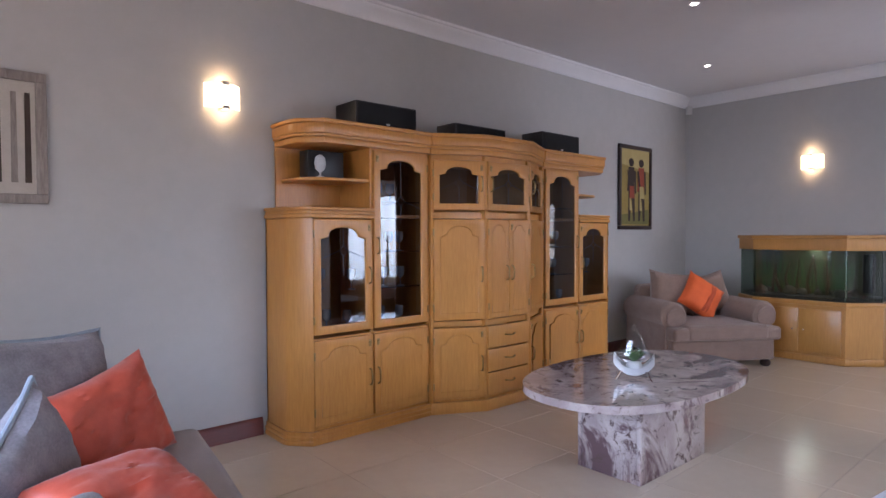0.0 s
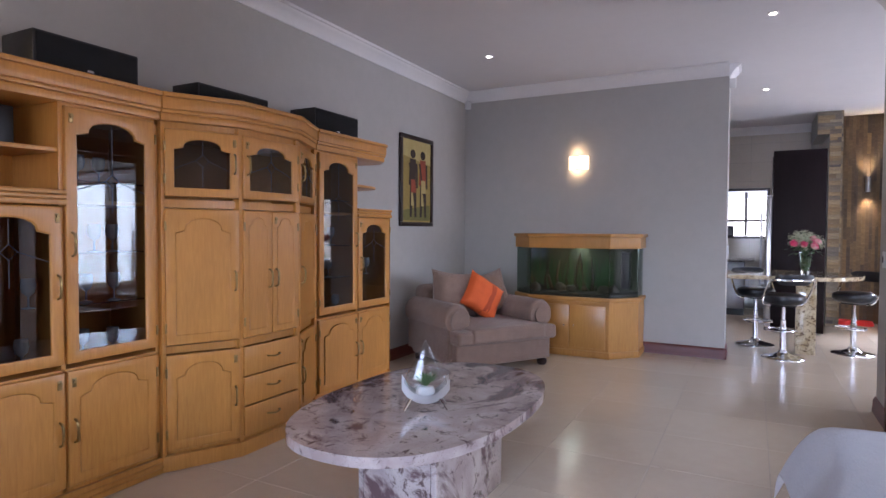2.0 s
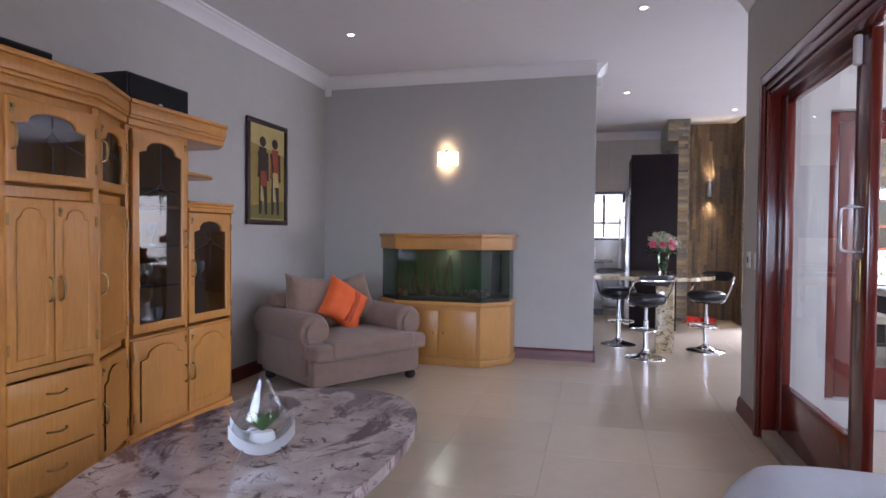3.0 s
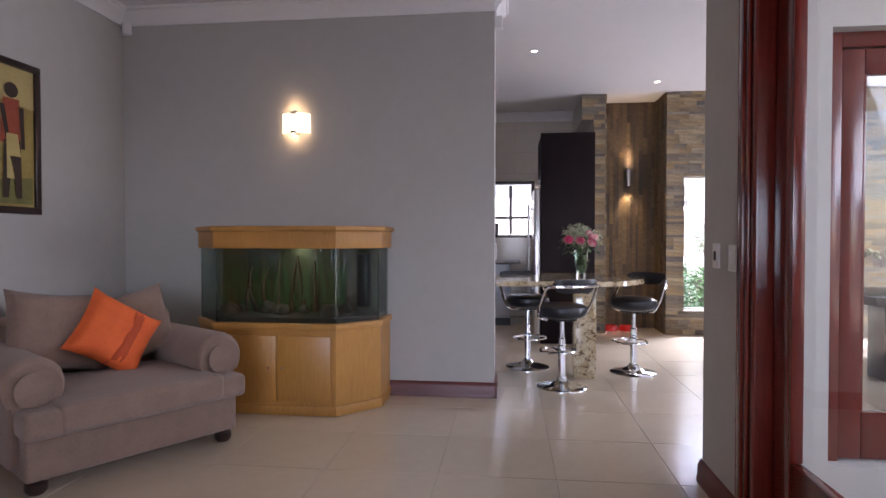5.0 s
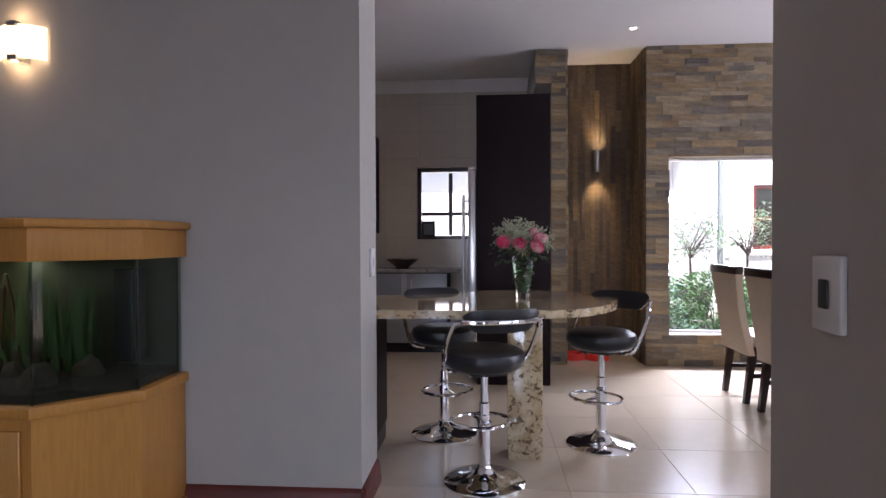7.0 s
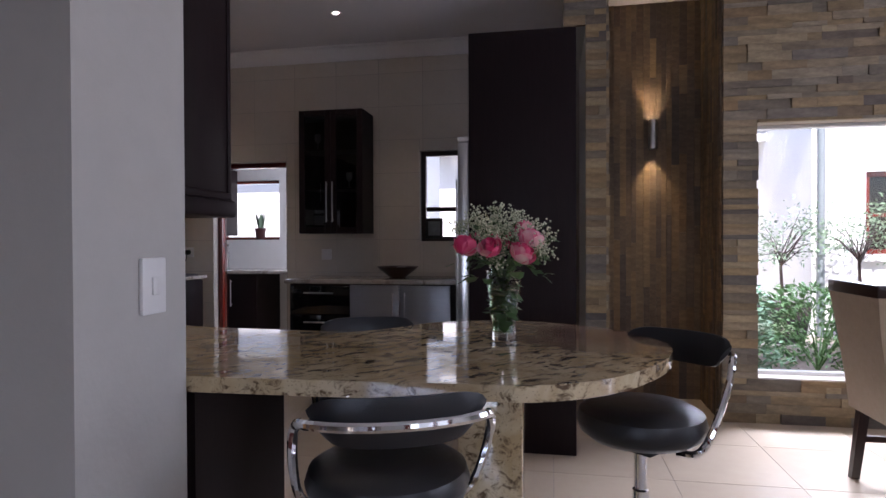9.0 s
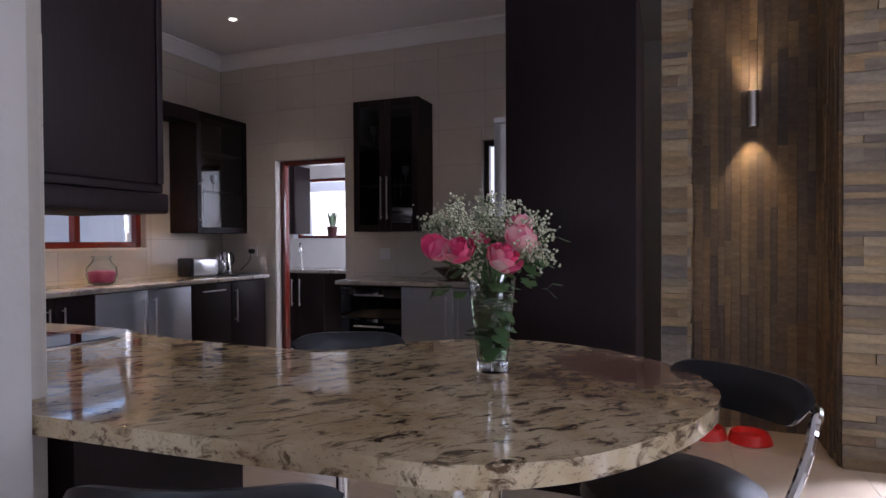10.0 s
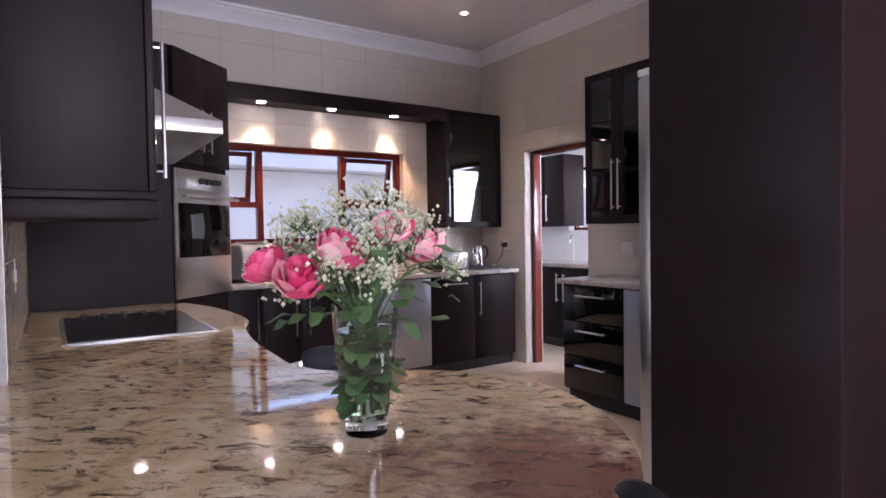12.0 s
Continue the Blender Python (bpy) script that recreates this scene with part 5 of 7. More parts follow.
for u0, u1 in ((8.79, 9.09), (9.90, 10.40)):
    sm = pose(0, YK + 0.13, 1.94, 13)
    sb = bmesh.new()
    for a, b, c, d in ((u0, u0 + 0.04, -0.42, 0), (u1 - 0.04, u1, -0.42, 0), (u0 + 0.04, u1 - 0.04, -0.42, -0.38), (u0 + 0.04, u1 - 0.04, -0.04, 0)):
        add_box(sb, a, b, -0.02, 0.02, c, d, 0.003, 1)
    part("sash", sb, MAHOGANY, kw, "top-hung sash standing ajar", sm)
    part("sash_handle", B((u0 + u1) / 2 - 0.05, (u0 + u1) / 2 + 0.05, -0.05, -0.02, -0.41, -0.395, bevel=0.003), STEEL, kw, "", sm)
structure("window_sill_kitchen", B(8.72, 10.46, YK - 0.01, YK + 0.24, 1.145, 1.17, bevel=0.003), WALL_TILE, "cream tiled sill under the kitchen window", "window sill")
window_unit("window_fridge", "x", XK + 0.10, 0.45, 1.19, 1.22, 2.06, [(0.80, 1.27, 2.0)], [(1.52, 0.5, 1.14)], 0.045, material=DARK_WOOD, label="dark framed small kitchen window")
window_unit("window_scullery", "x", 12.87, 3.25, 4.05, 1.25, 1.98, [], [], 0.035, label="red-brown framed scullery window")
fr = tagged(new("door_frame_scullery"), "red-brown doorway frame to the scullery", "door frame", "", "structure")
for b in ((XK + 0.09, XK + 0.17, 3.245, 3.292, 0, 2.0), (XK + 0.09, XK + 0.17, 2.508, 2.555, 0, 2.0), (XK + 0.09, XK + 0.17, 2.555, 3.245, 1.955, 2.002)):
    part("jamb", B(*b, bevel=0.004), MAHOGANY, fr)

# ---- kitchen: units ----
def bar_handle(length, axis="z"):
    bm = bmesh.new()
    if axis == "z":
        add_tube(bm, [(0, -0.03, 0), (0, -0.03, length)], 0.006, 8)
        for z in (0.02, length - 0.02):
            add_tube(bm, [(0, 0, z), (0, -0.03, z)], 0.004, 6)
    else:
        add_tube(bm, [(0, -0.03, 0), (length, -0.03, 0)], 0.006, 8)
        for z in (0.02, length - 0.02):
            add_tube(bm, [(z, 0, 0), (z, -0.03, 0)], 0.004, 6)
    return bm


def unit(name, m, w, d, h, fronts, label, material=None, body_mat=None, plinth=0.10, group="", category="cabinet"):
    """A kitchen unit; local front is y=0 facing -Y, depth +Y. fronts: (x0, x1, z0, z1, handle, material)."""
    ob = thing(name, m, label, category, group)
    part("body", B(0, w, 0.019, d, plinth, h), body_mat or WENGE, ob)
    if plinth:
        part("plinth", B(0.0, w, 0.06, d, 0, plinth), BLACK_PLASTIC, ob)
    for x0, x1, z0, z1, hd, mt in fronts:
        nm = "drawer" if hd == "h" else "door"
        dr = part(nm, B(x0 + 0.002, x1 - 0.002, 0, 0.018, z0, z1, bevel=0.003), mt or WENGE, ob)
        if hd == "h":
            ln = min(0.26, (x1 - x0) * 0.6)
            part("handle", bar_handle(ln, "x"), STEEL, dr, "steel bar handle", pose((x0 + x1 - ln) / 2, 0, z1 - 0.06))
        elif hd in "lr":
            ln = min(0.30, (z1 - z0) * 0.5)
            part("handle", bar_handle(ln), STEEL, dr, "steel bar handle", pose(x0 + 0.05 if hd == "l" else x1 - 0.05, 0, (z1 - ln - 0.06) if plinth else z0 + 0.06))
    return ob


CT = 0.865
KF = 3.37                      # front of the window-wall units
ub = lambda x: pose(x, KF, 0)
unit("base_unit", ub(8.70), 0.82, 0.56, CT, [(0.0, 0.25, 0.11, CT - 0.01, "r", None), (0.25, 0.535, 0.11, CT - 0.01, "r", None), (0.535, 0.82, 0.11, CT - 0.01, "l", None)], "dark wenge base unit under the window counter", group="kitchen base units")
unit("dishwasher_unit", ub(9.525), 0.86, 0.56, CT, [(0.0, 0.43, 0.11, CT - 0.01, "r", SILVER_DOOR), (0.43, 0.86, 0.11, CT - 0.01, "l", SILVER_DOOR)], "silver-fronted double door base unit", group="kitchen base units")
unit("base_unit", ub(10.39), 0.94, 0.56, CT, [(0.0, 0.46, 0.11, CT - 0.01, "h", None), (0.46, 0.94, 0.11, CT - 0.01, "l", None)], "dark wenge base unit beside the scullery doorway", group="kitchen base units")
solo("window_counter", add_prism(bmesh.new(), [(8.70, 3.36), (8.72, 3.335), (11.345, 3.335), (11.345, YK - 0.002), (8.70, YK - 0.002)], CT, CT + 0.035, 0.006), GRANITE_COUNTER, "mottled grey granite counter under the kitchen window", "counter")
# far wall, facing -x
fw = lambda y: pose(10.78, y, 0, 0, 0, -90)
unit("drawer_unit", fw(2.20), 0.54, 0.60, CT, [(0, 0.54, 0.11 + 0.248 * k, 0.35 + 0.248 * k, "h", BLACK_GLASS) for k in range(3)], "black gloss three-drawer unit", body_mat=WENGE, group="kitchen base units")
unit("base_unit", fw(1.66), 0.86, 0.60, CT, [(0, 0.43, 0.11, CT - 0.01, "r", SILVER_DOOR), (0.43, 0.86, 0.11, CT - 0.01, "l", SILVER_DOOR)], "silver-fronted base unit beside the fridge", group="kitchen base units")
solo("side_counter", B(10.745, XK - 0.002, 0.66, 2.235, CT, CT + 0.035, bevel=0.006), GRANITE_COUNTER, "mottled grey granite counter on the far wall", "counter")


def glass_cabinet(name, m, w, d, h, doors, label):
    ob = thing(name, m, label, "wall cabinet", "glazed wall cabinets")
    for b in ((0, 0.018, 0.02, d, 0, h), (w - 0.018, w, 0.02, d, 0, h), (0.018, w - 0.018, 0.02, d, 0, 0.018), (0.018, w - 0.018, 0.02, d, h - 0.018, h), (0.018, w - 0.018, d - 0.012, d, 0.018, h - 0.018), (0.018, w - 0.018, 0.06, d - 0.012, h * 0.36, h * 0.36 + 0.015), (0.018, w - 0.018, 0.06, d - 0.012, h * 0.68, h * 0.68 + 0.015)):
        part("panel", B(*b), WENGE, ob)
    for x0, x1, hd in doors:
        fb = bmesh.new()
        r = 0.055
        for a, b, c, e in ((x0, x0 + r, 0, h), (x1 - r, x1, 0, h), (x0 + r, x1 - r, 0, r), (x0 + r, x1 - r, h - r, h)):
            add_box(fb, a + 0.001, b - 0.001, 0, 0.019, c, e, 0.003, 1)
        dr = part("door", fb, WENGE, ob, "dark framed glass door")
        p = part("pane", sheet("y", 0.010, x0 + r - 0.005, x1 - r + 0.005, r - 0.005, h - r + 0.005), CAB_PANE, dr)
        p.visible_shadow = False
        part("handle", bar_handle(0.36), STEEL, dr, "steel bar handle", pose(x0 + 0.028 if hd == "l" else x1 - 0.028, 0, 0.10))
    return ob


glass_cabinet("glazed_wall_cabinet", pose(11.06, 2.235, 1.295, 0, 0, -90), 0.60, 0.325, 1.105, [(0, 0.30, "r"), (0.30, 0.60, "l")], "dark wenge wall cabinet with two glass doors")
glass_cabinet("corner_wall_cabinet", pose(10.72, 3.62, 1.295), 0.66, 0.318, 1.09, [(0.0, 0.66, "l")], "dark wenge corner wall cabinet with a glass door")
for x, y, z in ((10.95, 3.8, 1.71), (11.1, 3.78, 1.71), (11.18, 1.8, 1.71), (11.2, 2.0, 1.71), (11.18, 2.1, 2.065), (10.9, 3.8, 2.06)):
    copy_thing(glass_proto, pose(x, y, z))
pel = thing("pelmet", pose(0, 0, 0), "dark wenge light pelmet over the kitchen window", "pelmet")
part("pelmet_board", B(8.10, 10.72, 3.60, 3.625, 2.27, 2.385, bevel=0.003), WENGE, pel)
part("pelmet_soffit", B(8.10, 10.72, 3.625, YK - 0.002, 2.30, 2.325), WENGE, pel)
PEL = (8.49, 9.09, 9.68, 10.28)
for x in PEL:
    part("pelmet_downlight", add_lathe(bmesh.new(), [(0.035, 0), (0.035, -0.004), (0.026, -0.006), (0.022, -0.001), (0, -0.001)], 18, (x, 3.78, 2.299)), SPOT_ON, pel, "lit recessed halogen spot")
    lamp("pelmet_lamp", "SPOT", pose(x, 3.83, 2.285), 12.0, (1.0, 0.66, 0.30), spot=74, radius=0.02)

# hob, hood, oven and near wall cabinet
hob = thing("ceramic_hob", pose(0, 0, 0), "black ceramic hob with steel rim and front knobs", "hob")
part("rim", B(7.70, 8.235, 1.60, 2.44, BAR_Z, BAR_Z + 0.006, bevel=0.002), STEEL, hob, "brushed steel rim")
part("ceramic_top", B(7.718, 8.217, 1.618, 2.422, BAR_Z + 0.0065, BAR_Z + 0.009), BLACK_GLASS, hob)
for k in range(5):
    part("knob", add_lathe(bmesh.new(), [(0.014, 0), (0.014, 0.010), (0.011, 0.016), (0, 0.016)], 16, (7.80 + 0.085 * k, 2.395, BAR_Z + 0.009)), BLACK_PLASTIC, hob)
nwc = thing("wall_cabinet", pose(0, 0, 0), "dark wenge wall cabinet with long steel handle", "wall cabinet")
part("body", B(7.565, 7.925, 1.085, 1.44, 1.385, 2.50, bevel=0.002), WENGE, nwc)
d = part("door", B(7.928, 7.95, 1.082, 1.44, 1.385, 2.50, bevel=0.004), WENGE, nwc)
part("handle", bar_handle(0.42), STEEL, d, "long steel bar handle", pose(7.95, 1.13, 1.43, 0, 0, 90))
part("light_rail", B(7.565, 7.94, 1.076, 1.44, 1.36, 1.383, bevel=0.003), WENGE, nwc)
part("light_rail", B(7.565, 7.955, 1.068, 1.44, 1.30, 1.358, bevel=0.008), WENGE, nwc, "moulded dark light rail")
hood = thing("cooker_hood", pose(0, 0, 0), "brushed steel canopy cooker hood with lit spots", "cooker hood")
bm = bmesh.new()
v0 = [(7.565, 1.455, 1.685), (8.23, 1.455, 1.685), (8.23, 2.52, 1.685), (7.565, 2.52, 1.685)]
v1 = [(7.565, 1.92, 1.98), (7.85, 1.92, 1.98), (7.85, 2.24, 1.98), (7.565, 2.24, 1.98)]
a = [bm.verts.new(p) for p in v0]
b = [bm.verts.new(p) for p in v1]
for k in range(4):
    bm.faces.new((a[k], a[(k + 1) % 4], b[(k + 1) % 4], b[k]))
bm.faces.new(a[::-1])
bm.faces.new(b)
part("canopy", bm, STEEL, hood)
part("lip", B(7.565, 8.235, 1.45, 2.525, 1.632, 1.684, bevel=0.003), STEEL, hood)
part("flue", B(7.565, 7.84, 1.94, 2.22, 1.981, H - 0.09, bevel=0.002), STEEL, hood)
for y in (1.78, 2.36):
    part("hood_spot", add_lathe(bmesh.new(), [(0.03, 0), (0.028, -0.004), (0, -0.004)], 16, (8.02, y, 1.631)), SPOT_ON, hood, "lit hood spot")
    lamp("hood_lamp", "SPOT", pose(8.02, y, 1.622), 0.9, WARM, spot=120, radius=0.02)
ov = thing("oven_tower", pose(0, 0, 0), "dark wenge corner tower with built-in steel oven", "cabinet")
O0, O1 = Vector((8.29, 2.89, 0)), Vector((8.69, 3.25, 0))
part("body", add_prism(bmesh.new(), [(7.575, 2.905), (8.28, 2.905), (8.68, 3.265), (8.68, YK - 0.003), (7.565, YK - 0.003)], 0.0, 2.38, 0.002, 1), WENGE, ov)
part("shadow_gap", add_prism(bmesh.new(), [(7.60, 2.93), (8.26, 2.93), (8.66, 3.29), (8.66, YK - 0.01), (7.60, YK - 0.01)], 2.381, 2.39), BLACK_PLASTIC, ov)
om = pose(O0.x, O0.y, 0, 0, 0, math.degrees(math.atan2(0.36, 0.40)))
OW = 0.538
ovp = part("oven", B(0, OW, -0.012, 0.006, 0.875, 1.655, bevel=0.002), STEEL, ov, "stainless built-in oven", om)
part("control_panel", B(0.01, OW - 0.01, -0.02, -0.012, 1.535, 1.65, bevel=0.002), STEEL, ovp)
for k in range(4):
    bm = bmesh.new()
    add_tube(bm, [(0.22 + 0.055 * k, -0.02, 1.59), (0.22 + 0.055 * k, -0.045, 1.59)], 0.019, 16)
    part("oven_knob", bm, BLACK_PLASTIC, ovp)
part("oven_window", B(0.02, OW - 0.02, -0.022, -0.012, 1.12, 1.45, bevel=0.002), BLACK_GLASS, ovp, "black glass oven door")
bm = bmesh.new()
add_tube(bm, [(0.03, -0.055, 1.49), (OW - 0.03, -0.055, 1.49)], 0.010, 10)
for x in (0.06, OW - 0.06):
    add_tube(bm, [(x, -0.012, 1.49), (x, -0.055, 1.49)], 0.007, 8)
part("oven_handle", bm, STEEL, ovp)
for x0, x1, hx in ((0.0, OW / 2, OW / 2 - 0.04), (OW / 2, OW, OW / 2 + 0.04)):
    d = part("door", B(x0 + 0.002, x1 - 0.002, -0.018, 0.0, 1.69, 2.37, bevel=0.003), WENGE, ov, "", om)
    part("handle", bar_handle(0.26), STEEL, d, "", pose(hx, -0.018, 1.77))

# base under bar and hob
unit("hob_base_unit", pose(8.18, 1.0, 0, 0, 0, 90), 1.86, 0.58, BAR_Z - 0.043, [(0.0, 0.50, 0.11, 0.80, "r", None), (0.50, 1.01, 0.11, 0.80, "l", None), (1.01, 1.86, 0.11, 0.45, "h", None), (1.01, 1.86, 0.45, 0.80, "h", None)], "dark wenge base units under the hob", group="kitchen base units")

# fridge in its housing
fh = thing("fridge_housing", pose(0, 0, 0), "tall dark wenge housing round the fridge", "cabinet")
part("side_panel", B(9.456, 9.48, -0.15, 0.46, 0, 2.42, bevel=0.002), WENGE, fh, "tall dark end panel")
part("back_panel", B(9.48, XS - 0.002, -0.15, -0.12, 0, 2.42), WENGE, fh)
part("top_box", B(9.48, XS + 0.02, -0.12, 0.43, 1.86, 2.42), WENGE, fh)
part("top_door", B(9.482, 9.88, 0.432, 0.452, 1.88, 2.41, bevel=0.003), WENGE, fh)
part("top_door", B(9.885, XS + 0.02, 0.432, 0.452, 1.88, 2.41, bevel=0.003), WENGE, fh)
fg = thing("fridge", pose(0, 0, 0), "stainless double door fridge with bar handles", "fridge")
part("body", B(9.485, XS - 0.01, -0.10, 0.46, 0.03, 1.80), BLACK_PLASTIC, fg)
for x0, x1, hx in ((9.48, 9.87, 9.83), (9.875, XS + 0.01, 9.92)):
    d = part("door", B(x0, x1, 0.462, 0.53, 0.05, 1.80, bevel=0.012), STEEL, fg, "stainless fridge door")
    bm = bmesh.new()
    add_tube(bm, [(hx, 0.585, 0.55), (hx, 0.585, 1.62)], 0.013, 10)
    for z in (0.6, 1.57):
        add_tube(bm, [(hx, 0.53, z), (hx, 0.585, z)], 0.010, 8)
    part("handle", bm, STEEL, d, "tall steel handle")
part("hinge_cover", B(9.48, 9.56, 0.45, 0.53, 1.802, 1.83, bevel=0.006), WHITE_PLASTIC, fg)
for x in (9.55, 10.2):
    for y in (0.0, 0.42):
        part("foot", add_lathe(bmesh.new(), [(0.02, 0), (0.02, 0.032)], 10, (x, y, 0)), BLACK_PLASTIC, fg)

# ---- bar stools ----
def bar_stool(m, label):
    ob = thing("bar_stool", m, label, "bar stool", "bar stools round the granite bar")
    part("base", add_lathe(bmesh.new(), [(0.205, 0), (0.205, 0.006), (0.195, 0.014), (0.12, 0.03), (0.06, 0.05), (0.038, 0.075), (0.034, 0.085)], 40), CHROME, ob, "chrome trumpet base")
    part("column", add_lathe(bmesh.new(), [(0.030, 0.08), (0.030, 0.34), (0.026, 0.345), (0.026, 0.40), (0.019, 0.405), (0.019, 0.58)], 24), CHROME, ob)
    bm = bmesh.new()
    ring = [(0.155 * math.sin(a), -0.06 + 0.13 * math.cos(a), 0.29) for a in [2 * math.pi * k / 28 for k in range(28)]]
    add_tube(bm, ring, 0.010, 8, True)
    add_tube(bm, [(0, -0.19, 0.29), (0, 0.0, 0.29)], 0.009, 8)
    add_tube(bm, [(0, 0, 0.275), (0, 0, 0.305)], 0.036, 16)
    part("footrest", bm, CHROME, ob, "chrome footrest ring")
    part("seat", add_lathe(bmesh.new(), [(0.0, 0.565), (0.10, 0.565), (0.165, 0.575), (0.195, 0.598), (0.205, 0.630), (0.196, 0.660), (0.165, 0.678), (0.08, 0.684), (0, 0.684)], 40), BLACK_LEATHER, ob, "round padded black leather seat")
    part("seat_plate", B(-0.09, 0.09, -0.09, 0.09, 0.548, 0.564, bevel=0.004), BLACK_PLASTIC, ob)
    bm = bmesh.new()
    n = 20
    rows = []
    for k in range(n + 1):
        a = radians(-56 + 112 * k / n)
        edge = abs(2 * k / n - 1)
        hh = 0.058 * (1 - edge ** 6 * 0.55)
        tt = 0.022 * (1 - edge ** 8 * 0.6)
        r = 0.212
        zc = 0.842
        row = []
        for q in range(10):
            b = 2 * math.pi * q / 10
            rr = r + tt * math.cos(b) + 0.02 * math.sin(b)
            row.append(bm.verts.new((rr * math.sin(a), 0.15 + rr * math.cos(a) * 0.55, zc + hh * math.sin(b))))
        rows.append(row)
    for a, b in zip(rows, rows[1:]):
        for q in range(10):
            bm.faces.new((a[q], a[(q + 1) % 10], b[(q + 1) % 10], b[q]))
    bm.faces.new(rows[0][::-1])
    bm.faces.new(rows[-1])
    part("backrest", bm, BLACK_LEATHER, ob, "curved padded black leather back")
    bm = bmesh.new()
    path = []
    for sx in (-1, 1):
        pts = [(sx * 0.13, 0.0, 0.555), (sx * 0.200, -0.01, 0.575), (sx * 0.222, 0.04, 0.640), (sx * 0.226, 0.125, 0.755), (sx * 0.216, 0.175, 0.822)]
        path.append(pts)
    back = [(0.240 * math.sin(radians(a)), 0.155 + 0.240 * math.cos(radians(a)) * 0.55, 0.840) for a in (52, 34, 12, -12, -34, -52)]
    full = path[1] + back + path[0][::-1]
    add_tube(bm, smooth_path(full, 5), 0.0115, 8)
    part("arm_rail", bm, CHROME, ob, "bent chrome arm rail")
    return ob


st = bar_stool(pose(7.48, 0.388, 0, 0, 0, 112), "black leather bar stool on a chrome stem, facing the bar")
copy_thing(st, pose(8.20, 0.645, 0, 0, 0, -66))
copy_thing(st, pose(8.07, -0.30, 0, 0, 0, -130))

# ---- vase with roses ----
vs = thing("flower_vase", pose(8.178, 0.155, BAR_Z), "tall glass vase of pink roses and gypsophila", "vase")
prof = [(0.040, 0.0), (0.043, 0.008), (0.042, 0.026), (0.046, 0.08), (0.056, 0.15), (0.063, 0.22), (0.065, 0.25), (0.0628, 0.25), (0.059, 0.20), (0.051, 0.13), (0.042, 0.06), (0.037, 0.028), (0, 0.026)]
part("vase_glass", add_lathe(bmesh.new(), prof, 40), GLASS, vs, "clear tapered glass")
part("water", add_lathe(bmesh.new(), [(0, 0.027), (0.0365, 0.029), (0.0415, 0.06), (0.0505, 0.13), (0.0575, 0.20), (0, 0.20)], 32), GREEN_GLASS, vs, "greenish water")
rg = random.Random(9)


def rose(at, r, tilt, seed):
    q = random.Random(seed)
    bm = bmesh.new()
    for ringn, (cnt, rad, ht, open_) in enumerate(((3, 0.16, 0.86, 0.02), (3, 0.30, 0.92, 0.03), (4, 0.46, 0.90, 0.06), (5, 0.64, 0.80, 0.12), (5, 0.82, 0.66, 0.24), (6, 0.96, 0.46, 0.34))):
        for k in range(cnt):
            a0 = 2 * math.pi * k / cnt + ringn * 0.7 + q.uniform(-0.15, 0.15)
            wid = 2.5 * math.pi / cnt
            nu, nv = 5, 5
            g = []
            for j in range(nv + 1):
                t = j / nv
                row = []
                for i in range(nu + 1):
                    s = i / nu - 0.5
                    a = a0 + s * wid * (0.55 + 0.6 * math.sin(math.pi * min(1, t * 0.75 + 0.15)))
                    rr = rad * (0.25 + 0.75 * math.sin(min(1.0, t * 1.35) * math.pi / 2) ** 0.8) + open_ * max(0, t - 0.72) * 1.7 - 0.10 * rad * max(0, t - 0.55)
                    z = -0.55 + (ht + 0.55) * t - 0.30 * (abs(s) * 2) ** 3 * t
                    row.append(bm.verts.new((r * rr * math.cos(a), r * rr * math.sin(a), r * z)))
                g.append(row)
            for j in range(nv):
                for i in range(nu):
                    bm.faces.new((g[j][i], g[j][i + 1], g[j + 1][i + 1], g[j + 1][i]))
    ob = part("rose", bm, ROSE, vs, "pink and cream rose bloom", pose(*at, *tilt))
    return ob


BLOOMS = [(-0.179, 0.03, 0.325), (-0.154, -0.071, 0.305), (-0.095, -0.099, 0.352), (0.026, -0.071, 0.39), (0.13, -0.026, 0.352), (-0.106, 0.126, 0.33), (0.07, 0.10, 0.35), (-0.02, 0.04, 0.345)]
for k, (x, y, z) in enumerate(BLOOMS):
    tx, ty = x * 210, y * 210
    rose((x, y, z), 0.044 - 0.005 * (k in (0, 3, 6, 7)), (-ty, tx, k * 40), 100 + k)
    part("stem", add_tube(bmesh.new(), smooth_path([(x * -0.25, y * -0.25, 0.04), (x * 0.25, y * 0.25, 0.25), (x, y, z - 0.02)], 4), 0.0032, 6), STEM, vs)
lv = bmesh.new()
for k in range(165):
    a, rr = rg.uniform(0, 6.28), rg.uniform(0.05, 0.17)
    z = rg.uniform(0.22, 0.36) if k > 95 else rg.uniform(0.05, 0.25)
    if k <= 95:
        rr = rg.uniform(0.005, 0.036)
    c = Vector((rr * math.cos(a), rr * math.sin(a), z))
    L, W = rg.uniform(0.028, 0.06), rg.uniform(0.013, 0.024)
    d = Vector((math.cos(a) + rg.uniform(-0.5, 0.5), math.sin(a) + rg.uniform(-0.5, 0.5), rg.uniform(-0.8, 0.3))).normalized()
    u = d.cross(Vector((0, 0, 1))).normalized() * W
    bow = Vector((0, 0, 0.008))
    v = [lv.verts.new(p) for p in (c, c + d * L * 0.35 + u + bow, c + d * L * 0.75 + u * 0.7, c + d * L, c + d * L * 0.75 - u * 0.7, c + d * L * 0.35 - u + bow)]
    lv.faces.new(v)
tagged(part("leaves", lv, LEAF, vs, "dark green rose leaves"), "", "", "", "stuff")
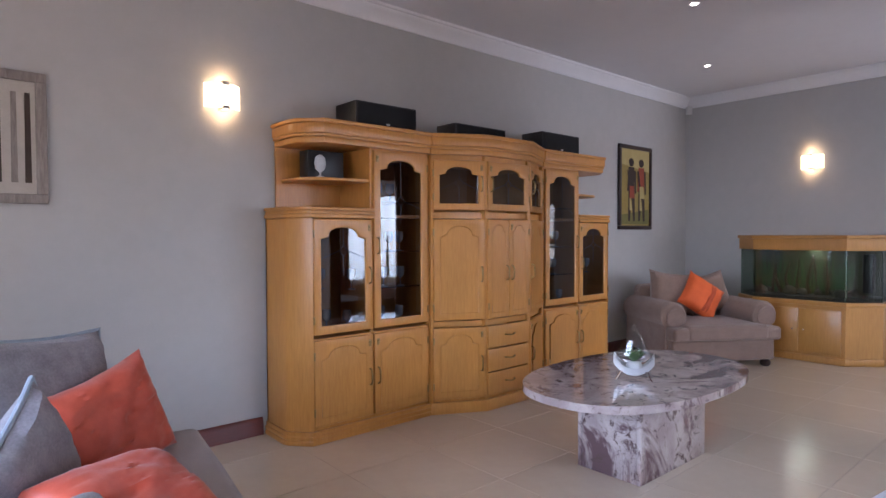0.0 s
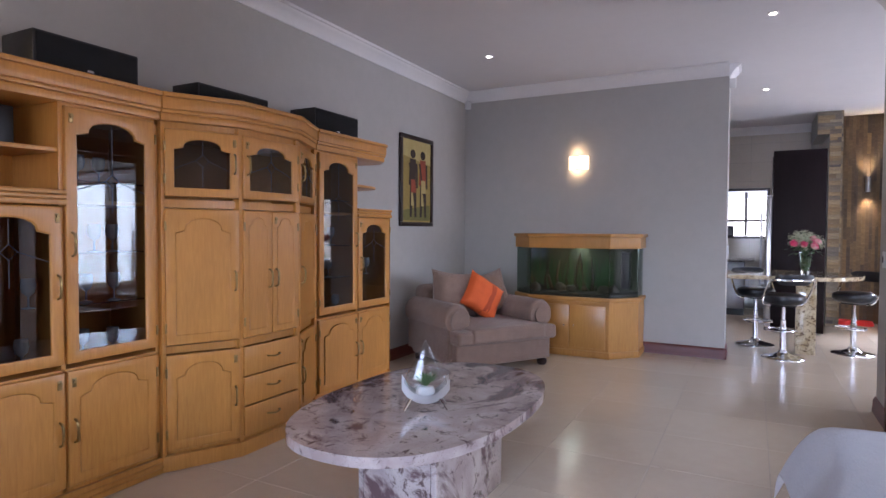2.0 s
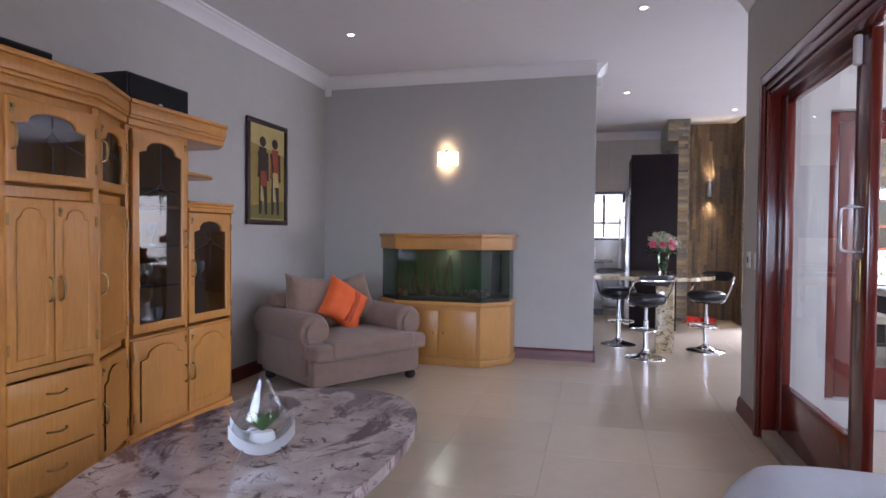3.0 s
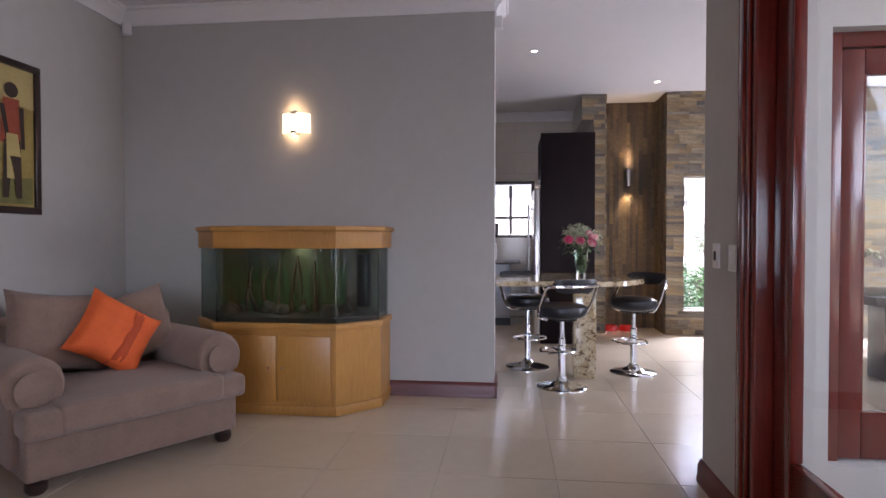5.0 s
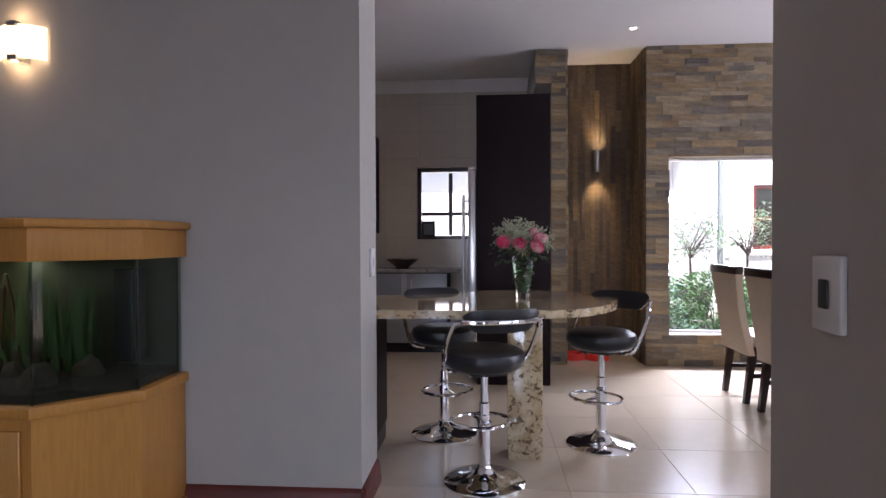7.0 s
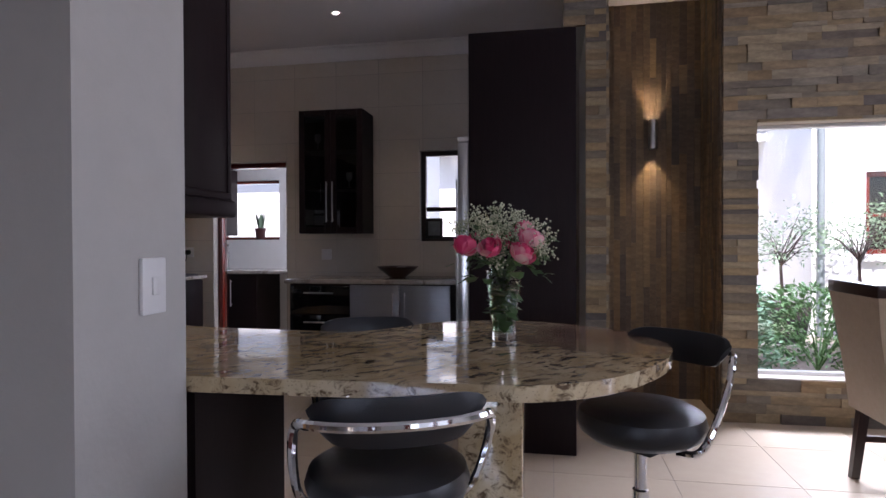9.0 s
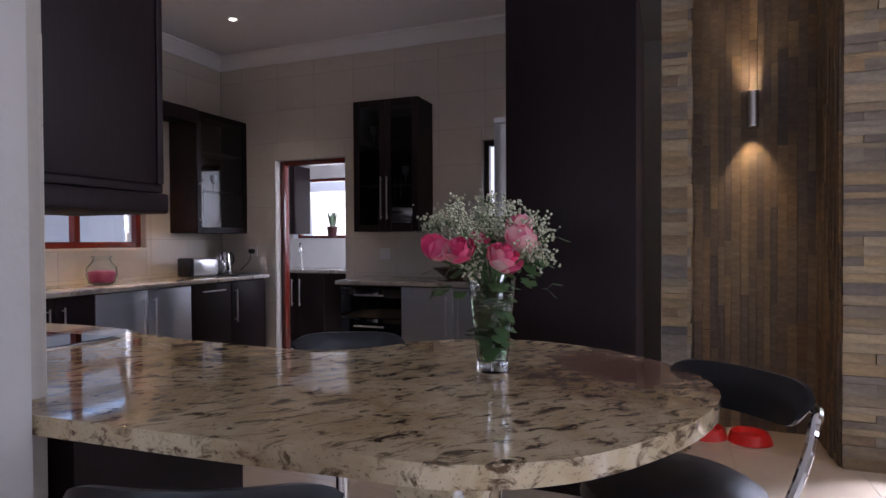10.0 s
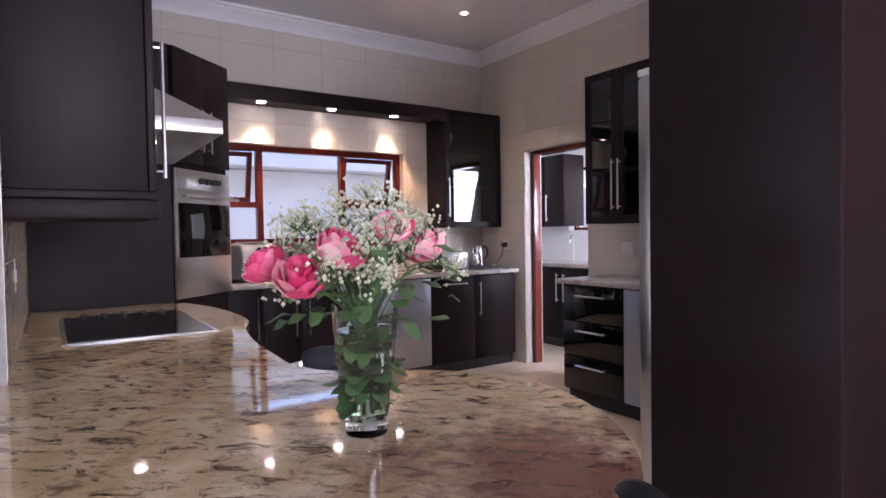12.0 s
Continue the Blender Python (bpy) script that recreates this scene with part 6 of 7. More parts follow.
gy, gs = bmesh.new(), bmesh.new()
for k in range(46):
    a = rg.uniform(0, 6.28)
    rr = rg.uniform(0.03, 0.185)
    tip = Vector((rr * math.cos(a), rr * math.sin(a), rg.uniform(0.37, 0.52) - rr * 0.55))
    add_tube(gs, smooth_path([(tip.x * 0.1, tip.y * 0.1, 0.2), (tip.x * 0.5, tip.y * 0.5, 0.32), tip], 3), 0.0012, 4)
    for j in range(56):
        p = tip + Vector((rg.gauss(0, 0.019), rg.gauss(0, 0.019), rg.gauss(0.0, 0.014)))
        br = rg.uniform(0.0028, 0.0052)
        o6 = [gy.verts.new((p.x + br * q[0], p.y + br * q[1], p.z + br * q[2])) for q in ((1, 0, 0), (0, 1, 0), (-1, 0, 0), (0, -1, 0), (0, 0, 1), (0, 0, -1))]
        for q in range(4):
            gy.faces.new((o6[q], o6[(q + 1) % 4], o6[4]))
            gy.faces.new((o6[(q + 1) % 4], o6[q], o6[5]))
        if j % 3 == 0:
            add_tube(gs, [tip - Vector((0, 0, 0.03)), p], 0.0006, 3)
tagged(part("gypsophila", gy, CREAM_FLOWER, vs, "tiny cream gypsophila blossoms"), "", "", "", "stuff")
tagged(part("gypsophila_stalk", gs, STEM, vs), "", "", "", "stuff")

# ---- ceiling spots, switches, sensors ----
def downlight(x, y):
    ob = thing("ceiling_downlight", pose(x, y, H), "small lit recessed ceiling downlight", "downlight", "recessed ceiling downlights")
    part("trim_ring", add_lathe(bmesh.new(), [(0.026, -0.001), (0.044, -0.001), (0.044, -0.006), (0.038, -0.009), (0.026, -0.004)], 24), WHITE_PLASTIC, ob)
    part("lens", add_lathe(bmesh.new(), [(0.027, -0.003), (0.020, -0.006), (0, -0.007)], 20), SPOT_ON, ob, "glowing lamp lens")
    return ob


first = None
for dx, dy in DOWNLIGHTS:
    first = copy_thing(first, pose(dx, dy, H)) if first else downlight(dx, dy)


def wall_switch(m, label, socket=False, w=0.07, h=0.115):
    ob = thing("wall_switch", m, label, "switch")
    part("plate", B(-w / 2, w / 2, -0.012, 0, -h / 2, h / 2, bevel=0.004), WHITE_PLASTIC, ob)
    part("rocker", B(-0.012, 0.012, -0.017, -0.012, -0.022, 0.022, bevel=0.003), WHITE_PLASTIC if not socket else BLACK_PLASTIC, ob)
    return ob


wall_switch(pose(5.45, YD, 1.135, 0, 0, 180), "white dimmer switch plate on the pier", True, 0.075, 0.115)
wall_switch(pose(5.25, YD, 1.13, 0, 0, 180), "white double light switch on the pier", False, 0.08, 0.115)
wall_switch(pose(7.322, 0.93, 1.11), "white light switch on the wall end", False, 0.085, 0.135)
wall_switch(pose(7.562, 1.62, 1.12, 0, 0, 90), "white isolator switch on the splashback", False, 0.08, 0.12)
wall_switch(pose(XK, 2.10, 1.10, 0, 0, -90), "white socket plate above the side counter", False, 0.10, 0.10)
pl = wall_switch(pose(XK, 3.55, 1.12, 0, 0, -90), "white socket with a black plug", False, 0.10, 0.10)
bm = add_tube(bmesh.new(), [(0, -0.012, 0), (0, -0.05, 0)], 0.025, 12)
add_tube(bm, smooth_path([(0, -0.045, -0.02), (-0.02, -0.05, -0.10), (-0.12, -0.06, -0.19)], 5), 0.004, 6)
part("plug", bm, BLACK_PLASTIC, pl, "black plug and cord")
pir = solo("motion_sensor", B(-0.03, 0.03, -0.035, 0.035, -0.05, 0.05, bevel=0.012, segs=3), WHITE_PLASTIC, "white alarm motion sensor below the cornice", "sensor", m=pose(7.07, 3.885, 2.90, 0, 0, 45))
copy_thing(pir, pose(7.16, 0.905, 2.86, 0, 0, 0))

# ---- recess: tube lamp and pet bowls ----
tl = thing("tube_wall_lamp", pose(10.79, -0.775, 2.03), "steel up-and-down cylinder lamp on the slate", "wall lamp")
part("cylinder", add_lathe(bmesh.new(), [(0.030, -0.11), (0.034, -0.11), (0.034, 0.11), (0.030, 0.11), (0.028, 0.09), (0.028, -0.09), (0.030, -0.11)], 24), STEEL, tl)
part("bracket", B(0.03, 0.06, -0.02, 0.02, -0.03, 0.03, bevel=0.003), STEEL, tl)
part("lower_lens", add_lathe(bmesh.new(), [(0.027, -0.085), (0, -0.085)], 16), SPOT_ON, tl)
part("upper_lens", add_lathe(bmesh.new(), [(0.027, 0.085), (0, 0.085)], 16), SPOT_ON, tl)
lamp("tube_lamp_down", "SPOT", pose(10.785, -0.775, 1.915), 5.0, (1.0, 0.72, 0.36), spot=75, radius=0.02)
lamp("tube_lamp_up", "SPOT", pose(10.785, -0.775, 2.145, 180), 3.2, (1.0, 0.72, 0.36), spot=75, radius=0.02)
pb = thing("pet_bowl", pose(10.60, -0.50, 0), "red plastic pet bowl on the floor", "pet bowl", "red pet bowls in the recess")
part("bowl", add_lathe(bmesh.new(), [(0.12, 0), (0.125, 0.005), (0.105, 0.06), (0.098, 0.062), (0.085, 0.03), (0, 0.022)], 28), RED_PLASTIC, pb)
copy_thing(pb, pose(10.58, -0.74, 0))

# ---- dining room ----
def dining_chair(m, label):
    ob = thing("dining_chair", m, label, "chair", "chairs round the dining table")
    part("seat", soft_box(-0.23, 0.23, -0.24, 0.22, 0.42, 0.50, 0.025, 0.012), CREAM_LEATHER, ob, "cream leather seat")
    bm = bmesh.new()
    n = 12
    rows = []
    for k in range(n + 1):
        t = k / n
        z = 0.36 + 0.60 * t
        y = 0.215 + 0.035 * math.sin(t * 2.6) + 0.075 * t * t
        w = 0.235 - 0.035 * math.sin(math.pi * t) * 0.8
        rows.append([bm.verts.new((sx * w, y + dy, z)) for sx, dy in ((-1, 0), (1, 0), (1, 0.05), (-1, 0.05))])
    for a, b in zip(rows, rows[1:]):
        for q in range(4):
            bm.faces.new((a[q], a[(q + 1) % 4], b[(q + 1) % 4], b[q]))
    bm.faces.new(rows[0][::-1])
    bm.faces.new(rows[-1])
    part("backrest", bm, CREAM_LEATHER, ob, "waisted cream leather back")
    part("top_rail", B(-0.238, 0.238, 0.30, 0.365, 0.955, 1.015, bevel=0.008), DARK_WOOD, ob, "dark wooden top rail")
    for x, y, dx, dy in ((-0.19, -0.20, 0, -0.01), (0.19, -0.20, 0, -0.01), (-0.19, 0.21, 0, 0.05), (0.19, 0.21, 0, 0.05)):
        bm = bmesh.new()
        a = [bm.verts.new((x + sx * 0.024, y + sy * 0.024, 0.42)) for sx, sy in ((-1, -1), (1, -1), (1, 1), (-1, 1))]
        b = [bm.verts.new((x + dx + sx * 0.019, y + dy + sy * 0.019, 0.0)) for sx, sy in ((-1, -1), (1, -1), (1, 1), (-1, 1))]
        for q in range(4):
            bm.faces.new((a[q], a[(q + 1) % 4], b[(q + 1) % 4], b[q]))
        bm.faces.new(a)
        bm.faces.new(b[::-1])
        part("leg", bm, DARK_WOOD, ob)
    for x in (-0.19, 0.19):
        part("stretcher", B(x - 0.011, x + 0.011, -0.19, 0.225, 0.19, 0.22), DARK_WOOD, ob)
    return ob


ch = dining_chair(pose(9.20, -1.79, 0, 0, 0, 0), "cream leather dining chair with dark top rail and legs")
for x, y, r in ((8.62, -1.81, 2), (8.02, -1.79, -3), (9.22, -3.29, 180), (8.62, -3.31, 178), (8.02, -3.29, 182), (7.32, -2.55, 90), (9.92, -2.55, -92)):
    copy_thing(ch, pose(x, y, 0, 0, 0, r))
dt = thing("dining_table", pose(8.62, -2.55, 0), "dark wooden dining table with a glass top", "dining table")
part("glass_top", B(-1.0, 1.0, -0.5, 0.5, 0.745, 0.757, bevel=0.003), glass("table_glass", (0.85, 0.95, 0.92)), dt, "clear glass tabletop")
part("apron", B(-0.9, 0.9, -0.42, 0.42, 0.66, 0.744, bevel=0.004), DARK_WOOD, dt)
for x in (-0.55, 0.55):
    part("pedestal", B(x - 0.12, x + 0.12, -0.22, 0.22, 0.0, 0.66, bevel=0.01), DARK_WOOD, dt)
dv = thing("dining_flowers", pose(8.6, -2.45, 0.758), "white flowers in a clear glass vase", "vase")
part("vase_glass", add_lathe(bmesh.new(), [(0.05, 0), (0.05, 0.01), (0.062, 0.10), (0.075, 0.2), (0.072, 0.2), (0.058, 0.10), (0.046, 0.015), (0, 0.015)], 24), GLASS, dv)
rg = random.Random(17)
bl, st2 = bmesh.new(), bmesh.new()
for k in range(46):
    a, rr = rg.uniform(0, 6.28), rg.uniform(0.02, 0.19)
    tip = Vector((rr * math.cos(a), rr * math.sin(a), 0.36 - rr * 0.35 + rg.uniform(-0.03, 0.04)))
    add_tube(st2, [(tip.x * 0.1, tip.y * 0.1, 0.03), (tip.x * 0.4, tip.y * 0.4, 0.21), tip], 0.002, 5)
    for j in range(5):
        bmesh.ops.create_icosphere(bl, subdivisions=1, radius=rg.uniform(0.012, 0.02), matrix=Matrix.Translation(tip + Vector((rg.gauss(0, 0.014), rg.gauss(0, 0.014), rg.gauss(0, 0.01)))) @ Matrix.Diagonal((1, 1, 0.6, 1)))
tagged(part("blossoms", bl, CREAM_FLOWER, dv, "clustered cream-white blossoms"), "", "", "", "stuff")
tagged(part("flower_stalk", st2, STEM, dv), "", "", "", "stuff")

# ---- kitchen: small things ----
CZ = CT + 0.036
ts = thing("bread_maker", pose(8.965, 3.68, CZ, 0, 0, 10), "rounded silver bread maker with dark oval control panel", "bread maker")
side = [(-0.125, 0.012), (0.125, 0.012), (0.135, 0.10), (0.128, 0.20), (0.105, 0.255), (0.06, 0.285), (-0.06, 0.29), (-0.11, 0.275), (-0.13, 0.22), (-0.135, 0.10)]
part("body", add_prism(bmesh.new(), [(y, z) for y, z in side], -0.14, 0.14, 0.018, 3), mat("silver_plastic", (0.50, 0.52, 0.53), (0.46, 0.48, 0.49), 4, 0.3, metal=0.35), ts, "", Matrix(((0, 0, 1, 0), (-1, 0, 0, 0), (0, 1, 0, 0), (0, 0, 0, 1))))
part("control_face", add_lathe(bmesh.new(), [(0.075, 0.0), (0.078, 0.006), (0.06, 0.012), (0, 0.013)], 24, (0, 0, 0), 1.0, 0.75), BLACK_GLASS, ts, "dark oval control panel", pose(0.03, -0.118, 0.205, 68))
part("display", B(-0.03, 0.03, -0.004, 0.0, -0.012, 0.012), mat("grey_display", (0.35, 0.40, 0.38), (0.30, 0.35, 0.33), 8, 0.3), ts, "", pose(0.03, -0.128, 0.212, -22))
part("lid", B(-0.10, 0.10, -0.07, 0.07, 0.286, 0.298, bevel=0.005), STEEL, ts)
for x in (-0.11, 0.11):
    part("foot", B(x - 0.02, x + 0.02, -0.10, 0.10, 0, 0.013), BLACK_PLASTIC, ts)
jar = thing("pink_jar", pose(9.82, 3.68, CZ) @ Matrix.Scale(1.15, 4), "round glass jar half full of pink crystals", "jar")
part("jar_glass", add_lathe(bmesh.new(), [(0.05, 0), (0.075, 0.01), (0.092, 0.06), (0.088, 0.11), (0.055, 0.15), (0.05, 0.165), (0.062, 0.185), (0.058, 0.185), (0.046, 0.165), (0.052, 0.148), (0.084, 0.11), (0.088, 0.06), (0.07, 0.014), (0, 0.012)], 32), GLASS, jar)
part("crystals", add_lathe(bmesh.new(), [(0, 0.014), (0.068, 0.016), (0.084, 0.06), (0.082, 0.085), (0.03, 0.092), (0, 0.09)], 24), mat("pink_crystals", (0.75, 0.10, 0.24), (0.60, 0.06, 0.18), 40, 0.4, bump=0.5, bscale=120), jar, "bright pink crystals")
tr = thing("toaster", pose(10.82, 3.70, CZ, 0, 0, -4), "black and steel two-slice toaster", "toaster")
part("body", B(-0.15, 0.15, -0.085, 0.085, 0.01, 0.165, bevel=0.02, segs=3), STEEL, tr)
part("end_cap", B(-0.17, -0.13, -0.088, 0.088, 0.005, 0.17, bevel=0.015), BLACK_PLASTIC, tr)
part("base", B(-0.14, 0.14, -0.075, 0.075, 0, 0.01), BLACK_PLASTIC, tr)
kt = thing("kettle", pose(11.12, 3.68, CZ), "chrome electric kettle on the counter", "kettle")
part("jug", add_lathe(bmesh.new(), [(0.075, 0.02), (0.078, 0.03), (0.068, 0.14), (0.058, 0.20), (0.05, 0.215), (0.02, 0.222), (0, 0.223)], 28), CHROME, kt)
part("base", add_lathe(bmesh.new(), [(0.08, 0), (0.08, 0.018), (0.07, 0.02)], 24), BLACK_PLASTIC, kt)
part("handle", add_tube(bmesh.new(), smooth_path([(0.05, 0, 0.20), (0.11, 0, 0.20), (0.125, 0, 0.13), (0.075, 0, 0.05)], 5), 0.010, 8), BLACK_PLASTIC, kt)
tray = solo("drying_tray", B(10.98, 11.30, 3.40, 3.62, CZ, CZ + 0.012, bevel=0.004), BLACK_PLASTIC, "flat black tray on the window counter", "tray")
bw = thing("wooden_bowl", pose(11.08, 1.32, CZ), "dark wooden bowl with papers on the counter", "bowl")
part("bowl", add_lathe(bmesh.new(), [(0.07, 0), (0.075, 0.01), (0.15, 0.07), (0.185, 0.10), (0.178, 0.10), (0.14, 0.072), (0.06, 0.02), (0, 0.018)], 32), wood_mat("bowl_wood", (0.08, 0.035, 0.02), (0.05, 0.02, 0.012)), bw)
bm = bmesh.new()
add_box(bm, -0.08, 0.06, -0.03, 0.05, 0.085, 0.088)
add_box(bm, -0.04, 0.09, -0.06, 0.02, 0.09, 0.093)
part("papers", bm, WHITE_PLASTIC, bw)
ph = thing("photo_frame", pose(XK + 0.03, 1.06, 1.245, 0, 0, -90), "small dark photo frame on the window ledge", "photo frame")
part("frame", B(-0.08, 0.08, 0, 0.012, 0, 0.19, bevel=0.003), BLACK_PLASTIC, ph)
part("photo", B(-0.055, 0.055, -0.002, 0.0, 0.03, 0.16), mat("grey_print", (0.20, 0.22, 0.24), (0.10, 0.11, 0.12), 18, 0.5), ph)
structure("window_sill_fridge", B(XK - 0.005, XK + 0.2, 0.45, 1.19, 1.20, 1.222), WALL_TILE, "cream tiled sill of the small window", "window sill")

# ---- scullery ----
unit("scullery_unit", pose(12.17, 3.95, 0, 0, 0, -90), 0.70, 0.58, CT, [(0, 0.35, 0.11, CT - 0.01, "r", None), (0.35, 0.70, 0.11, CT - 0.01, "l", None)], "dark wenge scullery base unit", group="scullery units")
solo("scullery_counter", B(12.13, 12.745, 2.3, 4.48, CT, CT + 0.035, bevel=0.005), GRANITE_COUNTER, "grey granite scullery counter under the window", "counter")
solo("scullery_support", B(12.27, 12.73, 2.3, 2.34, 0, CT - 0.001), WALL_TILE, "tiled end support under the scullery counter", "counter support")
unit("scullery_wall_cabinet", pose(12.42, 4.40, 1.30, 0, 0, -90), 0.60, 0.32, 0.80, [(0, 0.30, 0.0, 0.80, "r", None), (0.30, 0.60, 0.0, 0.80, "l", None)], "dark wenge scullery wall cabinet", plinth=0, group="scullery units")
tp = bmesh.new()
add_tube(tp, smooth_path([(12.66, 3.88, CZ), (12.66, 3.88, CZ + 0.22), (12.61, 3.85, CZ + 0.29), (12.53, 3.81, CZ + 0.26), (12.52, 3.805, CZ + 0.2)], 5), 0.011, 8)
solo("sink_tap", tp, CHROME, "chrome swan-neck sink tap", "tap")
sp = thing("snake_plant", pose(12.785, 3.52, 1.252) @ Matrix.Scale(0.85, 4), "snake plant in a dark red pot on the sill", "plant")
part("pot", add_lathe(bmesh.new(), [(0.055, 0), (0.058, 0.004), (0.075, 0.14), (0.08, 0.145), (0.08, 0.165), (0.07, 0.165), (0.06, 0.13), (0, 0.13)], 24), mat("maroon_pot", (0.07, 0.02, 0.02), (0.05, 0.015, 0.015), 6, 0.4), sp)
lf = bmesh.new()
rg = random.Random(23)
for k in range(11):
    a = rg.uniform(0, 6.28)
    r0, ln = rg.uniform(0.0, 0.035), rg.uniform(0.18, 0.32)
    b0 = Vector((r0 * math.cos(a), r0 * math.sin(a), 0.13))
    tip = b0 + Vector((0.06 * math.cos(a), 0.06 * math.sin(a), ln))
    u = Vector((-math.sin(a), math.cos(a), 0)) * 0.020
    nrm = Vector((math.cos(a), math.sin(a), 0)) * 0.004
    lo = [b0 + u * 0.7, b0 - u * 0.7]
    mi = [b0.lerp(tip, 0.55) + u, b0.lerp(tip, 0.55) - u]
    v = [lf.verts.new(p) for p in (*lo, mi[1], tip, mi[0])]
    lf.faces.new(v)
part("leaves", lf, LEAF_PALE, sp, "upright pale-edged leaves")

# ---- outside ----
structure("ground_garden", B(10.56, 16.5, -9, 3.9, -0.32, -0.02), SOIL, "soil and mulch garden bed", "ground")
kb = solo("garden_edging", B(10.95, 11.12, -7, 1.5, -0.02, 0.10, bevel=0.01), PAVER, "pale concrete garden edging", "kerb")
structure("pavement_court", B(13.2, 16.0, -9, 3.9, -0.02, 0.04), PAVER, "pale paved yard beyond the garden", "pavement")
hs = thing("white_house", pose(0, 0, 0), "white plastered house wing across the garden", "house")
part("wall", wall_with_holes("x", 16.0, 16.25, -5.0, 9.0, 0.0, 2.7, [(-3.05, -2.0, 0.0, 2.05)]), OUTSIDE_WHITE, hs)
part("door", B(16.08, 16.14, -3.03, -2.02, 0.03, 2.03, bevel=0.01), mat("grey_door_paint", (0.50, 0.50, 0.49), (0.46, 0.46, 0.45), 3, 0.5), hs, "pale grey side door")
part("fascia", B(15.55, 16.3, -5.0, 9.0, 2.70, 2.86, bevel=0.01), OUTSIDE_WHITE, hs)
part("roof", add_prism(bmesh.new(), [(15.5, -5.2), (19.5, -5.2), (19.5, 9.2), (15.5, 9.2)], 2.87, 3.1), ROOF_METAL, hs)
h2 = thing("garden_wing", pose(0, 0, 0), "white house wing with a red-framed window", "house")
part("wall", wall_with_holes("x", 14.0, 14.25, -9.0, -3.15, 0.0, 3.0, [(-4.6, -3.75, 1.05, 2.05)]), OUTSIDE_WHITE, h2)
part("side_wall", B(14.25, 16.0, -3.40, -3.15, 0.0, 3.0), OUTSIDE_WHITE, h2)
w2 = part("window", boxes((14.05, 14.12, -4.6, -4.54, 1.05, 2.05), (14.05, 14.12, -3.81, -3.75, 1.05, 2.05), (14.05, 14.12, -4.54, -3.81, 1.05, 1.11), (14.05, 14.12, -4.54, -3.81, 1.99, 2.05), (14.05, 14.12, -4.54, -3.81, 1.5, 1.55)), MAHOGANY, h2, "red-brown window frame")
part("pane", B(14.08, 14.086, -4.54, -3.81, 1.1, 2.0), BLACK_GLASS, w2)
part("sill", B(13.92, 14.0, -4.68, -3.67, 0.96, 1.04, bevel=0.008), OUTSIDE_WHITE, h2)
part("fascia", B(13.7, 14.3, -9.0, -3.0, 3.0, 3.15, bevel=0.01), OUTSIDE_WHITE, h2)
bm = add_tube(bmesh.new(), smooth_path([(13.75, -3.0, 2.95), (13.85, -3.08, 2.85), (13.94, -3.22, 2.72), (13.95, -3.24, 2.5), (13.95, -3.24, 1.2), (13.95, -3.24, 0.05)], 5), 0.04, 10)
part("downpipe", bm, mat("grey_gutter", (0.20, 0.23, 0.24), (0.17, 0.20, 0.21), 4, 0.5), h2, "grey-green rain downpipe")


def shrub(name, x, y, r, h, n, material, label, seed):
    q = random.Random(seed)
    ob = thing(name, pose(x, y, -0.02), label, "shrub", "garden shrubs")
    tw, lv = bmesh.new(), bmesh.new()
    for k in range(16):
        a, rr = q.uniform(0, 6.28), q.uniform(0.2, 0.85) * r
        add_tube(tw, [(0, 0, 0), (rr * 0.4 * math.cos(a), rr * 0.4 * math.sin(a), h * 0.4), (rr * math.cos(a), rr * math.sin(a), h * q.uniform(0.6, 0.95))], [0.012, 0.007, 0.003], 5)
    for k in range(n):
        a, t = q.uniform(0, 6.28), q.uniform(0.08, 1.0)
        rad = r * math.sqrt(q.uniform(0.15, 1.0)) * (0.75 + 0.5 * noise.noise(Vector((math.cos(a) * 2, math.sin(a) * 2 + seed, t * 3)))) * math.sqrt(max(0.05, 1 - (t - 0.35) ** 2 * 1.6))
        c = Vector((rad * math.cos(a), rad * math.sin(a), h * t))
        d = Vector((math.cos(a) + q.gauss(0, 0.6), math.sin(a) + q.gauss(0, 0.6), q.gauss(0.5, 0.5))).normalized()
        u = d.cross(Vector((q.gauss(0, 1), q.gauss(0, 1), q.gauss(0, 1)))).normalized() * q.uniform(0.008, 0.016)
        L = q.uniform(0.05, 0.09)
        lv.faces.new([lv.verts.new(p) for p in (c, c + d * L * 0.5 + u, c + d * L, c + d * L * 0.5 - u)])
    part("twigs", tw, STEM, ob)
    tagged(part("foliage", lv, material, ob), "", "", "", "stuff")
    return ob


SHRUB = mat("shrub_leaf", (0.060, 0.135, 0.045), (0.105, 0.20, 0.065), 10, 0.55)
SHRUB_BLUE = mat("rosemary_leaf", (0.075, 0.15, 0.085), (0.12, 0.21, 0.12), 10, 0.6)
for k, (x, y, r, h, n, mt, lab) in enumerate(((11.75, -1.55, 0.50, 0.85, 1900, SHRUB_BLUE, "bushy blue-green rosemary shrub"), (12.2, -2.5, 0.75, 0.80, 2200, SHRUB, "spreading bright green garden shrub"), (12.0, -3.5, 0.65, 0.75, 1600, SHRUB, "low green garden shrub"), (12.5, -0.8, 0.6, 0.8, 1300, SHRUB, "green garden shrub beside the path"), (12.3, -4.6, 0.7, 0.8, 1300, SHRUB_BLUE, "blue-green shrub in the garden bed"), (12.7, -1.7, 0.6, 0.85, 1500, SHRUB, "leafy green shrub near the yard"))):
    shrub("garden_shrub", x, y, r, h, n, mt, lab, 40 + k)
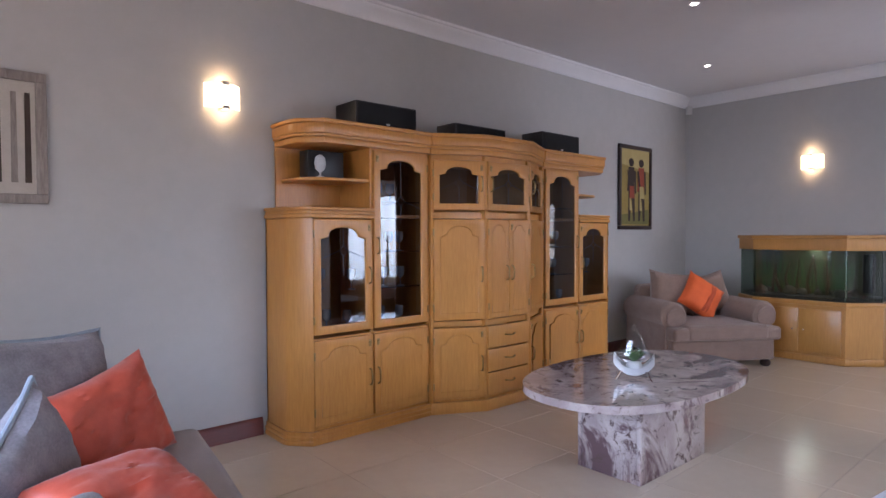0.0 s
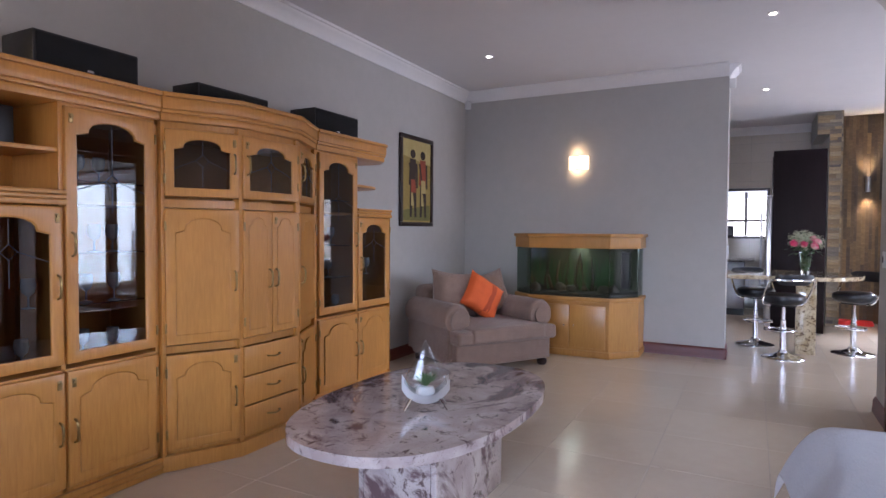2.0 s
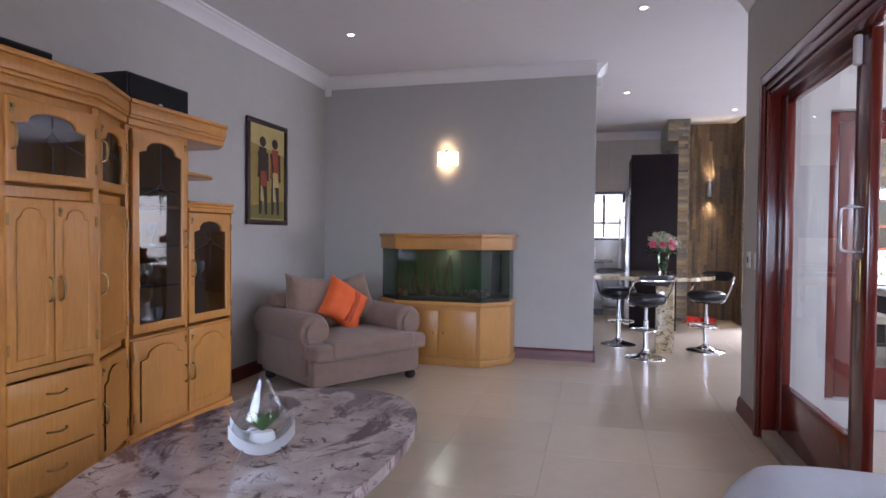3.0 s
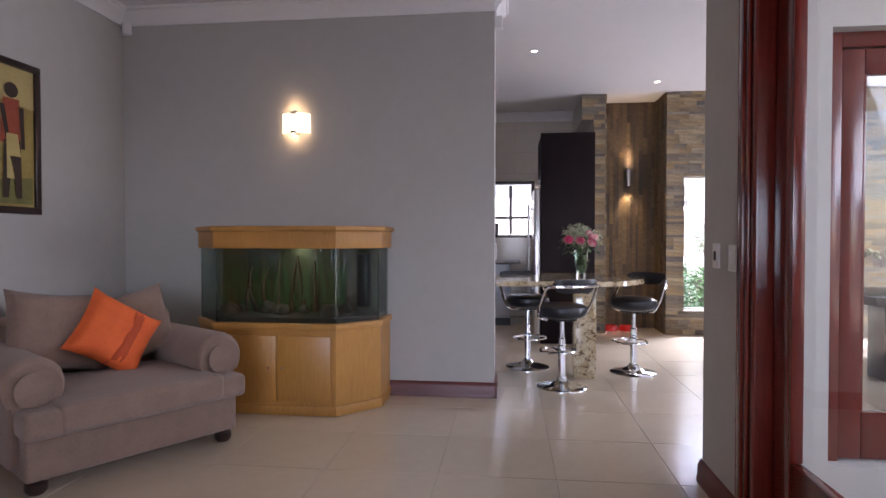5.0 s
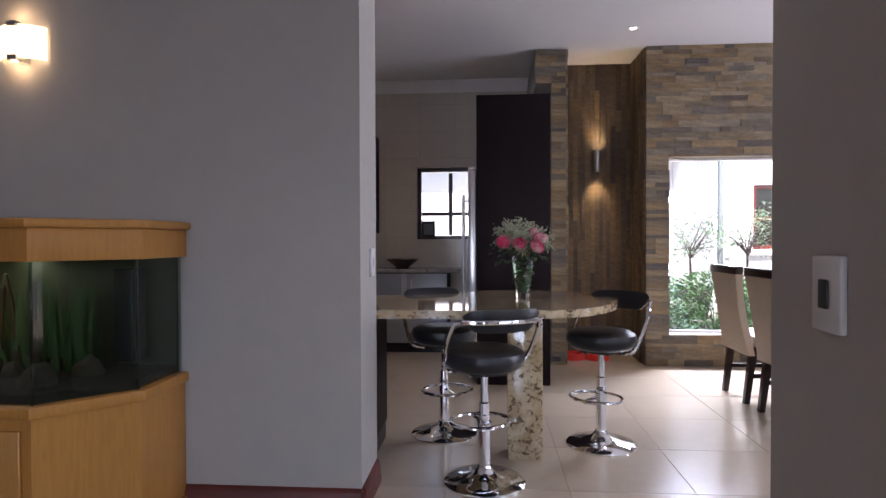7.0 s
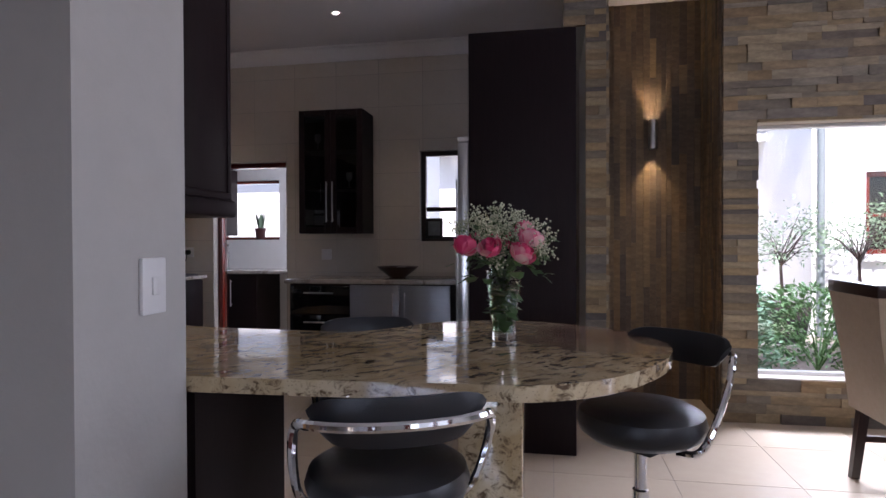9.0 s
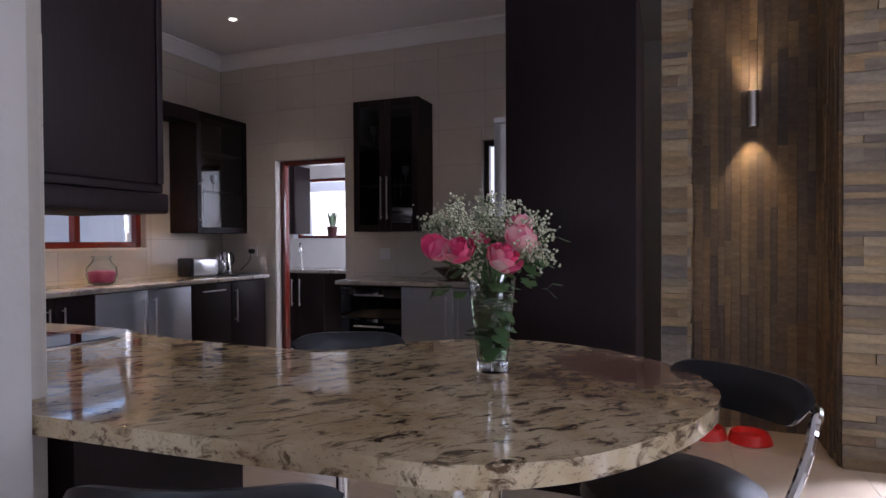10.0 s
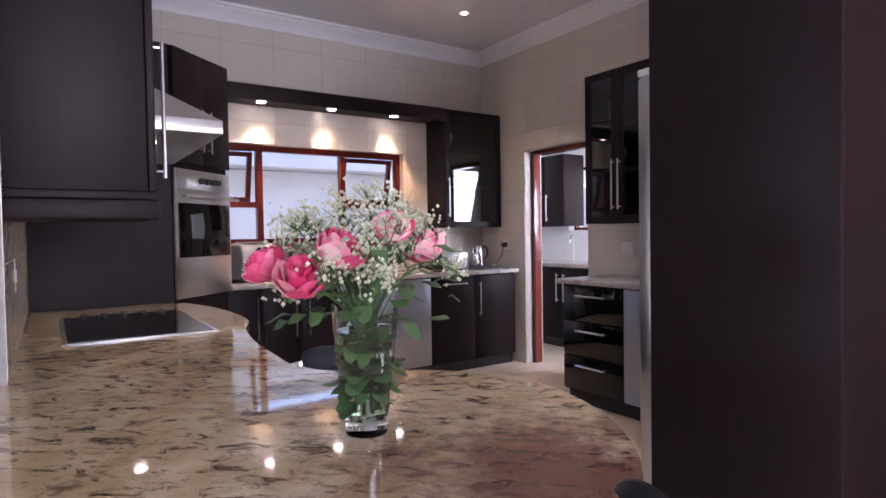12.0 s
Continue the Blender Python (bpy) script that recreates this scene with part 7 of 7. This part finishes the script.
shrub("seedling", 10.82, -1.62, 0.22, 0.20, 90, mat("lime_leaf", (0.22, 0.32, 0.08), (0.30, 0.40, 0.12), 8, 0.5), "small pale green seedling by the window", 61)


def pot_tree(x, y, seed):
    q = random.Random(seed)
    ob = thing("potted_tree", pose(x, y, 0.04), "small olive tree in a dark square pot", "tree", "potted trees")
    bm = bmesh.new()
    a = [bm.verts.new((sx * 0.17, sy * 0.17, 0)) for sx, sy in ((-1, -1), (1, -1), (1, 1), (-1, 1))]
    b = [bm.verts.new((sx * 0.23, sy * 0.23, 0.48)) for sx, sy in ((-1, -1), (1, -1), (1, 1), (-1, 1))]
    for k in range(4):
        bm.faces.new((a[k], a[(k + 1) % 4], b[(k + 1) % 4], b[k]))
    bm.faces.new(a[::-1])
    bm.faces.new(b)
    part("pot", bm, POT, ob)
    tr_, lv = bmesh.new(), bmesh.new()
    add_tube(tr_, [(0, 0, 0.46), (0.02, 0.01, 0.8), (0.0, 0.03, 1.05)], [0.022, 0.018, 0.012], 7)
    for k in range(22):
        a, rr = q.uniform(0, 6.28), q.uniform(0.15, 0.48)
        tip = Vector((rr * math.cos(a), rr * math.sin(a), q.uniform(1.0, 1.55)))
        add_tube(tr_, [(0, 0.02, q.uniform(0.85, 1.05)), tip * 0.6 + Vector((0, 0, 0.42)), tip], [0.008, 0.005, 0.002], 5)
        for j in range(34):
            c = tip + Vector((q.gauss(0, 0.09), q.gauss(0, 0.09), q.gauss(0, 0.08)))
            d = Vector((q.gauss(0, 1), q.gauss(0, 1), q.gauss(0, 0.6))).normalized()
            u = d.cross(Vector((q.gauss(0, 1), q.gauss(0, 1), q.gauss(0, 1)))).normalized() * 0.009
            lv.faces.new([lv.verts.new(p) for p in (c, c + d * 0.03 + u, c + d * 0.06, c + d * 0.03 - u)])
    part("trunk", tr_, DARK_WOOD, ob)
    tagged(part("crown", lv, LEAF_PALE, ob), "", "", "", "stuff")


pot_tree(13.5, -2.65, 71)
pot_tree(13.45, -3.45, 72)
# neighbour behind the kitchen window
nb = thing("neighbour_house", pose(0, 0, 0), "pale blue-grey house close behind the kitchen", "house")
part("wall", B(4.0, 15.5, 6.4, 6.6, -0.3, 2.05), OUTSIDE_BLUE, nb)
part("fascia", B(4.0, 15.5, 6.05, 6.6, 2.06, 2.26, bevel=0.01), OUTSIDE_BLUE, nb, "pale boxed eave")
part("roof", add_prism(bmesh.new(), [(3.8, 6.0), (15.7, 6.0), (15.7, 10.0), (3.8, 10.0)], 2.27, 2.45), ROOF_METAL, nb)

# ---- tiles and stones of walls and floor ----
def tile_mesh(cache, w, h, t, material, name, axis):
    key = (round(w, 3), round(h, 3), axis)
    if key not in cache:
        bm = bmesh.new()
        if axis == "z":
            add_box(bm, 0, w, 0, h, -t, 0, 0.0010, 1)
        elif axis == "y":
            add_box(bm, 0, w, 0, t, 0, h, 0.0008, 1)
        else:
            add_box(bm, 0, t, 0, w, 0, h, 0.0008, 1)
        cache[key] = finish(bm, name, material, False)
    return cache[key]


floor_ob = bpy.data.objects["floor"]
cache = {}
rest = bmesh.new()
count = 0
for i in range(-15, 13):
    for j in range(-10, 7):
        x, y = 6.2 + 0.6 * i, 0.58 + 0.6 * j
        if x > 12.7 or (x > 10.8 and y < -0.6) or (x > 11.5 and y < 0.9) or y > YN + 0.1 or (x + 0.6 < 5.86 and y + 0.6 < YD - 0.2 and x > 0.9) or (y < -2.9 and x < 5.86):
            continue
        near = x > -1.3 and y > -2.5 and x < 11.2
        if near and count < 300:
            part("tile", tile_mesh(cache, 0.597, 0.597, 0.006, FLOOR_TILE, "tile", "z"), None, floor_ob, "", pose(x, y, 0))
            count += 1
        else:
            add_box(rest, x, x + 0.597, y, y + 0.597, -0.006, 0)
tagged(part("floor_tiles_rest", rest, FLOOR_TILE, floor_ob), "polished cream porcelain floor tiles", "", "", "stuff")


def split_rect(r, holes):
    """Rectangle r (u0, u1, z0, z1) less the holes."""
    out = [r]
    for h in holes:
        nxt = []
        for u0, u1, z0, z1 in out:
            if h[0] >= u1 or h[1] <= u0 or h[2] >= z1 or h[3] <= z0:
                nxt.append((u0, u1, z0, z1))
                continue
            if h[0] > u0:
                nxt.append((u0, h[0], z0, z1))
            if h[1] < u1:
                nxt.append((h[1], u1, z0, z1))
            a, b = max(u0, h[0]), min(u1, h[1])
            if h[2] > z0:
                nxt.append((a, b, z0, h[2]))
            if h[3] < z1:
                nxt.append((a, b, h[3], z1))
        out = nxt
    return [q for q in out if q[1] - q[0] > 0.012 and q[3] - q[2] > 0.012]


def tile_wall(parent, axis, plane, u0, u1, holes, du=0.42, dz=0.31, top=H - 0.12, z_from=0.0):
    cache = {}
    z = z_from
    while z < top:
        u = u0
        while u < u1:
            for a, b, c, d in split_rect((u, min(u + du, u1), z, min(z + dz, top)), holes):
                w, h = b - a - 0.003, d - c - 0.003
                if axis == "x":
                    part("tile", tile_mesh(cache, w, h, 0.012, WALL_TILE, "tile", "x"), None, parent, "", pose(plane, a, c))
                else:
                    part("tile", tile_mesh(cache, w, h, 0.012, WALL_TILE, "tile", "y"), None, parent, "", pose(a, plane, c))
            u += du
        z += dz


tile_wall(bpy.data.objects["wall_kitchen_far"], "x", XK, -0.1, YK, [(2.51, 3.29, 0, 2.0), (0.45, 1.19, 1.22, 2.06)])
tile_wall(bpy.data.objects["wall_kitchen_window"], "y", YK, 7.57, XK, [(8.72, 10.46, 1.17, 1.99)])
tile_wall(bpy.data.objects["wall_kitchen_side"], "x", 7.562, 1.05, 2.9, [], z_from=0.87, top=1.7)

# stacked slate, laid stone by stone
rnd = random.Random(5)
stone_cache = {}


def stone(w, h, t, axis):
    key = (round(w / 0.03), round(h / 0.008), round(t / 0.003), axis)
    if key not in stone_cache:
        bm = bmesh.new()
        if axis == "h":
            add_box(bm, 0, t, 0, w, 0, h)
        else:
            add_box(bm, 0, t, 0, h, 0, w)
        for v in bm.verts:
            if v.co.x < t * 0.5:
                v.co.x += rnd.uniform(-0.003, 0.004)
                v.co.y += rnd.uniform(-0.001, 0.001)
        stone_cache[key] = finish(bm, "stone", SLATE if axis == "h" else SLATE_DARK, False)
    return stone_cache[key]


def slate_h(parent, x, y0, y1, z1, holes, near_y, bm_rest, z0=0.0):
    z = z0
    while z < z1 - 0.01:
        h = min(rnd.choice((0.032, 0.04, 0.048, 0.055, 0.065)), z1 - z)
        y = y1
        while y > y0 + 0.005:
            w = min(rnd.choice((0.09, 0.15, 0.21, 0.27, 0.33, 0.42)), y - y0)
            t = 0.032 + rnd.choice((0, 0.003, 0.006, 0.009))
            for a, b, c, d in split_rect((y - w, y, z, z + h), holes):
                if b > near_y:
                    me = stone(b - a, d - c, t, "h")
                    ob = part("stone", me, None, parent, "", pose(x + 0.035 - t, a, c))
                    dims = (max(v.co.y for v in me.vertices), max(v.co.z for v in me.vertices))
                    ob.scale = (1, (b - a - 0.001) / dims[0], (d - c - 0.001) / dims[1])
                else:
                    add_box(bm_rest, x + 0.035 - t, x + 0.035, a, b - 0.001, c, d - 0.001)
            y -= w
        z += h


slate_ob = bpy.data.objects["wall_slate_backing"]
rest = bmesh.new()
slate_h(slate_ob, XS, -5.1, -1.14, H, [(-3.4, -1.36, 0.30, 2.0)], -1.62, rest)
tagged(part("slate_cladding_rest", rest, SLATE, slate_ob), "stacked split slate in browns and greys", "", "", "stuff")
pillar_ob = bpy.data.objects["wall_fridge_back"]
rest = bmesh.new()
slate_h(pillar_ob, XS - 0.005, -0.385, -0.245, 2.72, [], -0.6, rest)
slate_h(pillar_ob, XS - 0.005, -0.385, -0.095, H, [], -0.6, rest, 2.72)
add_box(rest, XS + 0.02, XS + 0.03, -0.38, -0.25, 0, 0.01)
tagged(part("slate_chips", rest, SLATE, pillar_ob), "", "", "", "stuff")


def slate_v(parent, plane, u0, u1, axis, objects=True, bm_rest=None):
    u = u0
    while u < u1 - 0.005:
        w = min(rnd.choice((0.038, 0.046, 0.055)), u1 - u)
        z = -rnd.uniform(0, 0.3)
        while z < H:
            ln = rnd.choice((0.22, 0.3, 0.38, 0.46, 0.6))
            a, b = max(z, 0), min(z + ln, H)
            t = 0.028 + rnd.choice((0, 0.003, 0.006))
            if b - a > 0.01:
                if axis == "x" and objects:
                    me = stone(b - a, w, t, "v")
                    ob = part("stone", me, None, parent, "", pose(plane - t, u, a))
                    dims = (max(v.co.y for v in me.vertices), max(v.co.z for v in me.vertices))
                    ob.scale = (1, (w - 0.001) / dims[0], (b - a - 0.001) / dims[1])
                else:
                    add_box(bm_rest, u, u + w - 0.001, plane, plane + t, a, b - 0.001)
            z += ln
        u += w


rec_ob = bpy.data.objects["wall_slate_recess"]
slate_v(rec_ob, 10.87, -1.14, -0.36, "x")
rest = bmesh.new()
slate_v(rec_ob, -1.16, XS + 0.035, 10.87, "y", False, rest)
tagged(part("slate_strips_rest", rest, SLATE_DARK, rec_ob), "vertical split slate strips", "", "", "stuff")

# stone return between the pier and the recess
bm = bmesh.new()
rg = random.Random(77)
z = 0.0
while z < H - 0.05:
    dz = rg.choice((0.045, 0.06, 0.08))
    x = XS + 0.032
    while x < 10.86:
        dx = min(rg.uniform(0.14, 0.34), 10.868 - x)
        add_box(bm, x + 0.001, x + dx - 0.001, -0.402 - rg.uniform(0, 0.012), -0.382, z + 0.001, min(z + dz, H) - 0.001)
        x += dx
    z += dz
structure("trim_slate_return", bm, SLATE, "stacked slate return beside the fridge housing", "stone cladding")
